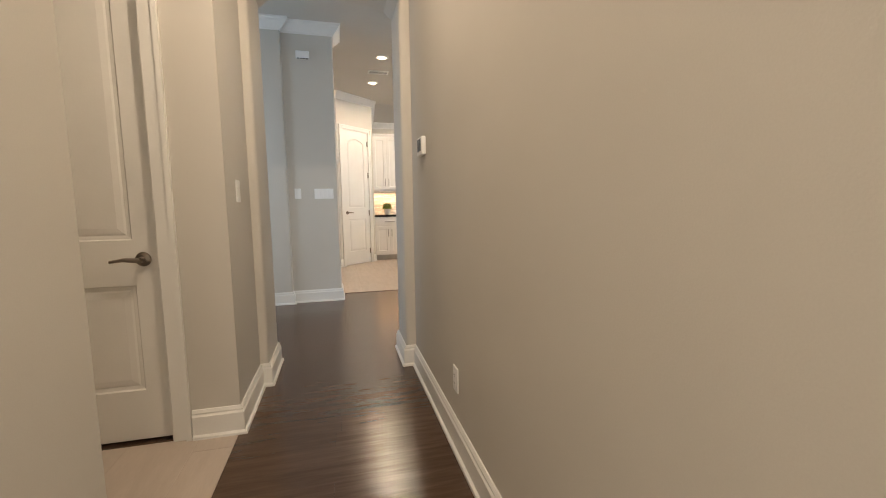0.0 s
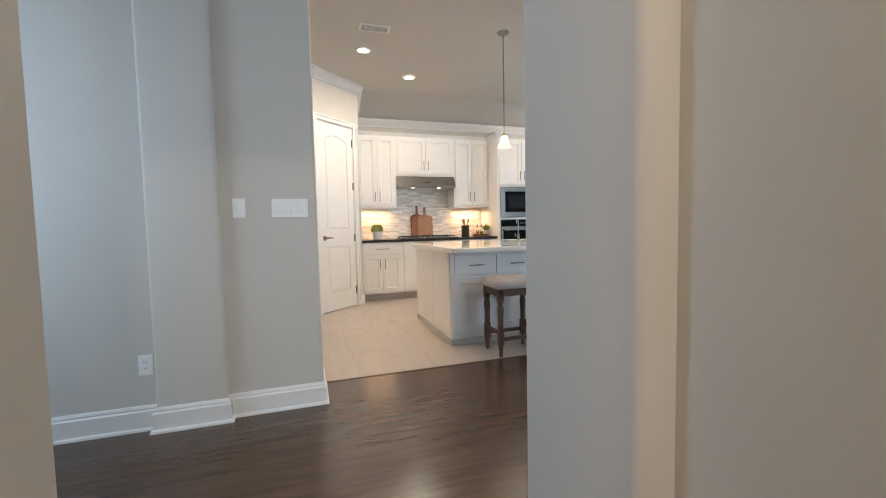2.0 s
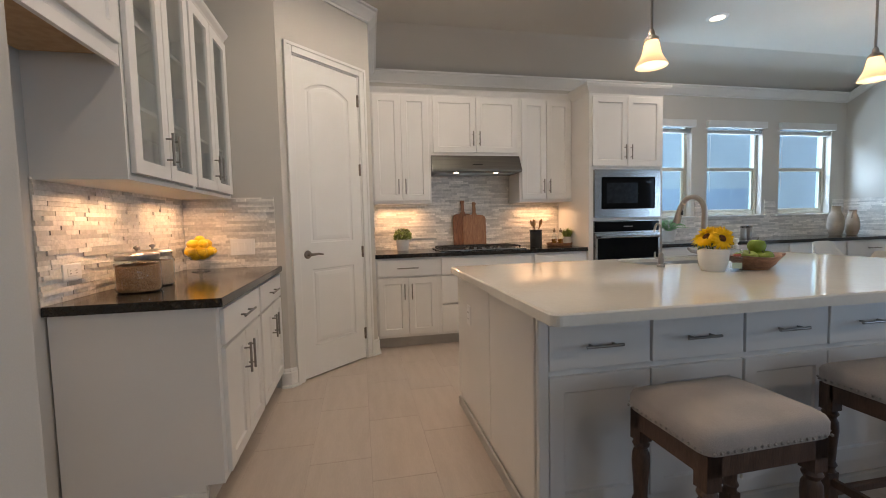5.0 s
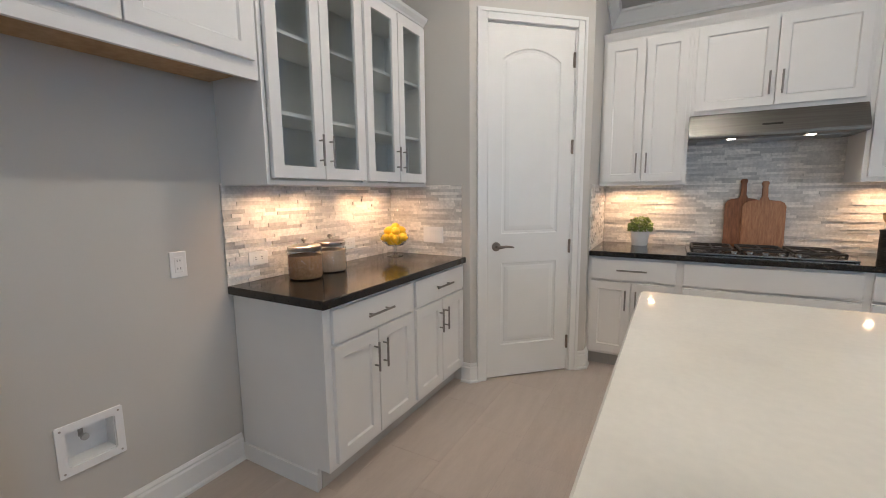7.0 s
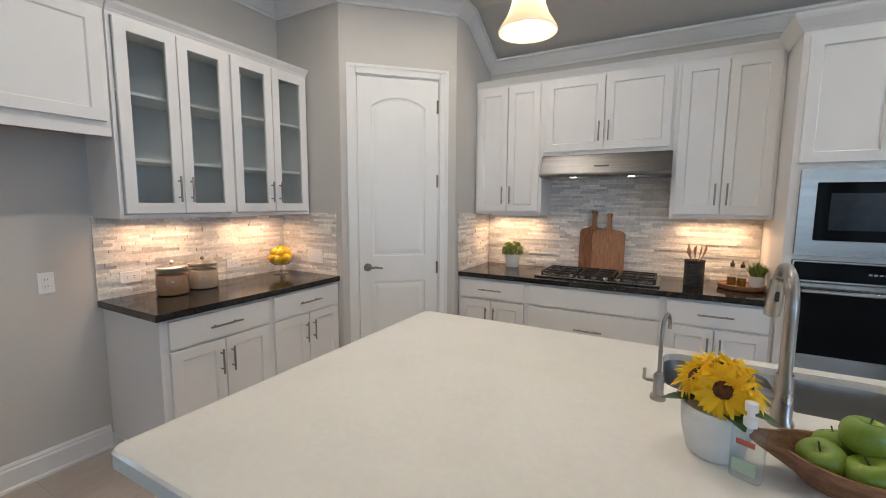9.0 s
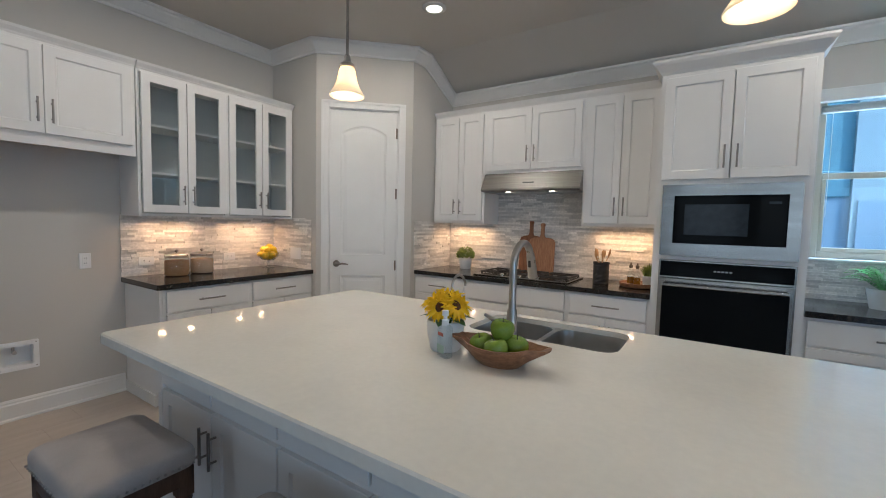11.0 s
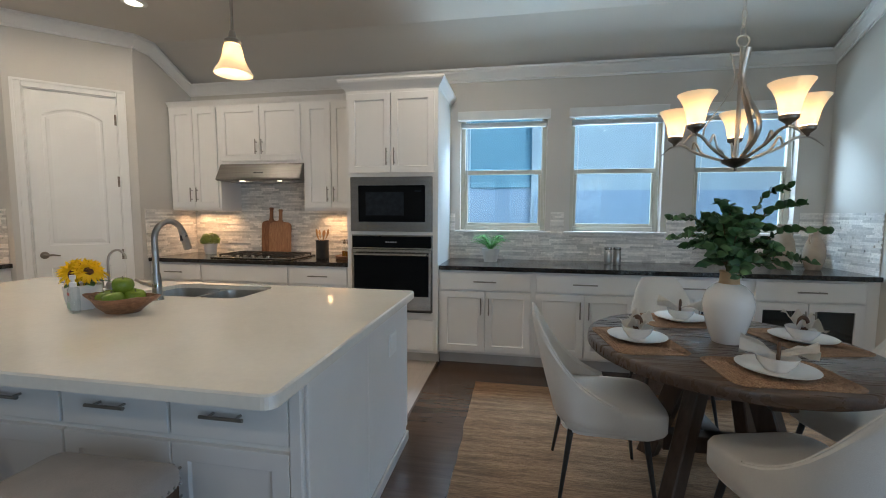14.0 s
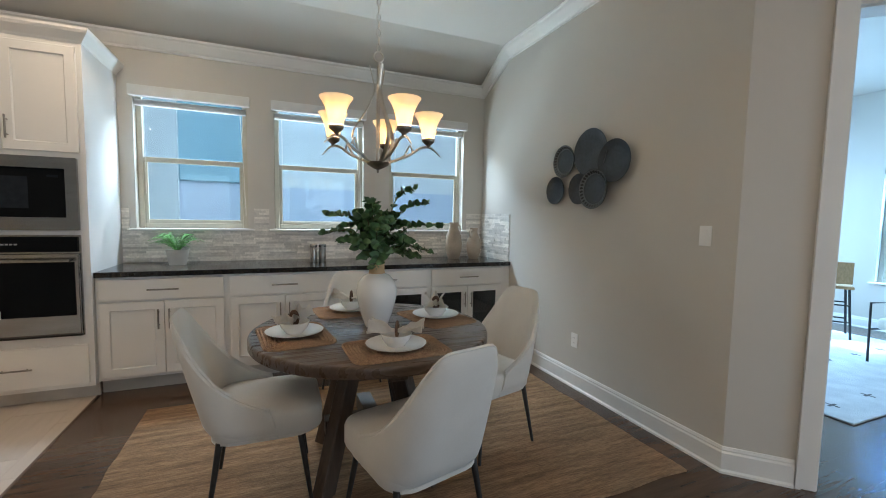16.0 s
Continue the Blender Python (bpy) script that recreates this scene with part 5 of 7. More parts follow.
for k in range(5):
    a = radians(72 * k - 5)
    m = pose(0, 0, 0, 0, 0, math.degrees(a))
    path = smooth_path([(0.045, 0, 0.03), (0.11, 0, 0.055), (0.175, 0, 0.085), (0.235, 0, 0.125), (0.290, 0, 0.128), (0.345, 0, 0.085)], 5)
    arm = part("arm", tube(path, [0.007] * 20 + [0.006, 0.006, 0.005, 0.004, 0.003, 0.003], 8), LAMP_METAL, ch, "curved nickel arm", True, at=m)
    part("leaf_scroll", tube(smooth_path([(0.10, 0.01, 0.055), (0.145, 0.012, 0.080), (0.175, 0.015, 0.135), (0.190, 0.01, 0.10)], 4), 0.005, 6), LAMP_METAL, arm, smooth=True)
    part("cup", lathe([(0, 0.0), (0.008, 0.0), (0.012, 0.014), (0.034, 0.032), (0.036, 0.046), (0.026, 0.048)], 18, at=(0.275, 0, 0.128)), BRONZE, arm, "dark cup", True)
    part("shade", lathe([(r * 0.96, z * 0.84) for r, z in TULIP], 28, at=(0.275, 0, 0.174)), SHADE, arm, "lit amber glass shade", True)
    part("bulb", lathe([(0, 0.10), (0.018, 0.09), (0.024, 0.07), (0.018, 0.04), (0.012, 0.012)], 14, at=(0.275, 0, 0.174)), CHANDELIER_BULB, arm, "glowing bulb", True)
for k in range(3):
    part("strap", tube(smooth_path([(0.03, 0, 0.03), (0.115, 0, 0.11), (0.132, 0, 0.19), (0.060, 0, 0.31), (0.022, 0, 0.40), (0.030, 0, 0.47), (0.046, 0, 0.53)], 5), 0.012, 8, flat=0.3), LAMP_METAL, ch, "flat curved strap", True, at=pose(0, 0, 0, 0, 0, 120 * k + 40))
z, k = 0.598, 0
while z < CEIL - 1.60 - 0.05:
    bm = tube([(0.010 * math.cos(t), 0, 0.022 * math.sin(t)) for t in [2 * math.pi * j / 14 for j in range(15)]], 0.0026, 6)
    part("chain_link", bm, LAMP_METAL, ch, smooth=True, at=pose(0, 0, z + 0.020, 0, 0, 90 * (k % 2)))
    z, k = z + 0.039, k + 1
part("canopy", lathe([(0, 1.478), (0.065, 1.478), (0.065, 1.468), (0.05, 1.455), (0.012, 1.44), (0, 1.438)], 24), LAMP_METAL, ch, "round nickel canopy", True)

# ---- dining group ----
rug = thing("area_rug", "braided jute rug with brown and straw stripes under the dining table", "rug", pose(4.51, 4.93, 0.001))
bm = bmesh.new()
nx, ny = 48, 60
RW, RD = 2.86, 1.79
grid = []
for j in range(ny + 1):
    row = []
    for i in range(nx + 1):
        u, w = i / nx, j / ny
        ex = 0.014 * noise.noise(Vector((w * 9, 3, 0))) if i in (0, nx) else 0
        ey = 0.014 * noise.noise(Vector((u * 9, 7, 0))) if j in (0, ny) else 0
        row.append(bm.verts.new((u * RW + ex, w * RD + ey, 0.011 + (0.0025 if j % 2 else 0) + 0.001 * noise.noise(Vector((u * 20, w * 14, 0))))))
    grid.append(row)
for j in range(ny):
    for i in range(nx):
        bm.faces.new((grid[j][i], grid[j][i + 1], grid[j + 1][i + 1], grid[j + 1][i]))
rim = [grid[0][i] for i in range(nx + 1)] + [grid[j][nx] for j in range(1, ny + 1)] + [grid[ny][i] for i in range(nx - 1, -1, -1)] + [grid[j][0] for j in range(ny - 1, 0, -1)]
low = [bm.verts.new((v.co.x, v.co.y, 0)) for v in rim]
for i in range(len(rim)):
    j = (i + 1) % len(rim)
    bm.faces.new((low[i], low[j], rim[j], rim[i]))
part("weave", bm, RUG, rug, smooth=True)

TX, TY, TZ = 5.80, 5.61, 0.762
FL = 0.015
tb = thing("dining_table", "round brown oak dining table on slanted trestle legs", "table", pose(TX, TY, FL))
tt = TZ - FL
part("tabletop", lathe([(0, tt), (0.600, tt), (0.607, tt - 0.004), (0.610, tt - 0.012), (0.610, tt - 0.045), (0.605, tt - 0.052), (0, tt - 0.052)], 72), TABLE_WOOD, tb, "round plank top", True)
for k in range(4):
    a = radians(90 * k + 38)
    c, s = math.cos(a), math.sin(a)
    bm = boxes((-0.05, -0.034, -0.5, 0.05, 0.034, 0.5))
    rounded(bm, 0.006, 1)
    p0, p1 = Vector((c * 0.36, s * 0.36, 0.0)), Vector((c * 0.15, s * 0.15, tt - 0.11))
    d = p1 - p0
    for v in bm.verts:
        f = v.co.z + 0.5
        q = p0 + d * f
        side = Vector((c, s, 0)) * v.co.x + Vector((-s, c, 0)) * v.co.y
        v.co = q + side
    part("leg", bm, TABLE_BASE, tb, "slanted square leg")
part("cross_beam", rounded(boxes((-0.50, -0.045, tt - 0.112, 0.50, 0.045, tt - 0.0525), (-0.045, -0.50, tt - 0.112, 0.045, 0.50, tt - 0.0525)), 0.004, 1), TABLE_BASE, tb)
part("lower_beam", boxes((-0.25, -0.04, 0.20, 0.25, 0.04, 0.28), (-0.04, -0.25, 0.20, 0.04, 0.25, 0.28)), TABLE_BASE, tb)


def dining_chair(m):
    """Faces local +y. A thick padded seat, and a shell that wraps its rear half and sweeps up into the back."""
    c = thing("dining_chair", "cream upholstered dining chair with shell back and black metal legs", "chair", m, "chairs round the table")
    part("seat", cushion(-0.228, -0.20, 0.228, 0.265, 0.355, 0.468, 0.016, 0.085), CHAIR_FABRIC, c, "thick padded cream seat", True)
    hw, yb, yf, r = 0.240, -0.225, 0.075, 0.15
    zb, seat_z, top = 0.345, 0.478, 0.885
    half = [((hw - r) * k / 5, yb) for k in range(5)]
    half += [(hw - r + r * math.sin(t), yb + r - r * math.cos(t)) for t in [math.pi / 2 * k / 9 for k in range(10)]]
    half += [(hw, yb + r + (yf - yb - r) * k / 7) for k in range(1, 8)]
    lens = [0.0]
    for p, q in zip(half, half[1:]):
        lens.append(lens[-1] + math.dist(p, q))
    loop = [(-x, y, q / lens[-1]) for (x, y), q in zip(reversed(half[1:]), reversed(lens[1:]))] + [(x, y, q / lens[-1]) for (x, y), q in zip(half, lens)]

    def height(q):
        x = max(0.0, (q - 0.20) / 0.80)
        return seat_z + (top - seat_z) * (1 / (1 + (x / 0.45) ** 2.5) - 0.12 * x)

    bm = bmesh.new()
    nv = 16
    outer, inner = [], []
    for j in range(nv + 1):
        w = j / nv
        ro, ri = [], []
        for i, (x, y, q) in enumerate(loop):
            p0, p1 = loop[max(i - 1, 0)], loop[min(i + 1, len(loop) - 1)]
            d = Vector((p1[0] - p0[0], p1[1] - p0[1])).normalized()
            z = zb + (height(q) - zb) * w
            e = max(0.0, z - zb) / (top - zb)
            th = 0.044 * (1 - 0.40 * e) * (0.4 if i in (0, len(loop) - 1) else 1)
            lean = -0.135 * e ** 1.15 - 0.012 * math.sin(math.pi * e)
            tuck = 0.030 * max(0, 1 - (z - zb) / 0.07) ** 2
            nx_, ny_ = -d.y, d.x
            px, py = x * (1 - 0.07 * e), y + lean
            soft = 0.010 if j == nv else 0
            ro.append(bm.verts.new((px + nx_ * (tuck + soft), py + ny_ * (tuck + soft), z)))
            ri.append(bm.verts.new((px + nx_ * (th - soft), py + ny_ * (th - soft), z)))
        outer.append(ro)
        inner.append(ri)
    n = len(loop)
    rim = [bm.verts.new((p.co + q.co) / 2 + Vector((0, 0, 0.007))) for p, q in zip(outer[nv], inner[nv])]
    for j in range(nv):
        for i in range(n - 1):
            bm.faces.new((outer[j][i], outer[j][i + 1], outer[j + 1][i + 1], outer[j + 1][i]))
            bm.faces.new((inner[j][i + 1], inner[j][i], inner[j + 1][i], inner[j + 1][i + 1]))
        bm.faces.new((outer[j][0], outer[j + 1][0], inner[j + 1][0], inner[j][0]))
        bm.faces.new((outer[j + 1][n - 1], outer[j][n - 1], inner[j][n - 1], inner[j + 1][n - 1]))
    for i in range(n - 1):
        bm.faces.new((outer[nv][i], outer[nv][i + 1], rim[i + 1], rim[i]))
        bm.faces.new((rim[i], rim[i + 1], inner[nv][i + 1], inner[nv][i]))
        bm.faces.new((outer[0][i + 1], outer[0][i], inner[0][i], inner[0][i + 1]))
    bm.faces.new((outer[nv][0], rim[0], inner[nv][0]))
    bm.faces.new((inner[nv][n - 1], rim[n - 1], outer[nv][n - 1]))
    bmesh.ops.recalc_face_normals(bm, faces=list(bm.faces))
    seam = [v.co.copy() for v in outer[nv]]
    back = part("backrest", bm, CHAIR_FABRIC, c, "curved cream shell back", True)
    part("piping", tube(seam, 0.0035, 6), CHAIR_FABRIC, back, smooth=True)
    part("seat_base", slab([(x * 0.94, y) for x, y in round_rect(-0.228, -0.205, 0.228, 0.245, 0.11, 5)], [], 0.338, 0.3545), CHAIR_FABRIC, c, "cream seat underside")
    for sx in (-1, 1):
        for sy in (-1, 1):
            part("leg", tube([(sx * 0.180, sy * 0.165, 0.345), (sx * 0.225, sy * 0.215, 0.0)], [0.015, 0.008], 10), BLACK_METAL, c, "tapered black metal leg", True)
    return c


chair = dining_chair(pose(5.85, 5.04, FL, 0, 0, 14))
copy_thing(chair, pose(5.255, 5.585, FL, 0, 0, -91))
copy_thing(chair, pose(6.48, 5.63, FL, 0, 0, 105))
copy_thing(chair, pose(5.87, 6.44, FL, 0, 0, 178))


def place_setting(angle, dist=0.40, turn=0):
    a = radians(angle)
    x, y = TX + dist * math.cos(a), TY + dist * math.sin(a)
    m = pose(x, y, TZ + 0.0005, 0, 0, angle + 90 + turn) @ Matrix.Diagonal((1.08, 1.08, 1, 1))
    mat_ = thing("placemat", "rectangular braided jute placemat on the dining table", "placemat", m, "placemats")
    bm = bmesh.new()
    for k in range(9):
        d = 0.0135 * k
        lp = round_rect(-0.205 + d, -0.15 + d, 0.205 - d, 0.15 - d, max(0.012, 0.05 - d * 0.3), 3)
        inner = round_rect(-0.205 + d + 0.0125, -0.15 + d + 0.0125, 0.205 - d - 0.0125, 0.15 - d - 0.0125, max(0.010, 0.05 - d * 0.3 - 0.006), 3) if k < 8 else None
        rings = [[bm.verts.new((px, py, zz)) for px, py in lp2] for lp2, zz in ((lp, 0.0), (lp, 0.0035), (offset_loop(lp, 0.006), 0.006), (offset_loop(lp, 0.012), 0.0035))]
        for q, r in zip(rings, rings[1:]):
            for i in range(len(q)):
                j = (i + 1) % len(q)
                bm.faces.new((q[i], q[j], r[j], r[i]))
        if k:
            for i in range(len(rings[0])):
                j = (i + 1) % len(rings[0])
                bm.faces.new((last[i], last[j], rings[0][j], rings[0][i]))
        last = rings[-1]
        if k == 8:
            bm.faces.new(rings[-1])
    part("braid", bm, JUTE, mat_, smooth=True)
    z = TZ + 0.008
    pl = thing("dinner_plate", "white porcelain dinner plate on a placemat", "plate", pose(x, y, z), "dinner plates")
    part("plate", lathe([(0, 0), (0.075, 0), (0.085, 0.004), (0.118, 0.014), (0.134, 0.019), (0.135, 0.021), (0.117, 0.017), (0.085, 0.008), (0, 0.006)], 40), CERAMIC, pl, smooth=True)
    bo = thing("soup_bowl", "small white porcelain bowl on a dinner plate", "bowl", pose(x, y, z + 0.0065), "soup bowls")
    part("bowl", lathe([(0, 0), (0.038, 0), (0.042, 0.006), (0.062, 0.030), (0.071, 0.056), (0.069, 0.057), (0.059, 0.031), (0.040, 0.009), (0, 0.007)], 32), CERAMIC, bo, smooth=True)
    na = thing("napkin", "oatmeal napkin drawn through a dark leather ring, lying in a bowl", "napkin", pose(x, y, z + 0.060, 0, 0, angle + 60) @ Matrix.Diagonal((0.95, 1.0, 1.6, 1)), "napkins")
    bm = bmesh.new()
    rows = []
    for i in range(17):
        u = -1 + i / 8
        row = []
        spread = 0.014 + 0.052 * abs(u) ** 1.3
        for j in range(13):
            w = -1 + j / 6
            row.append(bm.verts.new((0.125 * u, spread * w, 0.008 + 0.022 * abs(u) * (1 - 0.4 * abs(w)) + 0.012 * math.sin(w * 7 + 2 * u) * (0.3 + abs(u)) + 0.010 * noise.noise(Vector((u * 3 + angle, w * 2, 0))))))
        rows.append(row)
    for i in range(16):
        for j in range(12):
            bm.faces.new((rows[i][j], rows[i + 1][j], rows[i + 1][j + 1], rows[i][j + 1]))
    bmesh.ops.solidify(bm, geom=list(bm.faces), thickness=0.004)
    part("cloth", bm, NAPKIN, na, smooth=True)
    part("napkin_ring", tube([(0.004, 0.019 * math.cos(t), 0.012 + 0.019 * math.sin(t)) for t in [2 * math.pi * k / 18 for k in range(19)]], 0.007, 8), RING, na, "dark ring", True)


place_setting(187)
place_setting(272)
place_setting(12)
place_setting(96)

vs = thing("table_vase", "white glazed vase with an unglazed neck holding leafy branches", "vase", pose(5.82, 5.615, TZ + 0.0005) @ Matrix.Diagonal((0.98, 0.98, 1.02, 1)))
part("body", lathe([(0, 0), (0.058, 0), (0.062, 0.006), (0.085, 0.07), (0.106, 0.15), (0.109, 0.19), (0.098, 0.235), (0.070, 0.268), (0.045, 0.280)], 40), CERAMIC, vs, "glossy white body", True)
part("neck", lathe([(0.045, 0.280), (0.042, 0.290), (0.041, 0.325), (0.046, 0.338), (0.042, 0.338), (0.036, 0.325), (0.036, 0.285)], 32), NECK, vs, "sandy unglazed neck", True)


def leaf_mesh(name, ln, w, mat, fold=0.15):
    bm = bmesh.new()
    left, mid, right = [], [], []
    for k in range(6):
        t = k / 5
        h = w * max(0.02, math.sin(math.pi * min(0.985, 0.05 + 0.95 * t) ** 0.9)) ** 0.75 * 0.5
        z = -0.25 * ln * t * t
        left.append(bm.verts.new((ln * t, h, z + fold * h)))
        mid.append(bm.verts.new((ln * t, 0, z)))
        right.append(bm.verts.new((ln * t, -h, z + fold * h)))
    for k in range(5):
        bm.faces.new((mid[k], mid[k + 1], left[k + 1], left[k]))
        bm.faces.new((right[k], right[k + 1], mid[k + 1], mid[k]))
    return mesh_of(name, bm, mat, True)


lf = leaf_mesh("leaf", 0.056, 0.044, LEAF_BLUE)
rl = random.Random(11)
branches = thing("leafy_branches", "bunch of dark green leafy branches standing in the white vase", "branches", pose(5.82, 5.615, TZ + 0.325))
TWIGS = [(-0.40, 0.19, 0.40), (-0.15, 0.26, 0.33), (-0.35, 0.33, 0.21), (-0.70, 0.29, 0.08), (2.75, 0.25, 0.26), (-2.9, 0.28, 0.17)]
for k in range(30):
    f = (k - 5.5) / 24
    a, reach, rise = TWIGS[k] if k < 6 else (2.4 * k + rl.uniform(-0.3, 0.3), 0.06 + 0.17 * f ** 0.6, 0.32 - 0.30 * f ** 1.2 + rl.uniform(-0.06, 0.06))
    c, s_ = math.cos(a), math.sin(a)
    bow = rl.uniform(-0.25, 0.25)
    mid = Vector((reach * 0.5 * math.cos(a + bow), reach * 0.5 * math.sin(a + bow), rise * 0.72 + 0.055))
    pts = smooth_path([(0, 0, -0.12), (0.014 * c, 0.014 * s_, 0.03), mid, (reach * c, reach * s_, rise + 0.01)], 7)
    br = part("branch", tube(pts, [0.0030] * (len(pts) - 4) + [0.0025, 0.002, 0.0016, 0.001], 6), STEM, branches, smooth=True)
    for i in range(9, len(pts)):
        d = (pts[i] - pts[i - 1]).normalized()
        end = i == len(pts) - 1
        flat_side = d.cross(Vector((0, 0, 1))).normalized()
        for sg in ((-1, 1, 0) if end else (-1, 1)):
            out = (d * rl.uniform(0.5, 0.9) + flat_side * sg * rl.uniform(0.7, 1.1) + Vector((0, 0, rl.uniform(-0.15, 0.45)))).normalized()
            nz = Vector((rl.uniform(-1, 1) + 0.6 * c, rl.uniform(-1, 1) + 0.6 * s_, rl.uniform(-0.1, 0.7)))
            sy = nz.cross(out).normalized()
            nz = out.cross(sy)
            o = new("leaf", lf)
            o.parent = br
            k2 = rl.uniform(0.62, 0.98) * (0.8 if end else 1)
            o.matrix_basis = Matrix.Translation(pts[i]) @ Matrix((out, sy, nz)).transposed().to_4x4() @ Matrix.Scale(k2, 4)

# plates on the dining wall
for py, pz, r, off, marked in ((5.955, 1.861, 0.175, 0.030, 0), (5.70, 1.767, 0.15, 0.045, 0), (6.25, 1.824, 0.13, 0.035, 1), (6.36, 1.595, 0.115, 0.025, 0), (6.06, 1.592, 0.12, 0.030, 0), (5.86, 1.578, 0.145, 0.075, 1)):
    p = thing("wall_plate", "slate blue ceramic wall plate with a black and white rim" if marked else "round slate blue ceramic plate hanging on the wall", "wall plate", pose(7.56 - 0.001, py, pz, 0, -90, 0), "plates on the dining wall")
    part("dish", lathe([(0, off - 0.012), (r * 0.62, off - 0.012), (r * 0.74, off - 0.006), (r * 0.98, off + 0.012), (r, off + 0.014), (r * 0.99, off + 0.008), (r * 0.7, off - 0.016), (0, off - 0.020)], 44), PLATE_BLUE, p, smooth=True)
    part("hanger", tube([(0, 0, 0), (0, 0, off - 0.018)], 0.02, 8), BLACK_METAL, p, "black hanger")
    if marked:
        part("pale_rim", lathe([(r * 0.74, off - 0.004), (r * 0.98, off + 0.0135)], 44), PLATE_RIM, p, "grey-blue rim")
        for k in range(30):
            a = 2 * math.pi * k / 30
            bm = boxes((-0.011, -r * 0.055, 0, 0.011, r * 0.055, 0.0012))
            mm = pose(0, 0, 0, 0, 0, math.degrees(a)) @ Matrix.Translation((r * 0.86, 0, off + 0.0065)) @ pose(0, 0, 0, 0, -34, 25)
            part("rim_mark", bm, PLATE_MARK, p, at=mm)

# switches and sockets
wall_plate(pose(7.56, 5.045, 1.275, 0, 0, -90), "white light switch on the dining wall", "switch")
wall_plate(pose(7.56, 6.08, 0.38, 0, 0, -90), "white socket low on the dining wall", "outlet")
wall_plate(pose(0.252, 3.72, 1.243), "four-gang white light switch on the hall wall", "switch", 4)
wall_plate(pose(-0.03, 3.72, 1.245), "single white light switch on the hall wall", "switch")
wall_plate(pose(-0.545, 3.72, 0.37), "white socket low on the hall wall", "outlet")
wall_plate(pose(-0.25, 4.82, 1.055, 0, 0, 90), "white socket in the fridge recess", "outlet")
wall_plate(pose(-0.236, 5.21, 1.03, 0, 90, 90), "white double socket on the stone backsplash", "outlet")
wall_plate(pose(-0.236, 5.90, 1.03, 0, 90, 90), "white double socket on the stone backsplash", "outlet")
wall_plate(pose(0.138, 6.376, 1.06), "triple white switch plate on the stone backsplash", "switch", 3)
wall_plate(pose(0.89, 0.50, 0.32, 0, 0, -90), "white socket low on the hall wall", "outlet")
wall_plate(pose(-0.10, 1.135, 1.185, 0, 0, 90), "white dimmer switch on the hall wall", "switch")
th = thing("thermostat", "white wall thermostat with a dark screen", "thermostat", pose(0.89, 1.137, 1.432, 0, 0, -90))
part("case", rbox(-0.066, -0.026, -0.050, 0.066, 0, 0.050, 0.006), PLASTIC, th, "white case")
part("screen", rbox(-0.046, -0.0275, -0.030, 0.046, -0.0262, 0.040, 0.0006, 1), DARK_PLASTIC, th, "dark screen")
vt = thing("air_grille", "small white grille high on the hall wall", "grille", pose(0.09, 3.72, 2.74))
part("box", rbox(-0.07, -0.05, -0.035, 0.07, 0, 0.04, 0.008), PLASTIC, vt)
for k in range(4):
    part("slot", boxes((-0.055 + 0.03 * k, -0.045, -0.0362, -0.035 + 0.03 * k, -0.008, -0.0352)), BLACK_METAL, vt, "dark slot")
wb = thing("water_supply_box", "recessed white fridge water supply box low in the wall", "water box", pose(-0.25, 4.448, 0.432, 0, 0, 90))
bm = slab(round_rect(-0.105, -0.098, 0.105, 0.098, 0.004, 1), [round_rect(-0.078, -0.068, 0.078, 0.068, 0.006, 1)], 0, 0.008)
bmesh.ops.transform(bm, matrix=pose(0, 0, 0, 90), verts=list(bm.verts))
part("flange", bm, PLASTIC, wb, "white flange")
part("recess", boxes((-0.0775, 0.071, -0.0675, 0.0775, 0.075, 0.0675), (-0.0775, 0.0, -0.0675, -0.0745, 0.071, 0.0675), (0.0745, 0.0, -0.0675, 0.0775, 0.071, 0.0675), (-0.0745, 0.0, -0.0675, 0.0745, 0.071, -0.0645), (-0.0745, 0.0, 0.0645, 0.0745, 0.071, 0.0675)), PLASTIC, wb, "white recess")
bm = tube([(-0.015, 0.045, 0.0644), (-0.015, 0.045, 0.015)], 0.008, 10)
tube([(-0.015, 0.045, 0.022), (-0.015, 0.016, 0.022)], 0.007, 10, bm)
part("valve", bm, NICKEL, wb, "small nickel valve", True)
part("valve_knob", tube([(-0.015, 0.016, 0.022), (-0.015, 0.004, 0.022)], 0.013, 12), TOE, wb, "grey valve knob", True)
for x in (-0.09, 0.09):
    for z in (-0.083, 0.083):
        part("screw", tube([(x, -0.0085, z), (x, -0.0095, z)], 0.004, 10), NICKEL, wb)


# ---- things on the counters ----
CT = 0.9128


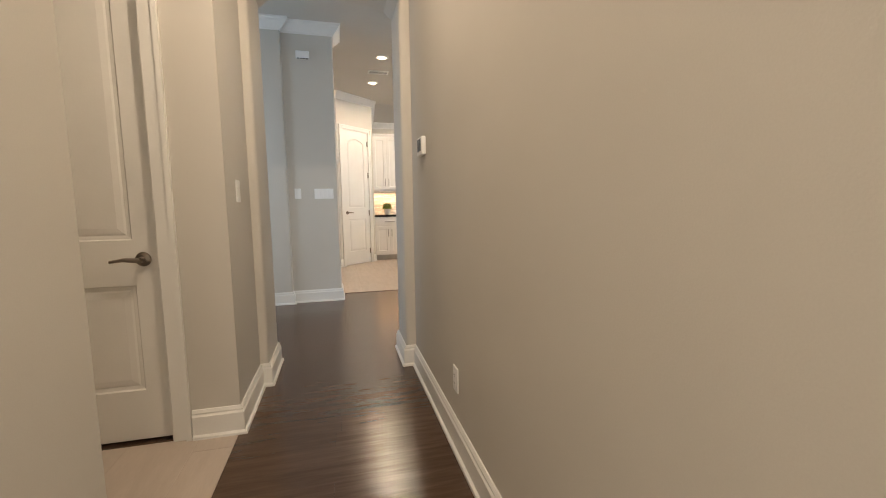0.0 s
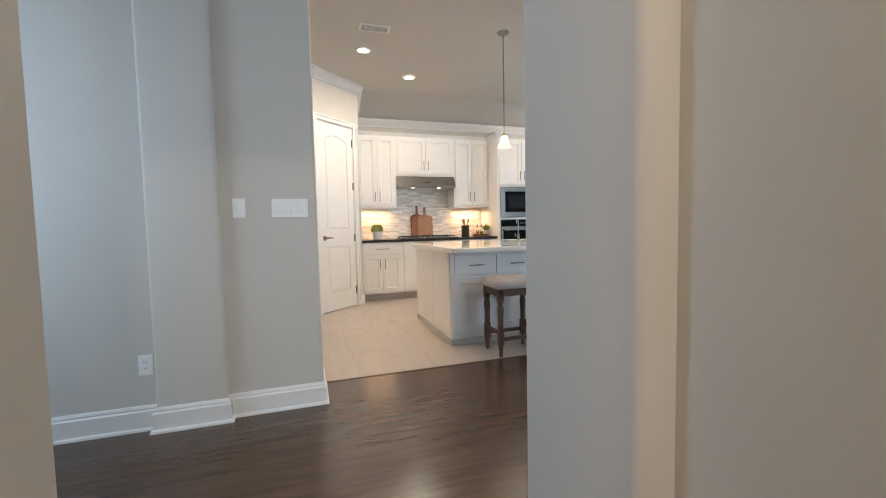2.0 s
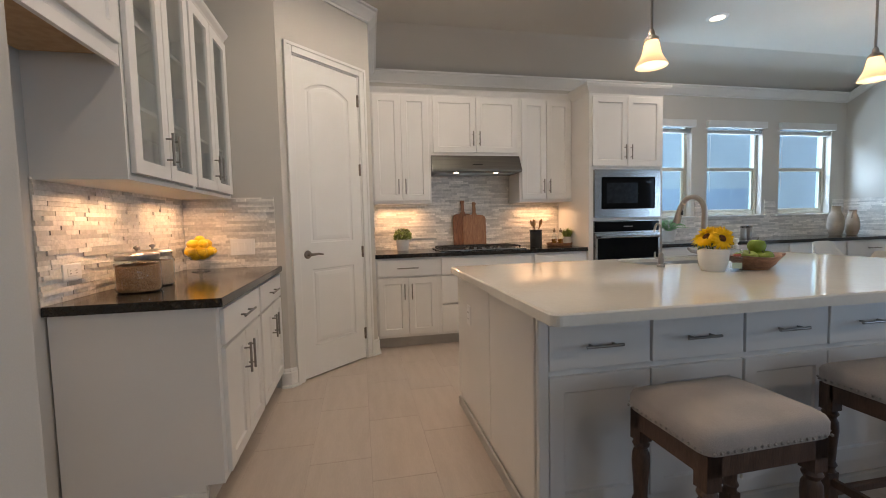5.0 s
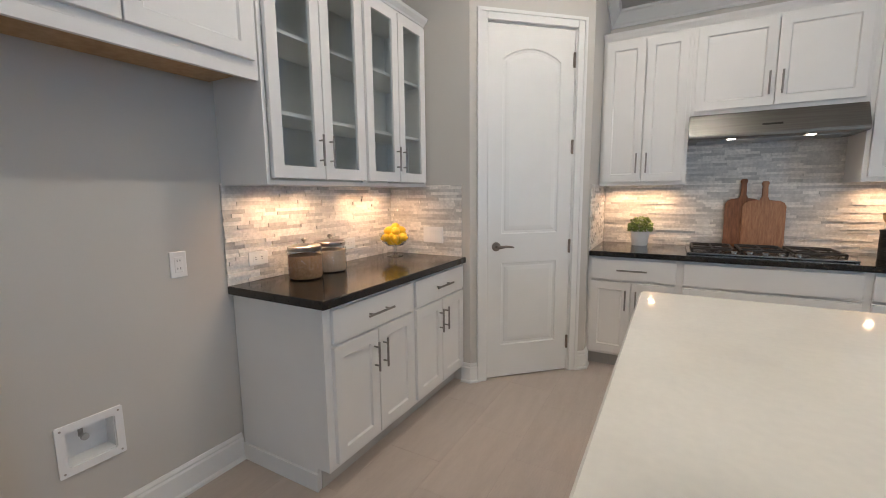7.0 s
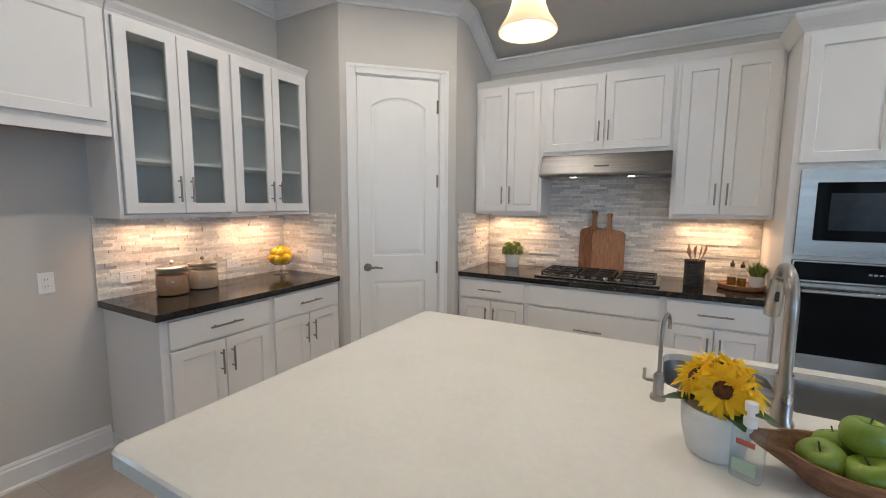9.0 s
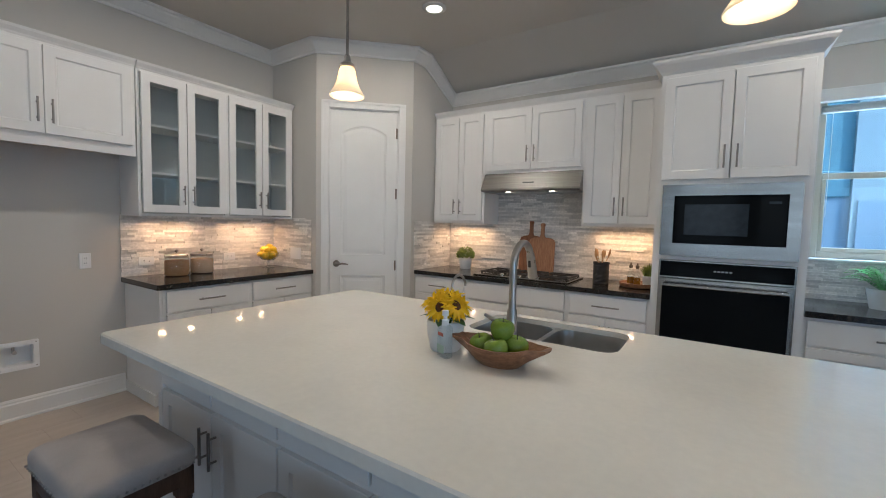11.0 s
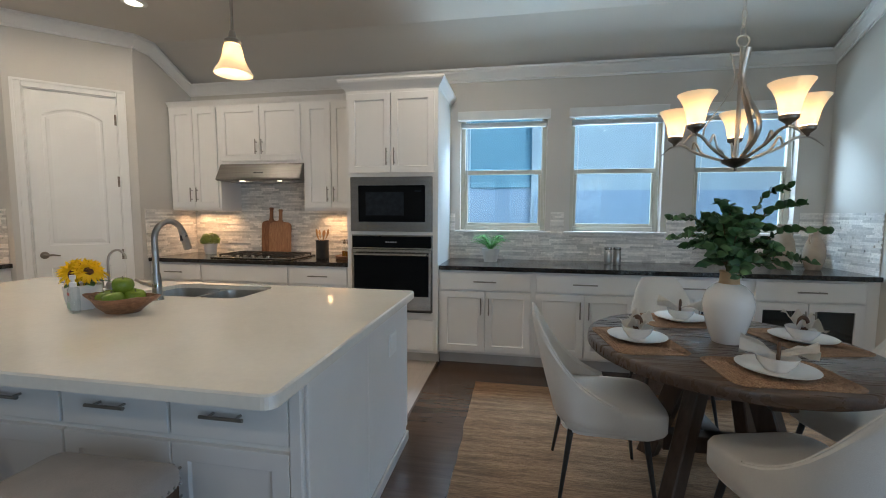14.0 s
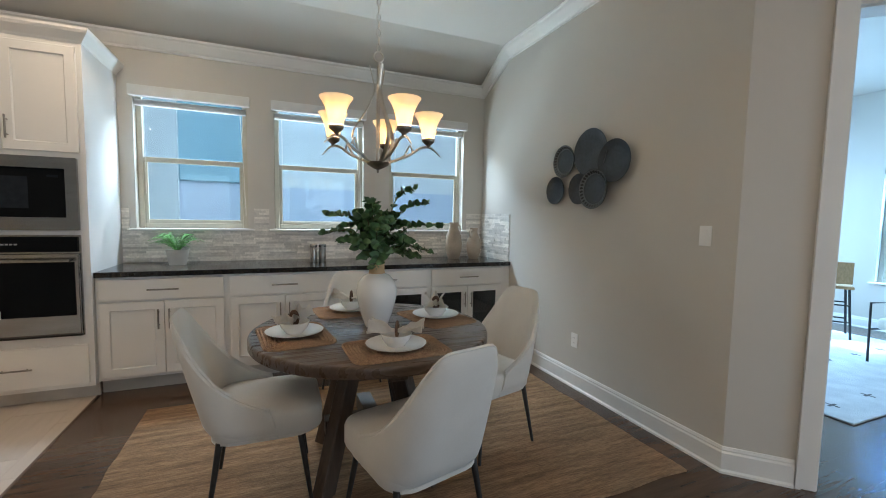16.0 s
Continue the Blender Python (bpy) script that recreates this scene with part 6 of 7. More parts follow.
def pot_plant(m, name, label, r0, r1, h, leaf_mat, n, spread, tall, mat=None, size=0.014, grass=False):
    o = thing(name, label, "plant", m)
    part("pot", lathe([(0, 0), (r0, 0), (r0 + 0.003, 0.004), (r1, h), (r1 - 0.005, h), (r1 - 0.008, h - 0.012), (0, h - 0.014)], 28), mat or CERAMIC_MATT, o, "white pot", True)
    bm = bmesh.new()
    rr = random.Random(n)
    for k in range(n):
        a, u = rr.uniform(0, 6.28), math.sqrt(rr.random())
        if grass:
            b = Vector((u * r1 * 0.7 * math.cos(a), u * r1 * 0.7 * math.sin(a), h - 0.014))
            tip = Vector((u * spread * math.cos(a), u * spread * math.sin(a), h + tall * rr.uniform(0.6, 1) * (1 - 0.35 * u)))
            s = Vector((-math.sin(a), math.cos(a), 0)) * 0.0022
            v = [bm.verts.new(p) for p in (b - s, b + s, (b + tip) / 2 + s + Vector((0, 0, tall * 0.12)), (b + tip) / 2 - s + Vector((0, 0, tall * 0.12)), tip)]
            bm.faces.new((v[0], v[1], v[2], v[3]))
            bm.faces.new((v[3], v[2], v[4]))
        else:
            f = rr.random()
            c = Vector((u * spread * math.cos(a), u * spread * math.sin(a), h + tall * f * math.sqrt(max(0.05, 1 - u * u * 0.8))))
            d = Vector((math.cos(a) + rr.uniform(-0.8, 0.8), math.sin(a) + rr.uniform(-0.8, 0.8), rr.uniform(-0.3, 1))).normalized()
            s = d.cross(Vector((rr.uniform(-1, 1), rr.uniform(-1, 1), 0.6))).normalized() * size * 0.4
            v = [bm.verts.new(p) for p in (c, c + d * size * 0.5 + s, c + d * size, c + d * size * 0.5 - s)]
            bm.faces.new(v)
    if not grass:
        for k in range(12):
            a = 6.28 * k / 12
            tube([(0, 0, h - 0.014), (spread * 0.6 * math.cos(a), spread * 0.6 * math.sin(a), h + tall * 0.6)], 0.0012, 4, bm)
    tagged(part("foliage", bm, leaf_mat, o, "small green leaves"), kind="stuff")
    return o


pot_plant(pose(1.405, 7.585, CT), "potted_plant", "small bushy plant in a white pot on the black countertop", 0.056, 0.070, 0.115, LEAF_BOX, 700, 0.085, 0.12, size=0.022)
pot_plant(pose(3.215, 7.42, CT + 0.024), "potted_grass", "tufted green grass plant in a small white pot on the tray", 0.040, 0.048, 0.075, LEAF_BOX, 420, 0.085, 0.12, grass=True)


def cutting_board(m, w, h, neck, label, mat):
    o = thing("cutting_board", label, "cutting board", m)
    lp = [(w / 2 - 0.015, 0), (w / 2, 0.015), (w / 2, h - 0.04), (w / 2 - 0.012, h - 0.014), (w / 2 - 0.04, h), (0.030, h + 0.006), (0.019, h + 0.030), (0.017, h + neck - 0.035), (0.024, h + neck - 0.016), (0.016, h + neck), (-0.016, h + neck), (-0.024, h + neck - 0.016), (-0.017, h + neck - 0.035), (-0.019, h + 0.030), (-0.030, h + 0.006), (-w / 2 + 0.04, h), (-w / 2 + 0.012, h - 0.014), (-w / 2, h - 0.04), (-w / 2, 0.015), (-w / 2 + 0.015, 0)]
    bm = slab(lp, [], 0, 0.018, bevel=0.003)
    bmesh.ops.transform(bm, matrix=pose(0, 0, 0, 90), verts=list(bm.verts))
    part("board", bm, mat, o)


cutting_board(pose(2.095, 7.684, CT + 0.001, -4, 0, 0), 0.225, 0.375, 0.150, "dark acacia cutting board leaning on the backsplash", ACACIA)
cutting_board(pose(2.222, 7.660, CT + 0.001, -4, 0, 0), 0.260, 0.360, 0.145, "broad acacia cutting board with a handle leaning on the backsplash", ACACIA_PALE)

cr = thing("utensil_crock", "black ribbed crock holding bamboo utensils", "utensil holder", pose(2.845, 7.42, CT))
prof = [(0, 0), (0.062, 0)]
for k in range(14):
    prof += [(0.066, 0.006 + k * 0.0115), (0.063, 0.012 + k * 0.0115)]
prof += [(0.066, 0.172), (0.069, 0.185), (0.064, 0.185), (0.060, 0.17), (0, 0.165)]
part("crock", lathe(prof, 28), BLACK_METAL, cr, "black ribbed crock", True)
ru = random.Random(3)
for k in range(9):
    a, l = ru.uniform(0, 6.28), ru.uniform(0.24, 0.275)
    c, s = math.cos(a), math.sin(a)
    bm = tube([(0.02 * c, 0.02 * s, 0.168), (0.05 * c, 0.035 * s, l * 0.85), (0.062 * c, 0.042 * s, l), (0.068 * c, 0.045 * s, l + 0.03)], [0.005, 0.006, 0.025, 0.014], 8, flat=0.3)
    part("utensil", bm, BAMBOO, cr, "bamboo spoon", True)

ty = thing("wooden_tray", "round wooden tray on the black countertop", "tray", pose(3.13, 7.44, CT))
part("tray", lathe([(0, 0), (0.125, 0), (0.135, 0.006), (0.140, 0.034), (0.135, 0.036), (0.128, 0.024), (0, 0.022)], 40), BOWL_WOOD, ty, smooth=True)
for dx, dy in ((-0.055, 0.01), (0.0, -0.03)):
    b = thing("oil_bottle", "small glass bottle of amber oil with dark stopper", "bottle", pose(3.13 + dx, 7.44 + dy, CT + 0.0235), "oil bottles")
    part("glass", lathe([(0, 0), (0.026, 0), (0.028, 0.006), (0.028, 0.075), (0.020, 0.098), (0.011, 0.110), (0.011, 0.130)], 20), GLASS, b, "clear glass", True)
    part("oil", lathe([(0, 0.002), (0.0255, 0.002), (0.026, 0.055), (0, 0.055)], 20), AMBER, b, "amber oil", True)
    part("stopper", lathe([(0.012, 0.128), (0.014, 0.135), (0.015, 0.150), (0.006, 0.160), (0.007, 0.172), (0, 0.174)], 16), BRONZE, b, "dark stopper", True)


def jar(m, fill, label):
    o = thing("glass_jar", label, "jar", m, "glass jars")
    part("glass", lathe([(0, 0), (0.082, 0), (0.088, 0.008), (0.090, 0.02), (0.090, 0.135), (0.084, 0.148), (0.078, 0.152)], 36), GLASS, o, "clear glass", True)
    part("contents", lathe([(0, 0.006), (0.080, 0.006), (0.0855, 0.016), (0.0855, 0.125), (0.06, 0.130), (0, 0.128)], 32), fill, o, "dry goods", True)
    lid = part("lid", lathe([(0.086, 0.152), (0.088, 0.156), (0.088, 0.172), (0.082, 0.178), (0.02, 0.186), (0, 0.187)], 36), NICKEL, o, "nickel lid", True)
    part("knob", lathe([(0.005, 0.186), (0.006, 0.194), (0.013, 0.200), (0.014, 0.207), (0.006, 0.214), (0, 0.215)], 16), NICKEL, lid, smooth=True)


jar(pose(-0.055, 5.36, CT), PEBBLES, "glass jar of toasted oats with nickel lid on the countertop")
jar(pose(-0.085, 5.575, CT), PALE_OATS, "glass jar of pale grain with nickel lid on the countertop")

bl = thing("fruit_stand", "footed clear glass bowl filled with lemons", "fruit bowl", pose(-0.09, 6.22, CT))
part("foot", lathe([(0, 0), (0.055, 0), (0.056, 0.004), (0.014, 0.016), (0.010, 0.03), (0.012, 0.068), (0, 0.070)], 28), PRESSED_GLASS, bl, "glass foot", True)
part("glass_bowl", lathe([(0.012, 0.068), (0.060, 0.078), (0.092, 0.105), (0.104, 0.150), (0.101, 0.150), (0.089, 0.108), (0.058, 0.082), (0, 0.074)], 32), PRESSED_GLASS, bl, "clear glass bowl", True)
lem = bmesh.new()
lathe([(0, -0.040), (0.006, -0.037), (0.018, -0.028), (0.028, 0), (0.018, 0.028), (0.006, 0.037), (0, 0.041)], 14, lem)
lemon_me = mesh_of("lemon", lem, LEMON, True)
rq = random.Random(4)
spots = [(0.03 * math.cos(a), 0.03 * math.sin(a), 0.115) for a in (0.3, 2.3, 4.4)] + [(0.060 * math.cos(a), 0.060 * math.sin(a), 0.135) for a in (0, 1.05, 2.1, 3.15, 4.2, 5.25)] + [(0.045 * math.cos(a), 0.045 * math.sin(a), 0.180) for a in (0.5, 1.8, 3.1, 4.3, 5.5)] + [(0.0, 0.01, 0.205)]
for p in spots:
    o = tagged(new("lemon", lemon_me), "ripe yellow lemon in the footed glass bowl", "lemon", "lemons")
    o.matrix_basis = Matrix.LocRotScale(Vector((-0.09, 6.22, CT)) + Vector(p), Euler((rq.uniform(0, 3), rq.uniform(0, 3), rq.uniform(0, 3))), (1.18,) * 3)

# things on the island
IT = 0.9142
sp = thing("sunflower_pot", "matt white pot with a bunch of sunflowers on the island", "flowers", pose(2.796, 5.062, IT))
part("pot", lathe([(0, 0), (0.052, 0), (0.058, 0.006), (0.070, 0.06), (0.074, 0.115), (0.070, 0.118), (0.064, 0.100), (0, 0.095)], 32), CERAMIC_MATT, sp, "white pot", True)
petal = leaf_mesh("petal", 0.047, 0.015, PETAL, 0.2)
big_leaf = leaf_mesh("leaf", 0.085, 0.045, LEAF, 0.15)
heads = [(0.004, 0.012, 0.205, 8, 40), (0.004, -0.046, 0.172, 66, -97), (0.050, -0.012, 0.178, 56, -10), (-0.046, -0.004, 0.182, 50, 178), (0.028, 0.046, 0.178, 50, 60), (-0.026, 0.046, 0.178, 50, 120)]
rp = random.Random(8)
for hx, hy, hz, tilt, az in heads:
    mh = Matrix.Translation((hx, hy, hz)) @ pose(0, 0, 0, 0, 0, az) @ pose(0, 0, 0, 0, tilt, 0)
    fl = part("flower_head", lathe([(0, 0.012), (0.012, 0.011), (0.021, 0.005), (0.023, -0.002), (0.012, -0.010), (0, -0.012)], 18), SEEDS, sp, "dark seed heart", True, at=mh)
    for k in range(48):
        o = new("petal", petal)
        o.parent = fl
        lay = k % 3
        o.matrix_basis = pose(0, 0, 0, 0, 0, 7.5 * k + rp.uniform(-4, 4)) @ pose(0.017, 0, 0.004 - 0.003 * lay, rp.uniform(-18, 18), -26 + 18 * lay + rp.uniform(-9, 9), 0)
    part("stem", tube([(hx, hy, hz - 0.010), (hx * 0.5, hy * 0.5, hz - 0.06), (hx * 0.3, hy * 0.3, 0.094)], 0.003, 6), LEAF, sp, smooth=True)
for az in (-170, -20, 40, 100, -70):
    o = new("leaf", big_leaf)
    o.parent = sp
    o.matrix_basis = pose(0.03 * math.cos(radians(az)), 0.03 * math.sin(radians(az)), 0.125, 0, -8, az)

so = thing("soap_bottle", "clear soap bottle with white pump and pale green label", "bottle", pose(2.848, 4.978, IT, 0, 0, -25))
part("bottle", rounded(boxes((-0.030, -0.018, 0, 0.030, 0.018, 0.120)), 0.010, 3), GLASS, so, "clear plastic bottle", True)
part("label", boxes((-0.022, -0.0196, 0.02, 0.022, -0.0186, 0.05)), GREEN, so, "pale green label")
part("label", boxes((-0.017, -0.0196, 0.082, 0.017, -0.0186, 0.094)), RED, so, "red label bar")
part("pump", lathe([(0.013, 0.120), (0.013, 0.138), (0.007, 0.142), (0.007, 0.152), (0.012, 0.154), (0.012, 0.172), (0, 0.174)], 16), PLASTIC, so, "white pump", True)

fb = thing("fruit_bowl", "carved wooden dough bowl with two handles on the island", "fruit bowl", pose(3.036, 5.040, IT, 0, 0, 2) @ Matrix.Diagonal((0.92, 0.95, 0.97, 1)))
bm = bmesh.new()
rings = []
N = 40
for r, z in ((0.0, 0.0), (0.55, 0.0), (0.80, 0.030), (0.98, 0.070), (1.0, 0.078), (0.94, 0.078), (0.76, 0.040), (0.5, 0.016), (0.0, 0.014)):
    if r == 0:
        rings.append([bm.verts.new((0, 0, z))])
        continue
    ring = []
    for k in range(N):
        t = 2 * math.pi * k / N
        ear = 0.050 * min(1, max(0, abs(math.cos(t)) - 0.90) / 0.04) if r > 0.9 else 0
        ring.append(bm.verts.new(((0.150 * r + ear) * math.cos(t), 0.105 * r * math.sin(t), z + 0.006 * math.cos(2 * t) * (z > 0.05))))
    rings.append(ring)
for a, b in zip(rings, rings[1:]):
    for i in range(N):
        j = (i + 1) % N
        if len(a) == 1:
            bm.faces.new((a[0], b[j], b[i]))
        elif len(b) == 1:
            bm.faces.new((a[i], a[j], b[0]))
        else:
            bm.faces.new((a[i], a[j], b[j], b[i]))
bmesh.ops.recalc_face_normals(bm, faces=list(bm.faces))
part("bowl", bm, BOWL_WOOD, fb, smooth=True)
am = lathe([(0, 0.055), (0.004, 0.0565), (0.009, 0.061), (0.015, 0.0645), (0.022, 0.0645), (0.029, 0.061), (0.0345, 0.054), (0.0375, 0.045), (0.038, 0.035), (0.0362, 0.025), (0.032, 0.015), (0.026, 0.007), (0.019, 0.002), (0.012, 0.000), (0, 0.004)], 28)
for v in am.verts:
    t = math.atan2(v.co.y, v.co.x)
    k = 1 + 0.022 * math.cos(5 * t) * (1 - abs(v.co.z - 0.032) / 0.04) + 0.02 * math.cos(t)
    v.co.x, v.co.y = v.co.x * k, v.co.y * k
apple_me = mesh_of("apple", am, APPLE, True)
stalk_me = mesh_of("stalk", tube([(0, 0, 0.054), (0.002, 0, 0.064), (0.005, 0, 0.074)], 0.0016, 5), STEM)
for dx, dy, dz in ((-0.055, -0.01, 0.030), (0.02, -0.048, 0.030), (0.055, 0.015, 0.032), (-0.005, 0.048, 0.030), (0.005, -0.002, 0.088)):
    a = tagged(new("apple", apple_me), "green apple in the carved wooden bowl", "apple", "apples")
    a.matrix_basis = pose(3.036, 5.040, IT, 0, 0, 2) @ pose(dx * 0.94, dy * 0.96, dz * 1.0 - 0.002, rp.uniform(-20, 20), rp.uniform(-20, 20), rp.uniform(0, 360)) @ Matrix.Diagonal((1.12, 1.12, 1.08, 1))
    s = new("stalk", stalk_me)
    s.parent = a

# things on the counter under the windows
fe = thing("fern", "small bright green fern in a pale pot on the countertop", "plant", pose(4.57, 7.50, CT) @ Matrix.Diagonal((1.25, 1.25, 1.2, 1)))
part("pot", lathe([(0, 0), (0.050, 0), (0.068, 0.100), (0.070, 0.108), (0.064, 0.108), (0.060, 0.092), (0, 0.090)], 24), CERAMIC_MATT, fe, "pale pot", True)
rf = random.Random(6)
for k in range(34):
    a = 2 * math.pi * k / 17 + rf.uniform(-0.2, 0.2)
    ln, up = rf.uniform(0.10, 0.17), rf.uniform(0.05, 0.13)
    bm = bmesh.new()
    c, s = math.cos(a), math.sin(a)
    for i in range(14):
        t = (i + 1) / 14
        p = Vector((c * ln * t, s * ln * t, 0.095 + up * math.sin(t * 2.3)))
        w = 0.030 * math.sin(math.pi * (0.12 + 0.85 * t))
        for sg in (-1, 1):
            q = Vector((-s * sg, c * sg, -0.25)) * w
            f = Vector((c, s, 0)) * 0.006
            v = [bm.verts.new(x) for x in (p, p + q * 0.5 + f, p + q, p + q * 0.5 - f)]
            bm.faces.new(v)
    part("frond", tube([(0, 0, 0.088), (c * ln * 0.5, s * ln * 0.5, 0.095 + up * 0.91), (c * ln, s * ln, 0.095 + up * 0.745)], 0.001, 4, bm), LEAF_FERN, fe)
for dx in (5.665, 5.745):
    c = thing("canister", "small grey metal canister on the black countertop", "canister", pose(dx, 7.52, CT), "canisters")
    part("body", lathe([(0, 0), (0.033, 0), (0.034, 0.004), (0.034, 0.135), (0.031, 0.140), (0, 0.141)], 24), NICKEL, c, smooth=True)
    part("lid", lathe([(0.0345, 0.136), (0.035, 0.138), (0.035, 0.156), (0.031, 0.160), (0, 0.160)], 24), STEEL, c, smooth=True)


def jug(m, s, label):
    o = thing("stoneware_jug", label, "vase", m, "stoneware vases")
    part("body", lathe([(0, 0), (0.055 * s, 0), (0.065 * s, 0.01 * s), (0.088 * s, 0.09 * s), (0.092 * s, 0.17 * s), (0.080 * s, 0.25 * s), (0.056 * s, 0.31 * s), (0.046 * s, 0.345 * s), (0.050 * s, 0.385 * s), (0.054 * s, 0.395 * s), (0.046 * s, 0.392 * s), (0.040 * s, 0.35 * s)], 28), CLAY, o, "ribbed sandy clay", True)
    part("ear", tube(smooth_path([(0.048 * s, 0, 0.365 * s), (0.085 * s, 0, 0.36 * s), (0.095 * s, 0, 0.31 * s), (0.074 * s, 0, 0.27 * s)], 4), 0.009 * s, 8), CLAY, o, "clay handle", True)


jug(pose(7.11, 7.52, CT, 0, 0, 20), 0.98, "tall sandy stoneware jug with a handle on the black countertop")
jug(pose(7.33, 7.48, CT, 0, 0, -150), 0.84, "smaller sandy stoneware jug on the black countertop")

# ---- living room ----
SO = (3.17, 1.92)
sf = thing("sofa", "slate blue upholstered sofa on short dark wooden legs", "sofa", pose(SO[0], SO[1], 0))
SL, SD = 2.1, 0.95
part("base", rbox(0.02, 0.02, 0.14, SL - 0.02, SD - 0.02, 0.40, 0.04, 3), SOFA, sf, "upholstered base", True)
for x0 in (0.0, SL - 0.20):
    bm = rbox(x0, 0.0, 0.16, x0 + 0.20, SD - 0.10, 0.60, 0.06, 4)
    part("armrest", bm, SOFA, sf, "padded armrest", True)
bm = bmesh.new()
ring = [(SD - 0.25, 0.40), (SD - 0.20, 0.58), (SD - 0.17, 0.67), (SD - 0.12, 0.735), (SD - 0.05, 0.735), (SD, 0.69), (SD + 0.01, 0.63), (SD - 0.03, 0.55), (SD - 0.02, 0.16), (SD - 0.22, 0.16)]
ring = [(p.y, p.z) for p in smooth_path([(0, y, z) for y, z in ring[:8]], 4)] + ring[8:]
va = [bm.verts.new((0.0, y, z)) for y, z in ring]
vb = [bm.verts.new((SL, y, z)) for y, z in ring]
for i in range(len(ring)):
    j = (i + 1) % len(ring)
    bm.faces.new((va[i], va[j], vb[j], vb[i]))
bm.faces.new(va)
bm.faces.new(list(reversed(vb)))
bmesh.ops.recalc_face_normals(bm, faces=list(bm.faces))
bmesh.ops.bevel(bm, geom=[e for e in bm.edges if abs(e.verts[0].co.x - e.verts[1].co.x) < 0.01], offset=0.02, segments=4, affect="EDGES")
part("backrest", bm, SOFA, sf, "rolled upholstered back", True)
for k in range(2):
    part("seat_cushion", cushion(0.21 + 0.845 * k, 0.01, 0.21 + 0.84 * (k + 1), SD - 0.24, 0.40, 0.50, 0.02, 0.05), SOFA, sf, "seat cushion", True)
for x in (0.10, SL - 0.10):
    for y in (0.10, SD - 0.12):
        part("leg", tube([(x, y, 0.15), (x + (0.02 if x > 1 else -0.02), y, 0)], [0.026, 0.016], 12), CHERRY, sf, "tapered dark wooden leg", True)


def throw_pillow(m, label):
    o = thing("throw_pillow", label, "pillow", m, "throw pillows")
    bm = bmesh.new()
    rows = []
    n = 12
    for sgn in (-1, 1):
        g = []
        for i in range(n + 1):
            row = []
            for j in range(n + 1):
                u, w = -1 + 2 * i / n, -1 + 2 * j / n
                d = max(0, (1 - u ** 4) * (1 - w ** 4)) ** 0.5
                k = 1 - 0.06 * (1 - abs(u * w))
                row.append(bm.verts.new((0.22 * u * k, sgn * (0.008 + 0.07 * d), 0.22 * w * k)))
            g.append(row)
        rows.append(g)
    for s, g in enumerate(rows):
        for i in range(n):
            for j in range(n):
                q = (g[i][j], g[i + 1][j], g[i + 1][j + 1], g[i][j + 1])
                bm.faces.new(q if s == 0 else tuple(reversed(q)))
    A, B = rows
    for i in range(n):
        bm.faces.new((A[i + 1][0], A[i][0], B[i][0], B[i + 1][0]))
        bm.faces.new((A[i][n], A[i + 1][n], B[i + 1][n], B[i][n]))
        bm.faces.new((A[0][i], A[0][i + 1], B[0][i + 1], B[0][i]))
        bm.faces.new((A[n][i + 1], A[n][i], B[n][i], B[n][i + 1]))
    part("cover", bm, PILLOW, o, smooth=True)


throw_pillow(pose(3.52, 2.53, 0.735, -18, 0, 6), "black and white patterned throw pillow on the sofa")

st = thing("side_table", "round oak side table with a lower shelf and black metal legs", "side table", pose(2.90, 2.46, 0))
part("tabletop", lathe([(0, 0.560), (0.268, 0.560), (0.275, 0.555), (0.275, 0.540), (0.268, 0.535), (0, 0.535)], 48), OAK, st, "round oak top", True)
part("shelf", lathe([(0, 0.150), (0.243, 0.150), (0.250, 0.146), (0.250, 0.130), (0, 0.130)], 48), OAK, st, "round oak shelf", True)
for k in range(4):
    a = radians(90 * k + 62)
    part("leg", rbox(0.250 * math.cos(a) - 0.012, 0.250 * math.sin(a) - 0.012, 0, 0.250 * math.cos(a) + 0.012, 0.250 * math.sin(a) + 0.012, 0.534, 0.003, 1), BLACK_METAL, st, "square black metal leg")
pot_plant(pose(2.97, 2.44, 0.5605), "table_plant", "leafy green plant in a round white pot on the side table", 0.080, 0.094, 0.105, LEAF, 900, 0.135, 0.11, CERAMIC, 0.030)

# ---- games room ----
fo = thing("foosball_table", "cherry wood foosball table with a black top frame", "games table", pose(9.28, 3.72, 0, 0, 0, -3))
part("cabinet", rbox(0, 0, 0.56, 1.25, 0.66, 0.86, 0.008), CHERRY, fo, "cherry wood cabinet")
part("top_frame", boxes((0.0, 0.0, 0.8605, 1.25, 0.05, 0.885), (0, 0.61, 0.8605, 1.25, 0.66, 0.885), (0, 0.05, 0.8605, 0.05, 0.61, 0.885), (1.20, 0.05, 0.8605, 1.25, 0.61, 0.885)), BLACK_METAL, fo, "black top frame")
part("goal_slot", rbox(-0.004, 0.22, 0.64, -0.0005, 0.44, 0.72, 0.001, 1), BLACK_METAL, fo, "black ball return")
for x in (0.03, 1.11):
    for y in (0.03, 0.52):
        lg = part("leg", rbox(x, y, 0.05, x + 0.11, y + 0.11, 0.5595, 0.006, 1), CHERRY, fo, "square cherry leg")
        part("foot", lathe([(0, 0), (0.03, 0), (0.03, 0.02), (0.012, 0.03), (0.012, 0.0495)], 14, at=(x + 0.055, y + 0.055, 0)), BLACK_METAL, lg, "black levelling foot", True)
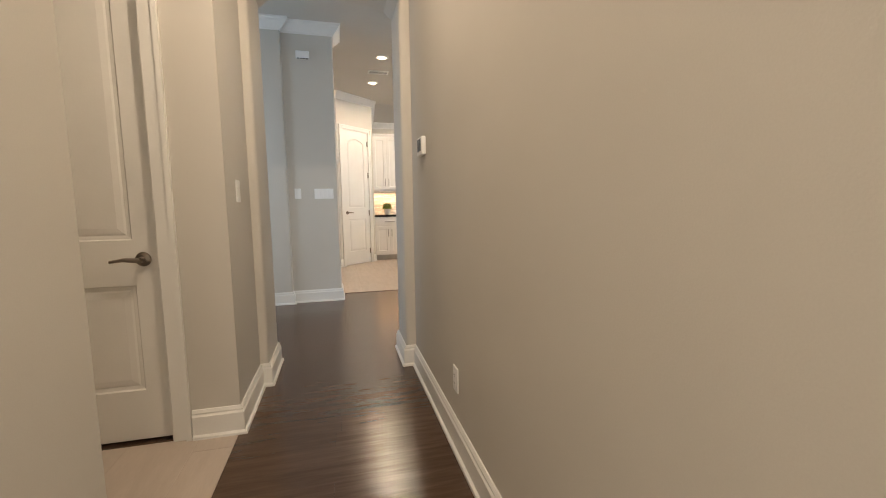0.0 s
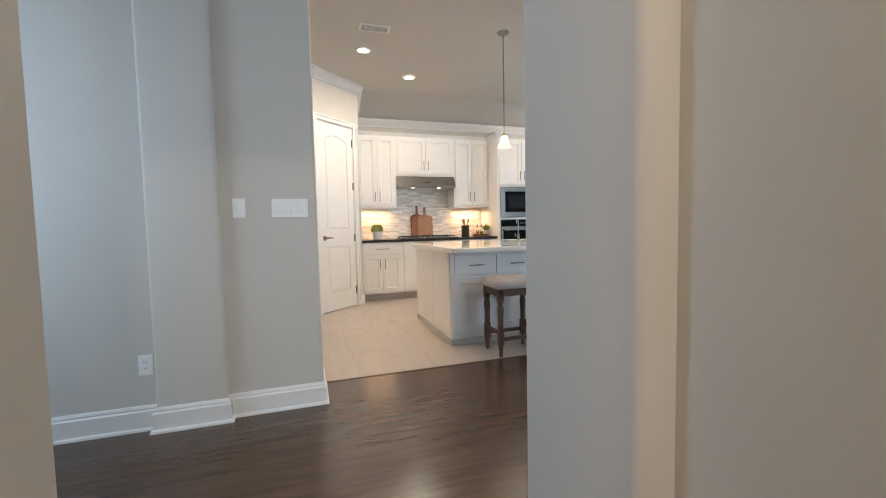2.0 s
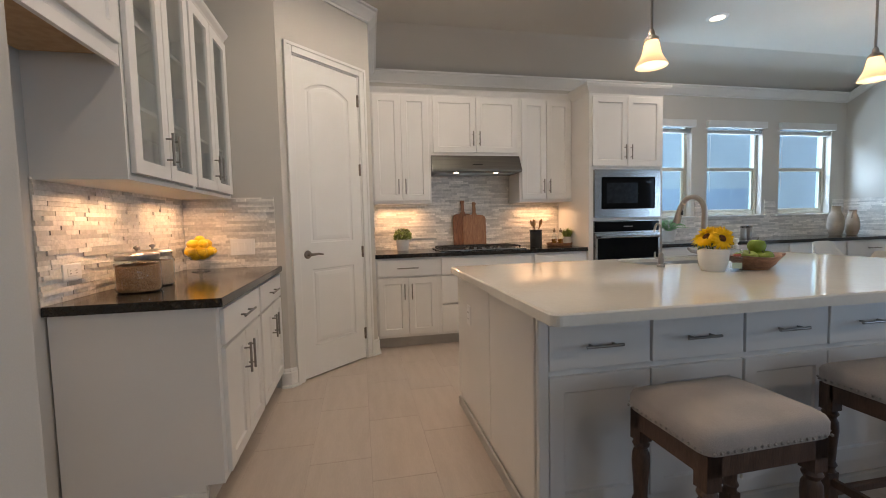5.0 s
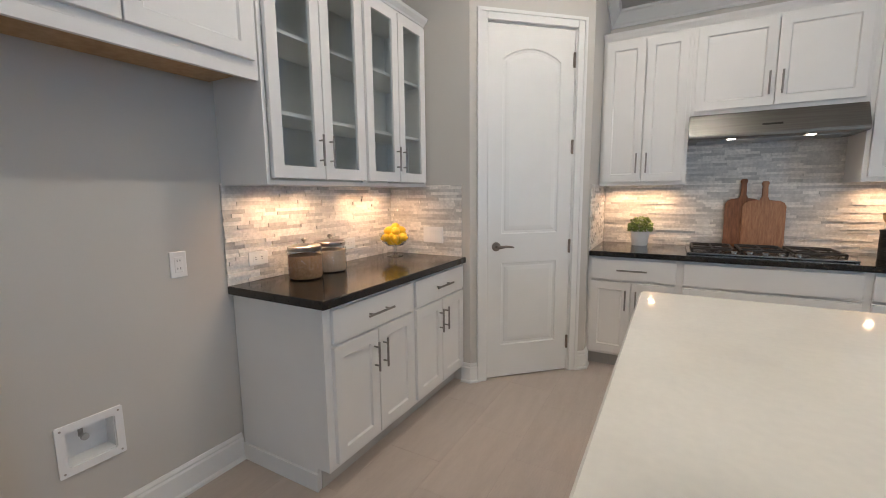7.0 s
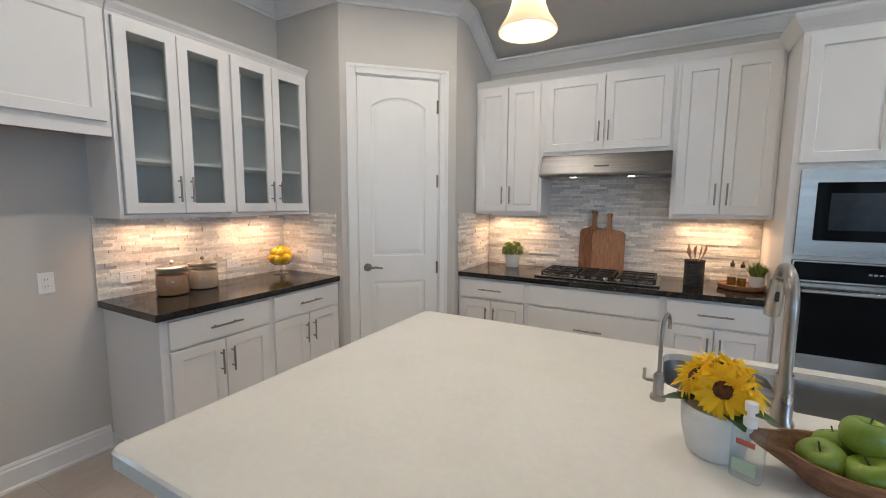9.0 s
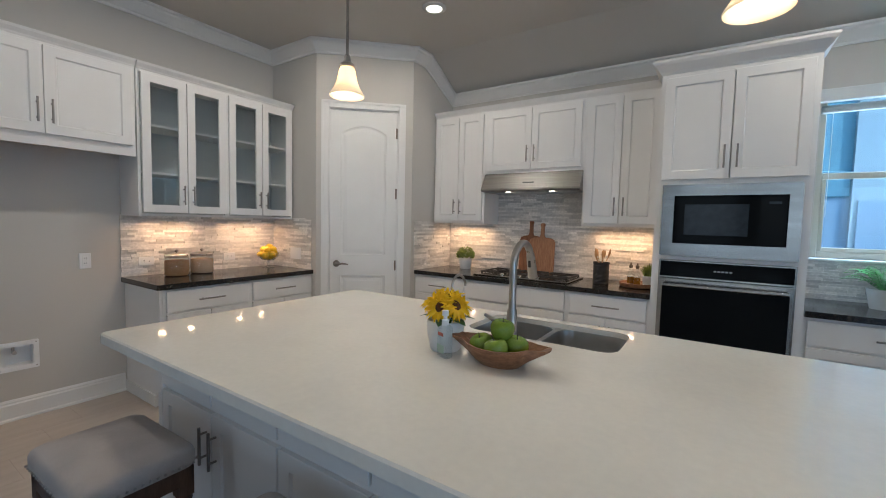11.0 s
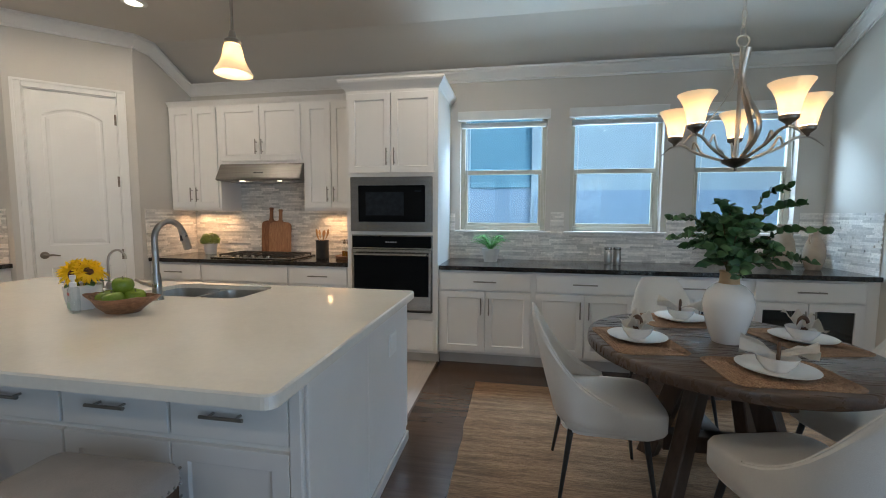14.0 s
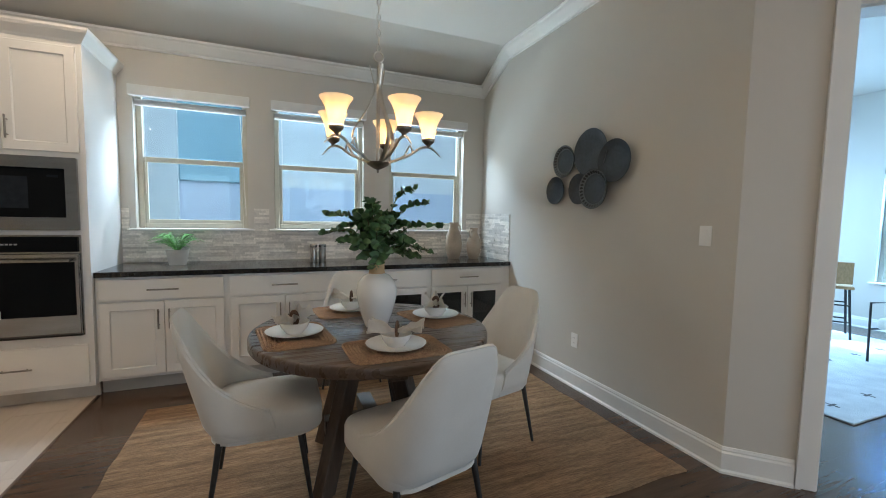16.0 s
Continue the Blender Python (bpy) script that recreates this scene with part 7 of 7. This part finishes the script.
for k in range(4):
    part("rod", tube([(0.20 + 0.28 * k, -0.16, 0.80), (0.20 + 0.28 * k, 0.80, 0.80)], 0.008, 8), STEEL, fo, "steel rod", True)

ac = thing("armchair", "wire-frame lounge chair with a pale seat cushion in the games room", "chair", pose(10.9, 5.15, 0, 0, 0, 75))
part("seat_cushion", cushion(-0.30, -0.28, 0.30, 0.28, 0.36, 0.46, 0.02, 0.06), CHAIR_FABRIC, ac, "pale seat cushion", True)
bm = cushion(-0.30, -0.28, 0.30, 0.20, 0, 0.10, 0.02, 0.06)
bmesh.ops.transform(bm, matrix=pose(0, -0.30, 0.62, 75), verts=list(bm.verts))
part("back_cushion", bm, CHAIR_FABRIC, ac, "pale back cushion", True)
for sx in (-1, 1):
    bm = tube([(sx * 0.33, 0.27, 0), (sx * 0.33, 0.29, 0.60), (sx * 0.33, -0.30, 0.60), (sx * 0.33, -0.32, 0)], 0.011, 8)
    tube([(sx * 0.33, 0.28, 0.34), (sx * 0.33, -0.31, 0.34)], 0.010, 8, bm)
    part("frame", bm, BLACK_METAL, ac, "black metal frame")
throw_pillow(pose(10.95, 5.15, 0.70, 0, 20, 80), "black and white patterned throw pillow on the lounge chair")
rg = thing("shag_rug", "pale rug with small black cross marks in the games room", "rug", pose(8.92, 4.88, 0.0005))
part("rug_body", rbox(0, 0, 0, 3.0, 2.3, 0.014, 0.005, 1), PALE_RUG, rg)
for i in range(6):
    for j in range(4):
        cx, cy = 0.22 + 0.5 * i + 0.25 * (j % 2), 0.22 + 0.6 * j
        if cx < 2.9:
            bm = boxes((cx - 0.045, cy - 0.008, 0.0142, cx + 0.045, cy + 0.008, 0.0156), (cx - 0.008, cy + 0.0081, 0.0142, cx + 0.008, cy + 0.045, 0.0156), (cx - 0.008, cy - 0.045, 0.0142, cx + 0.008, cy - 0.0081, 0.0156))
            part("cross_mark", bm, PLATE_MARK, rg, "black cross mark")
bs = thing("ladder_back_chair", "pale wooden chair with black rungs by the games room window", "chair", pose(11.6, 6.28, 0, 0, 0, 120))
part("backrest", rbox(-0.18, 0.15, 0.66, 0.18, 0.18, 0.92, 0.01), OAK, bs, "pale wooden back")
part("seat", rbox(-0.20, -0.18, 0.60, 0.20, 0.19, 0.635, 0.01), OAK, bs, "pale wooden seat")
for sx in (-1, 1):
    for sy in (-1, 1):
        part("leg", tube([(sx * 0.16, sy * 0.14, 0.60), (sx * 0.20, sy * 0.18, 0)], 0.013, 8), BLACK_METAL, bs, "black metal leg")
for z in (0.20, 0.40):
    part("rung", boxes((-0.18, -0.17, z, 0.18, -0.15, z + 0.015), (-0.18, 0.15, z, 0.18, 0.17, z + 0.015)), BLACK_METAL, bs, "black rung")


# ---- boards, tiles and mosaic strips ----
def slab_piece(w, d, h=0.012, r=0.0004):
    bm = bmesh.new()
    lo = [bm.verts.new(p) for p in ((0, 0, -h), (w, 0, -h), (w, d, -h), (0, d, -h))]
    mi = [bm.verts.new(p) for p in ((0, 0, -r), (w, 0, -r), (w, d, -r), (0, d, -r))]
    hi = [bm.verts.new(p) for p in ((r, r, 0), (w - r, r, 0), (w - r, d - r, 0), (r, d - r, 0))]
    for a, b in ((lo, mi), (mi, hi)):
        for i in range(4):
            j = (i + 1) % 4
            bm.faces.new((a[i], a[j], b[j], b[i]))
    bm.faces.new(hi)
    return bm


rng = random.Random(5)
BOARD = 0.127
boards = setting("floor_boards", boxes((0.3, -2.5, -0.0119, 0.5, -2.4, -0.0115)), FLOOR_BASE, "dark walnut wooden floorboards")
board_meshes = {}
rest = bmesh.new()
count = 0


def inside(x0, x1, y0, y1):
    """Clips a board to the rooms with a wooden floor; gives its stretches."""
    east = 12.55 if y0 > 3.40 else 8.92
    west = 4.115 if y0 >= 4.075 else (-0.11 if y1 <= 0.95 else -1.98)
    return [(max(x0, west), min(x1, east))]


y = -2.66
while y < 7.9:
    x = -2.0 - rng.random() * 1.2
    y1 = y + BOARD
    if y < 4.075 < y1:
        y1 = 4.075
    while x < 12.6:
        ln = rng.choice((0.9, 1.2, 1.5))
        for a, b in inside(x, x + ln, y, y1):
            if b - a > 0.02:
                near = y1 > -0.9 and y1 < 4.3 and a > -0.6 and a < 5.0 and count < 300
                dz = 0.0
                if near:
                    key = (round(b - a, 3), round(y1 - y, 3))
                    if key not in board_meshes:
                        board_meshes[key] = mesh_of("floorboard", slab_piece(b - a, y1 - y), FLOOR_WOOD)
                    o = new("floorboard", board_meshes[key])
                    o.parent = boards
                    o.location = (a, y, dz)
                    count += 1
                else:
                    w, d, r = b - a, y1 - y, 0.0004
                    vs = [rest.verts.new(p) for p in ((a, y, dz - r), (a + w, y, dz - r), (a + w, y + d, dz - r), (a, y + d, dz - r), (a + r, y + r, dz), (a + w - r, y + r, dz), (a + w - r, y + d - r, dz), (a + r, y + d - r, dz))]
                    for f in ((4, 5, 6, 7), (0, 1, 5, 4), (1, 2, 6, 5), (2, 3, 7, 6), (3, 0, 4, 7)):
                        rest.faces.new([vs[i] for i in f])
        x += ln
    y = y1
tagged(part("floorboards", rest, FLOOR_WOOD_REST, boards), kind="stuff")

tiles = setting("floor_tiles", boxes((-0.25, 4.08, -0.0119, 4.11, 7.75, -0.001), (-1.5, -0.245, -0.0119, -0.112, 0.9, -0.001)), GROUT, "beige porcelain floor tiles with grey grout")
tile_meshes = {}


def lay_tiles(x0, y0, x1, y1, tw, tl):
    i, xx = 0, x0
    while xx < x1 - 0.01:
        xb = min(xx + tw, x1)
        yy = y0 - (tl * (i % 3) / 3)
        while yy < y1:
            a, b = max(yy, y0), min(yy + tl, y1)
            if b - a > 0.02:
                key = (round(xb - xx, 3), round(b - a, 3))
                if key not in tile_meshes:
                    tile_meshes[key] = mesh_of("tile", slab_piece(key[0] - 0.0025, key[1] - 0.0025, 0.008, 0.0007), TILE)
                o = new("tile", tile_meshes[key])
                o.parent = tiles
                o.location = (xx, a, 0.0)
            yy += tl
        xx = xb
        i += 1


lay_tiles(-0.24, 4.08, 4.11, 7.70, 0.305, 0.61)
lay_tiles(-1.5, -0.245, -0.112, 0.9, 0.305, 0.61)
setting("trim_threshold", rbox(0.42, 4.066, -0.004, 4.118, 4.084, 0.004, 0.002, 1), STOOL_WOOD, "dark wooden edge strip between boards and tiles")
setting("trim_threshold", rbox(4.106, 4.084, -0.004, 4.120, 7.14, 0.004, 0.002, 1), STOOL_WOOD, "dark wooden edge strip between boards and tiles")

ROW = 0.0195
strip_mesh = mesh_of("strip", boxes((0, -1, 0, 1, 0, 1)), STRIP)


def mosaic(name, m, w, regions, label, singles=0):
    """Strips of stone on a wall; local x along it, -y into the room; regions are (x0, x1, z0, z1)."""
    bm = bmesh.new()
    for x0, x1, z0, z1 in regions:
        box(bm, x0, -0.004, z0, x1, 0.0, z1)
    root = setting(name, bm, MORTAR, label)
    root.matrix_basis = m
    joined = bmesh.new()
    made = 0
    for x0, x1, z0, z1 in regions:
        z = z0
        while z < z1 - 0.004:
            h = min(ROW - 0.0008, z1 - z)
            x = x0 - rng.random() * 0.1
            while x < x1:
                ln = rng.choice((0.06, 0.09, 0.12, 0.16, 0.22, 0.28))
                a, b = max(x, x0), min(x + ln - 0.0008, x1)
                d = rng.choice((0.006, 0.007, 0.008, 0.010, 0.012, 0.015))
                if b - a > 0.004:
                    if made < singles:
                        o = new("strip", strip_mesh)
                        o.parent = root
                        o.matrix_basis = Matrix.LocRotScale((a, -0.0005, z), None, (b - a, d, h))
                        made += 1
                    else:
                        vs = [joined.verts.new(p) for p in ((a, -d, z), (b, -d, z), (b, -d, z + h), (a, -d, z + h), (a, -0.003, z), (b, -0.003, z), (b, -0.003, z + h), (a, -0.003, z + h))]
                        for f in ((0, 1, 2, 3), (1, 0, 4, 5), (2, 1, 5, 6), (3, 2, 6, 7), (0, 3, 7, 4)):
                            joined.faces.new([vs[i] for i in f])
                x += ln
            z += ROW
    if joined.faces:
        tagged(part("strips", joined, STRIP_REST, root), kind="stuff")
    else:
        joined.free()


C0 = 0.9135
mosaic("trim_backsplash", pose(-0.25, 5.04, 0, 0, 0, 90), 1, [(0, 1.349, C0, 1.41)], "split-face stone strip backsplash with warm light on it", 300)
mosaic("trim_backsplash", pose(0, 6.39, 0), 1, [(-0.235, 0.36, C0, 1.41)], "stone strip backsplash beside the pantry")
mosaic("trim_backsplash", pose(1.09, 7.07, 0, 0, 0, 90), 1, [(0.0, 0.679, C0, 1.41)], "stone strip backsplash beside the pantry")
mosaic("trim_backsplash", pose(0, 7.75, 0), 1, [(1.105, 3.27, C0, 1.41), (1.70, 2.66, 1.4105, 1.885)], "stone strip backsplash behind the cooktop")
mosaic("trim_backsplash", pose(0, 7.75, 0), 1, [(4.127, 7.545, C0, 1.186), (4.127, 4.18, 1.187, 1.40), (5.15, 5.28, 1.187, 1.40), (6.23, 6.40, 1.187, 1.40), (7.36, 7.545, 1.187, 1.40)], "stone strip backsplash under the windows")
mosaic("trim_backsplash", pose(7.56, 7.75, 0, 0, 0, -90), 1, [(0.001, 0.63, C0, 1.40)], "stone strip backsplash return on the dining wall")
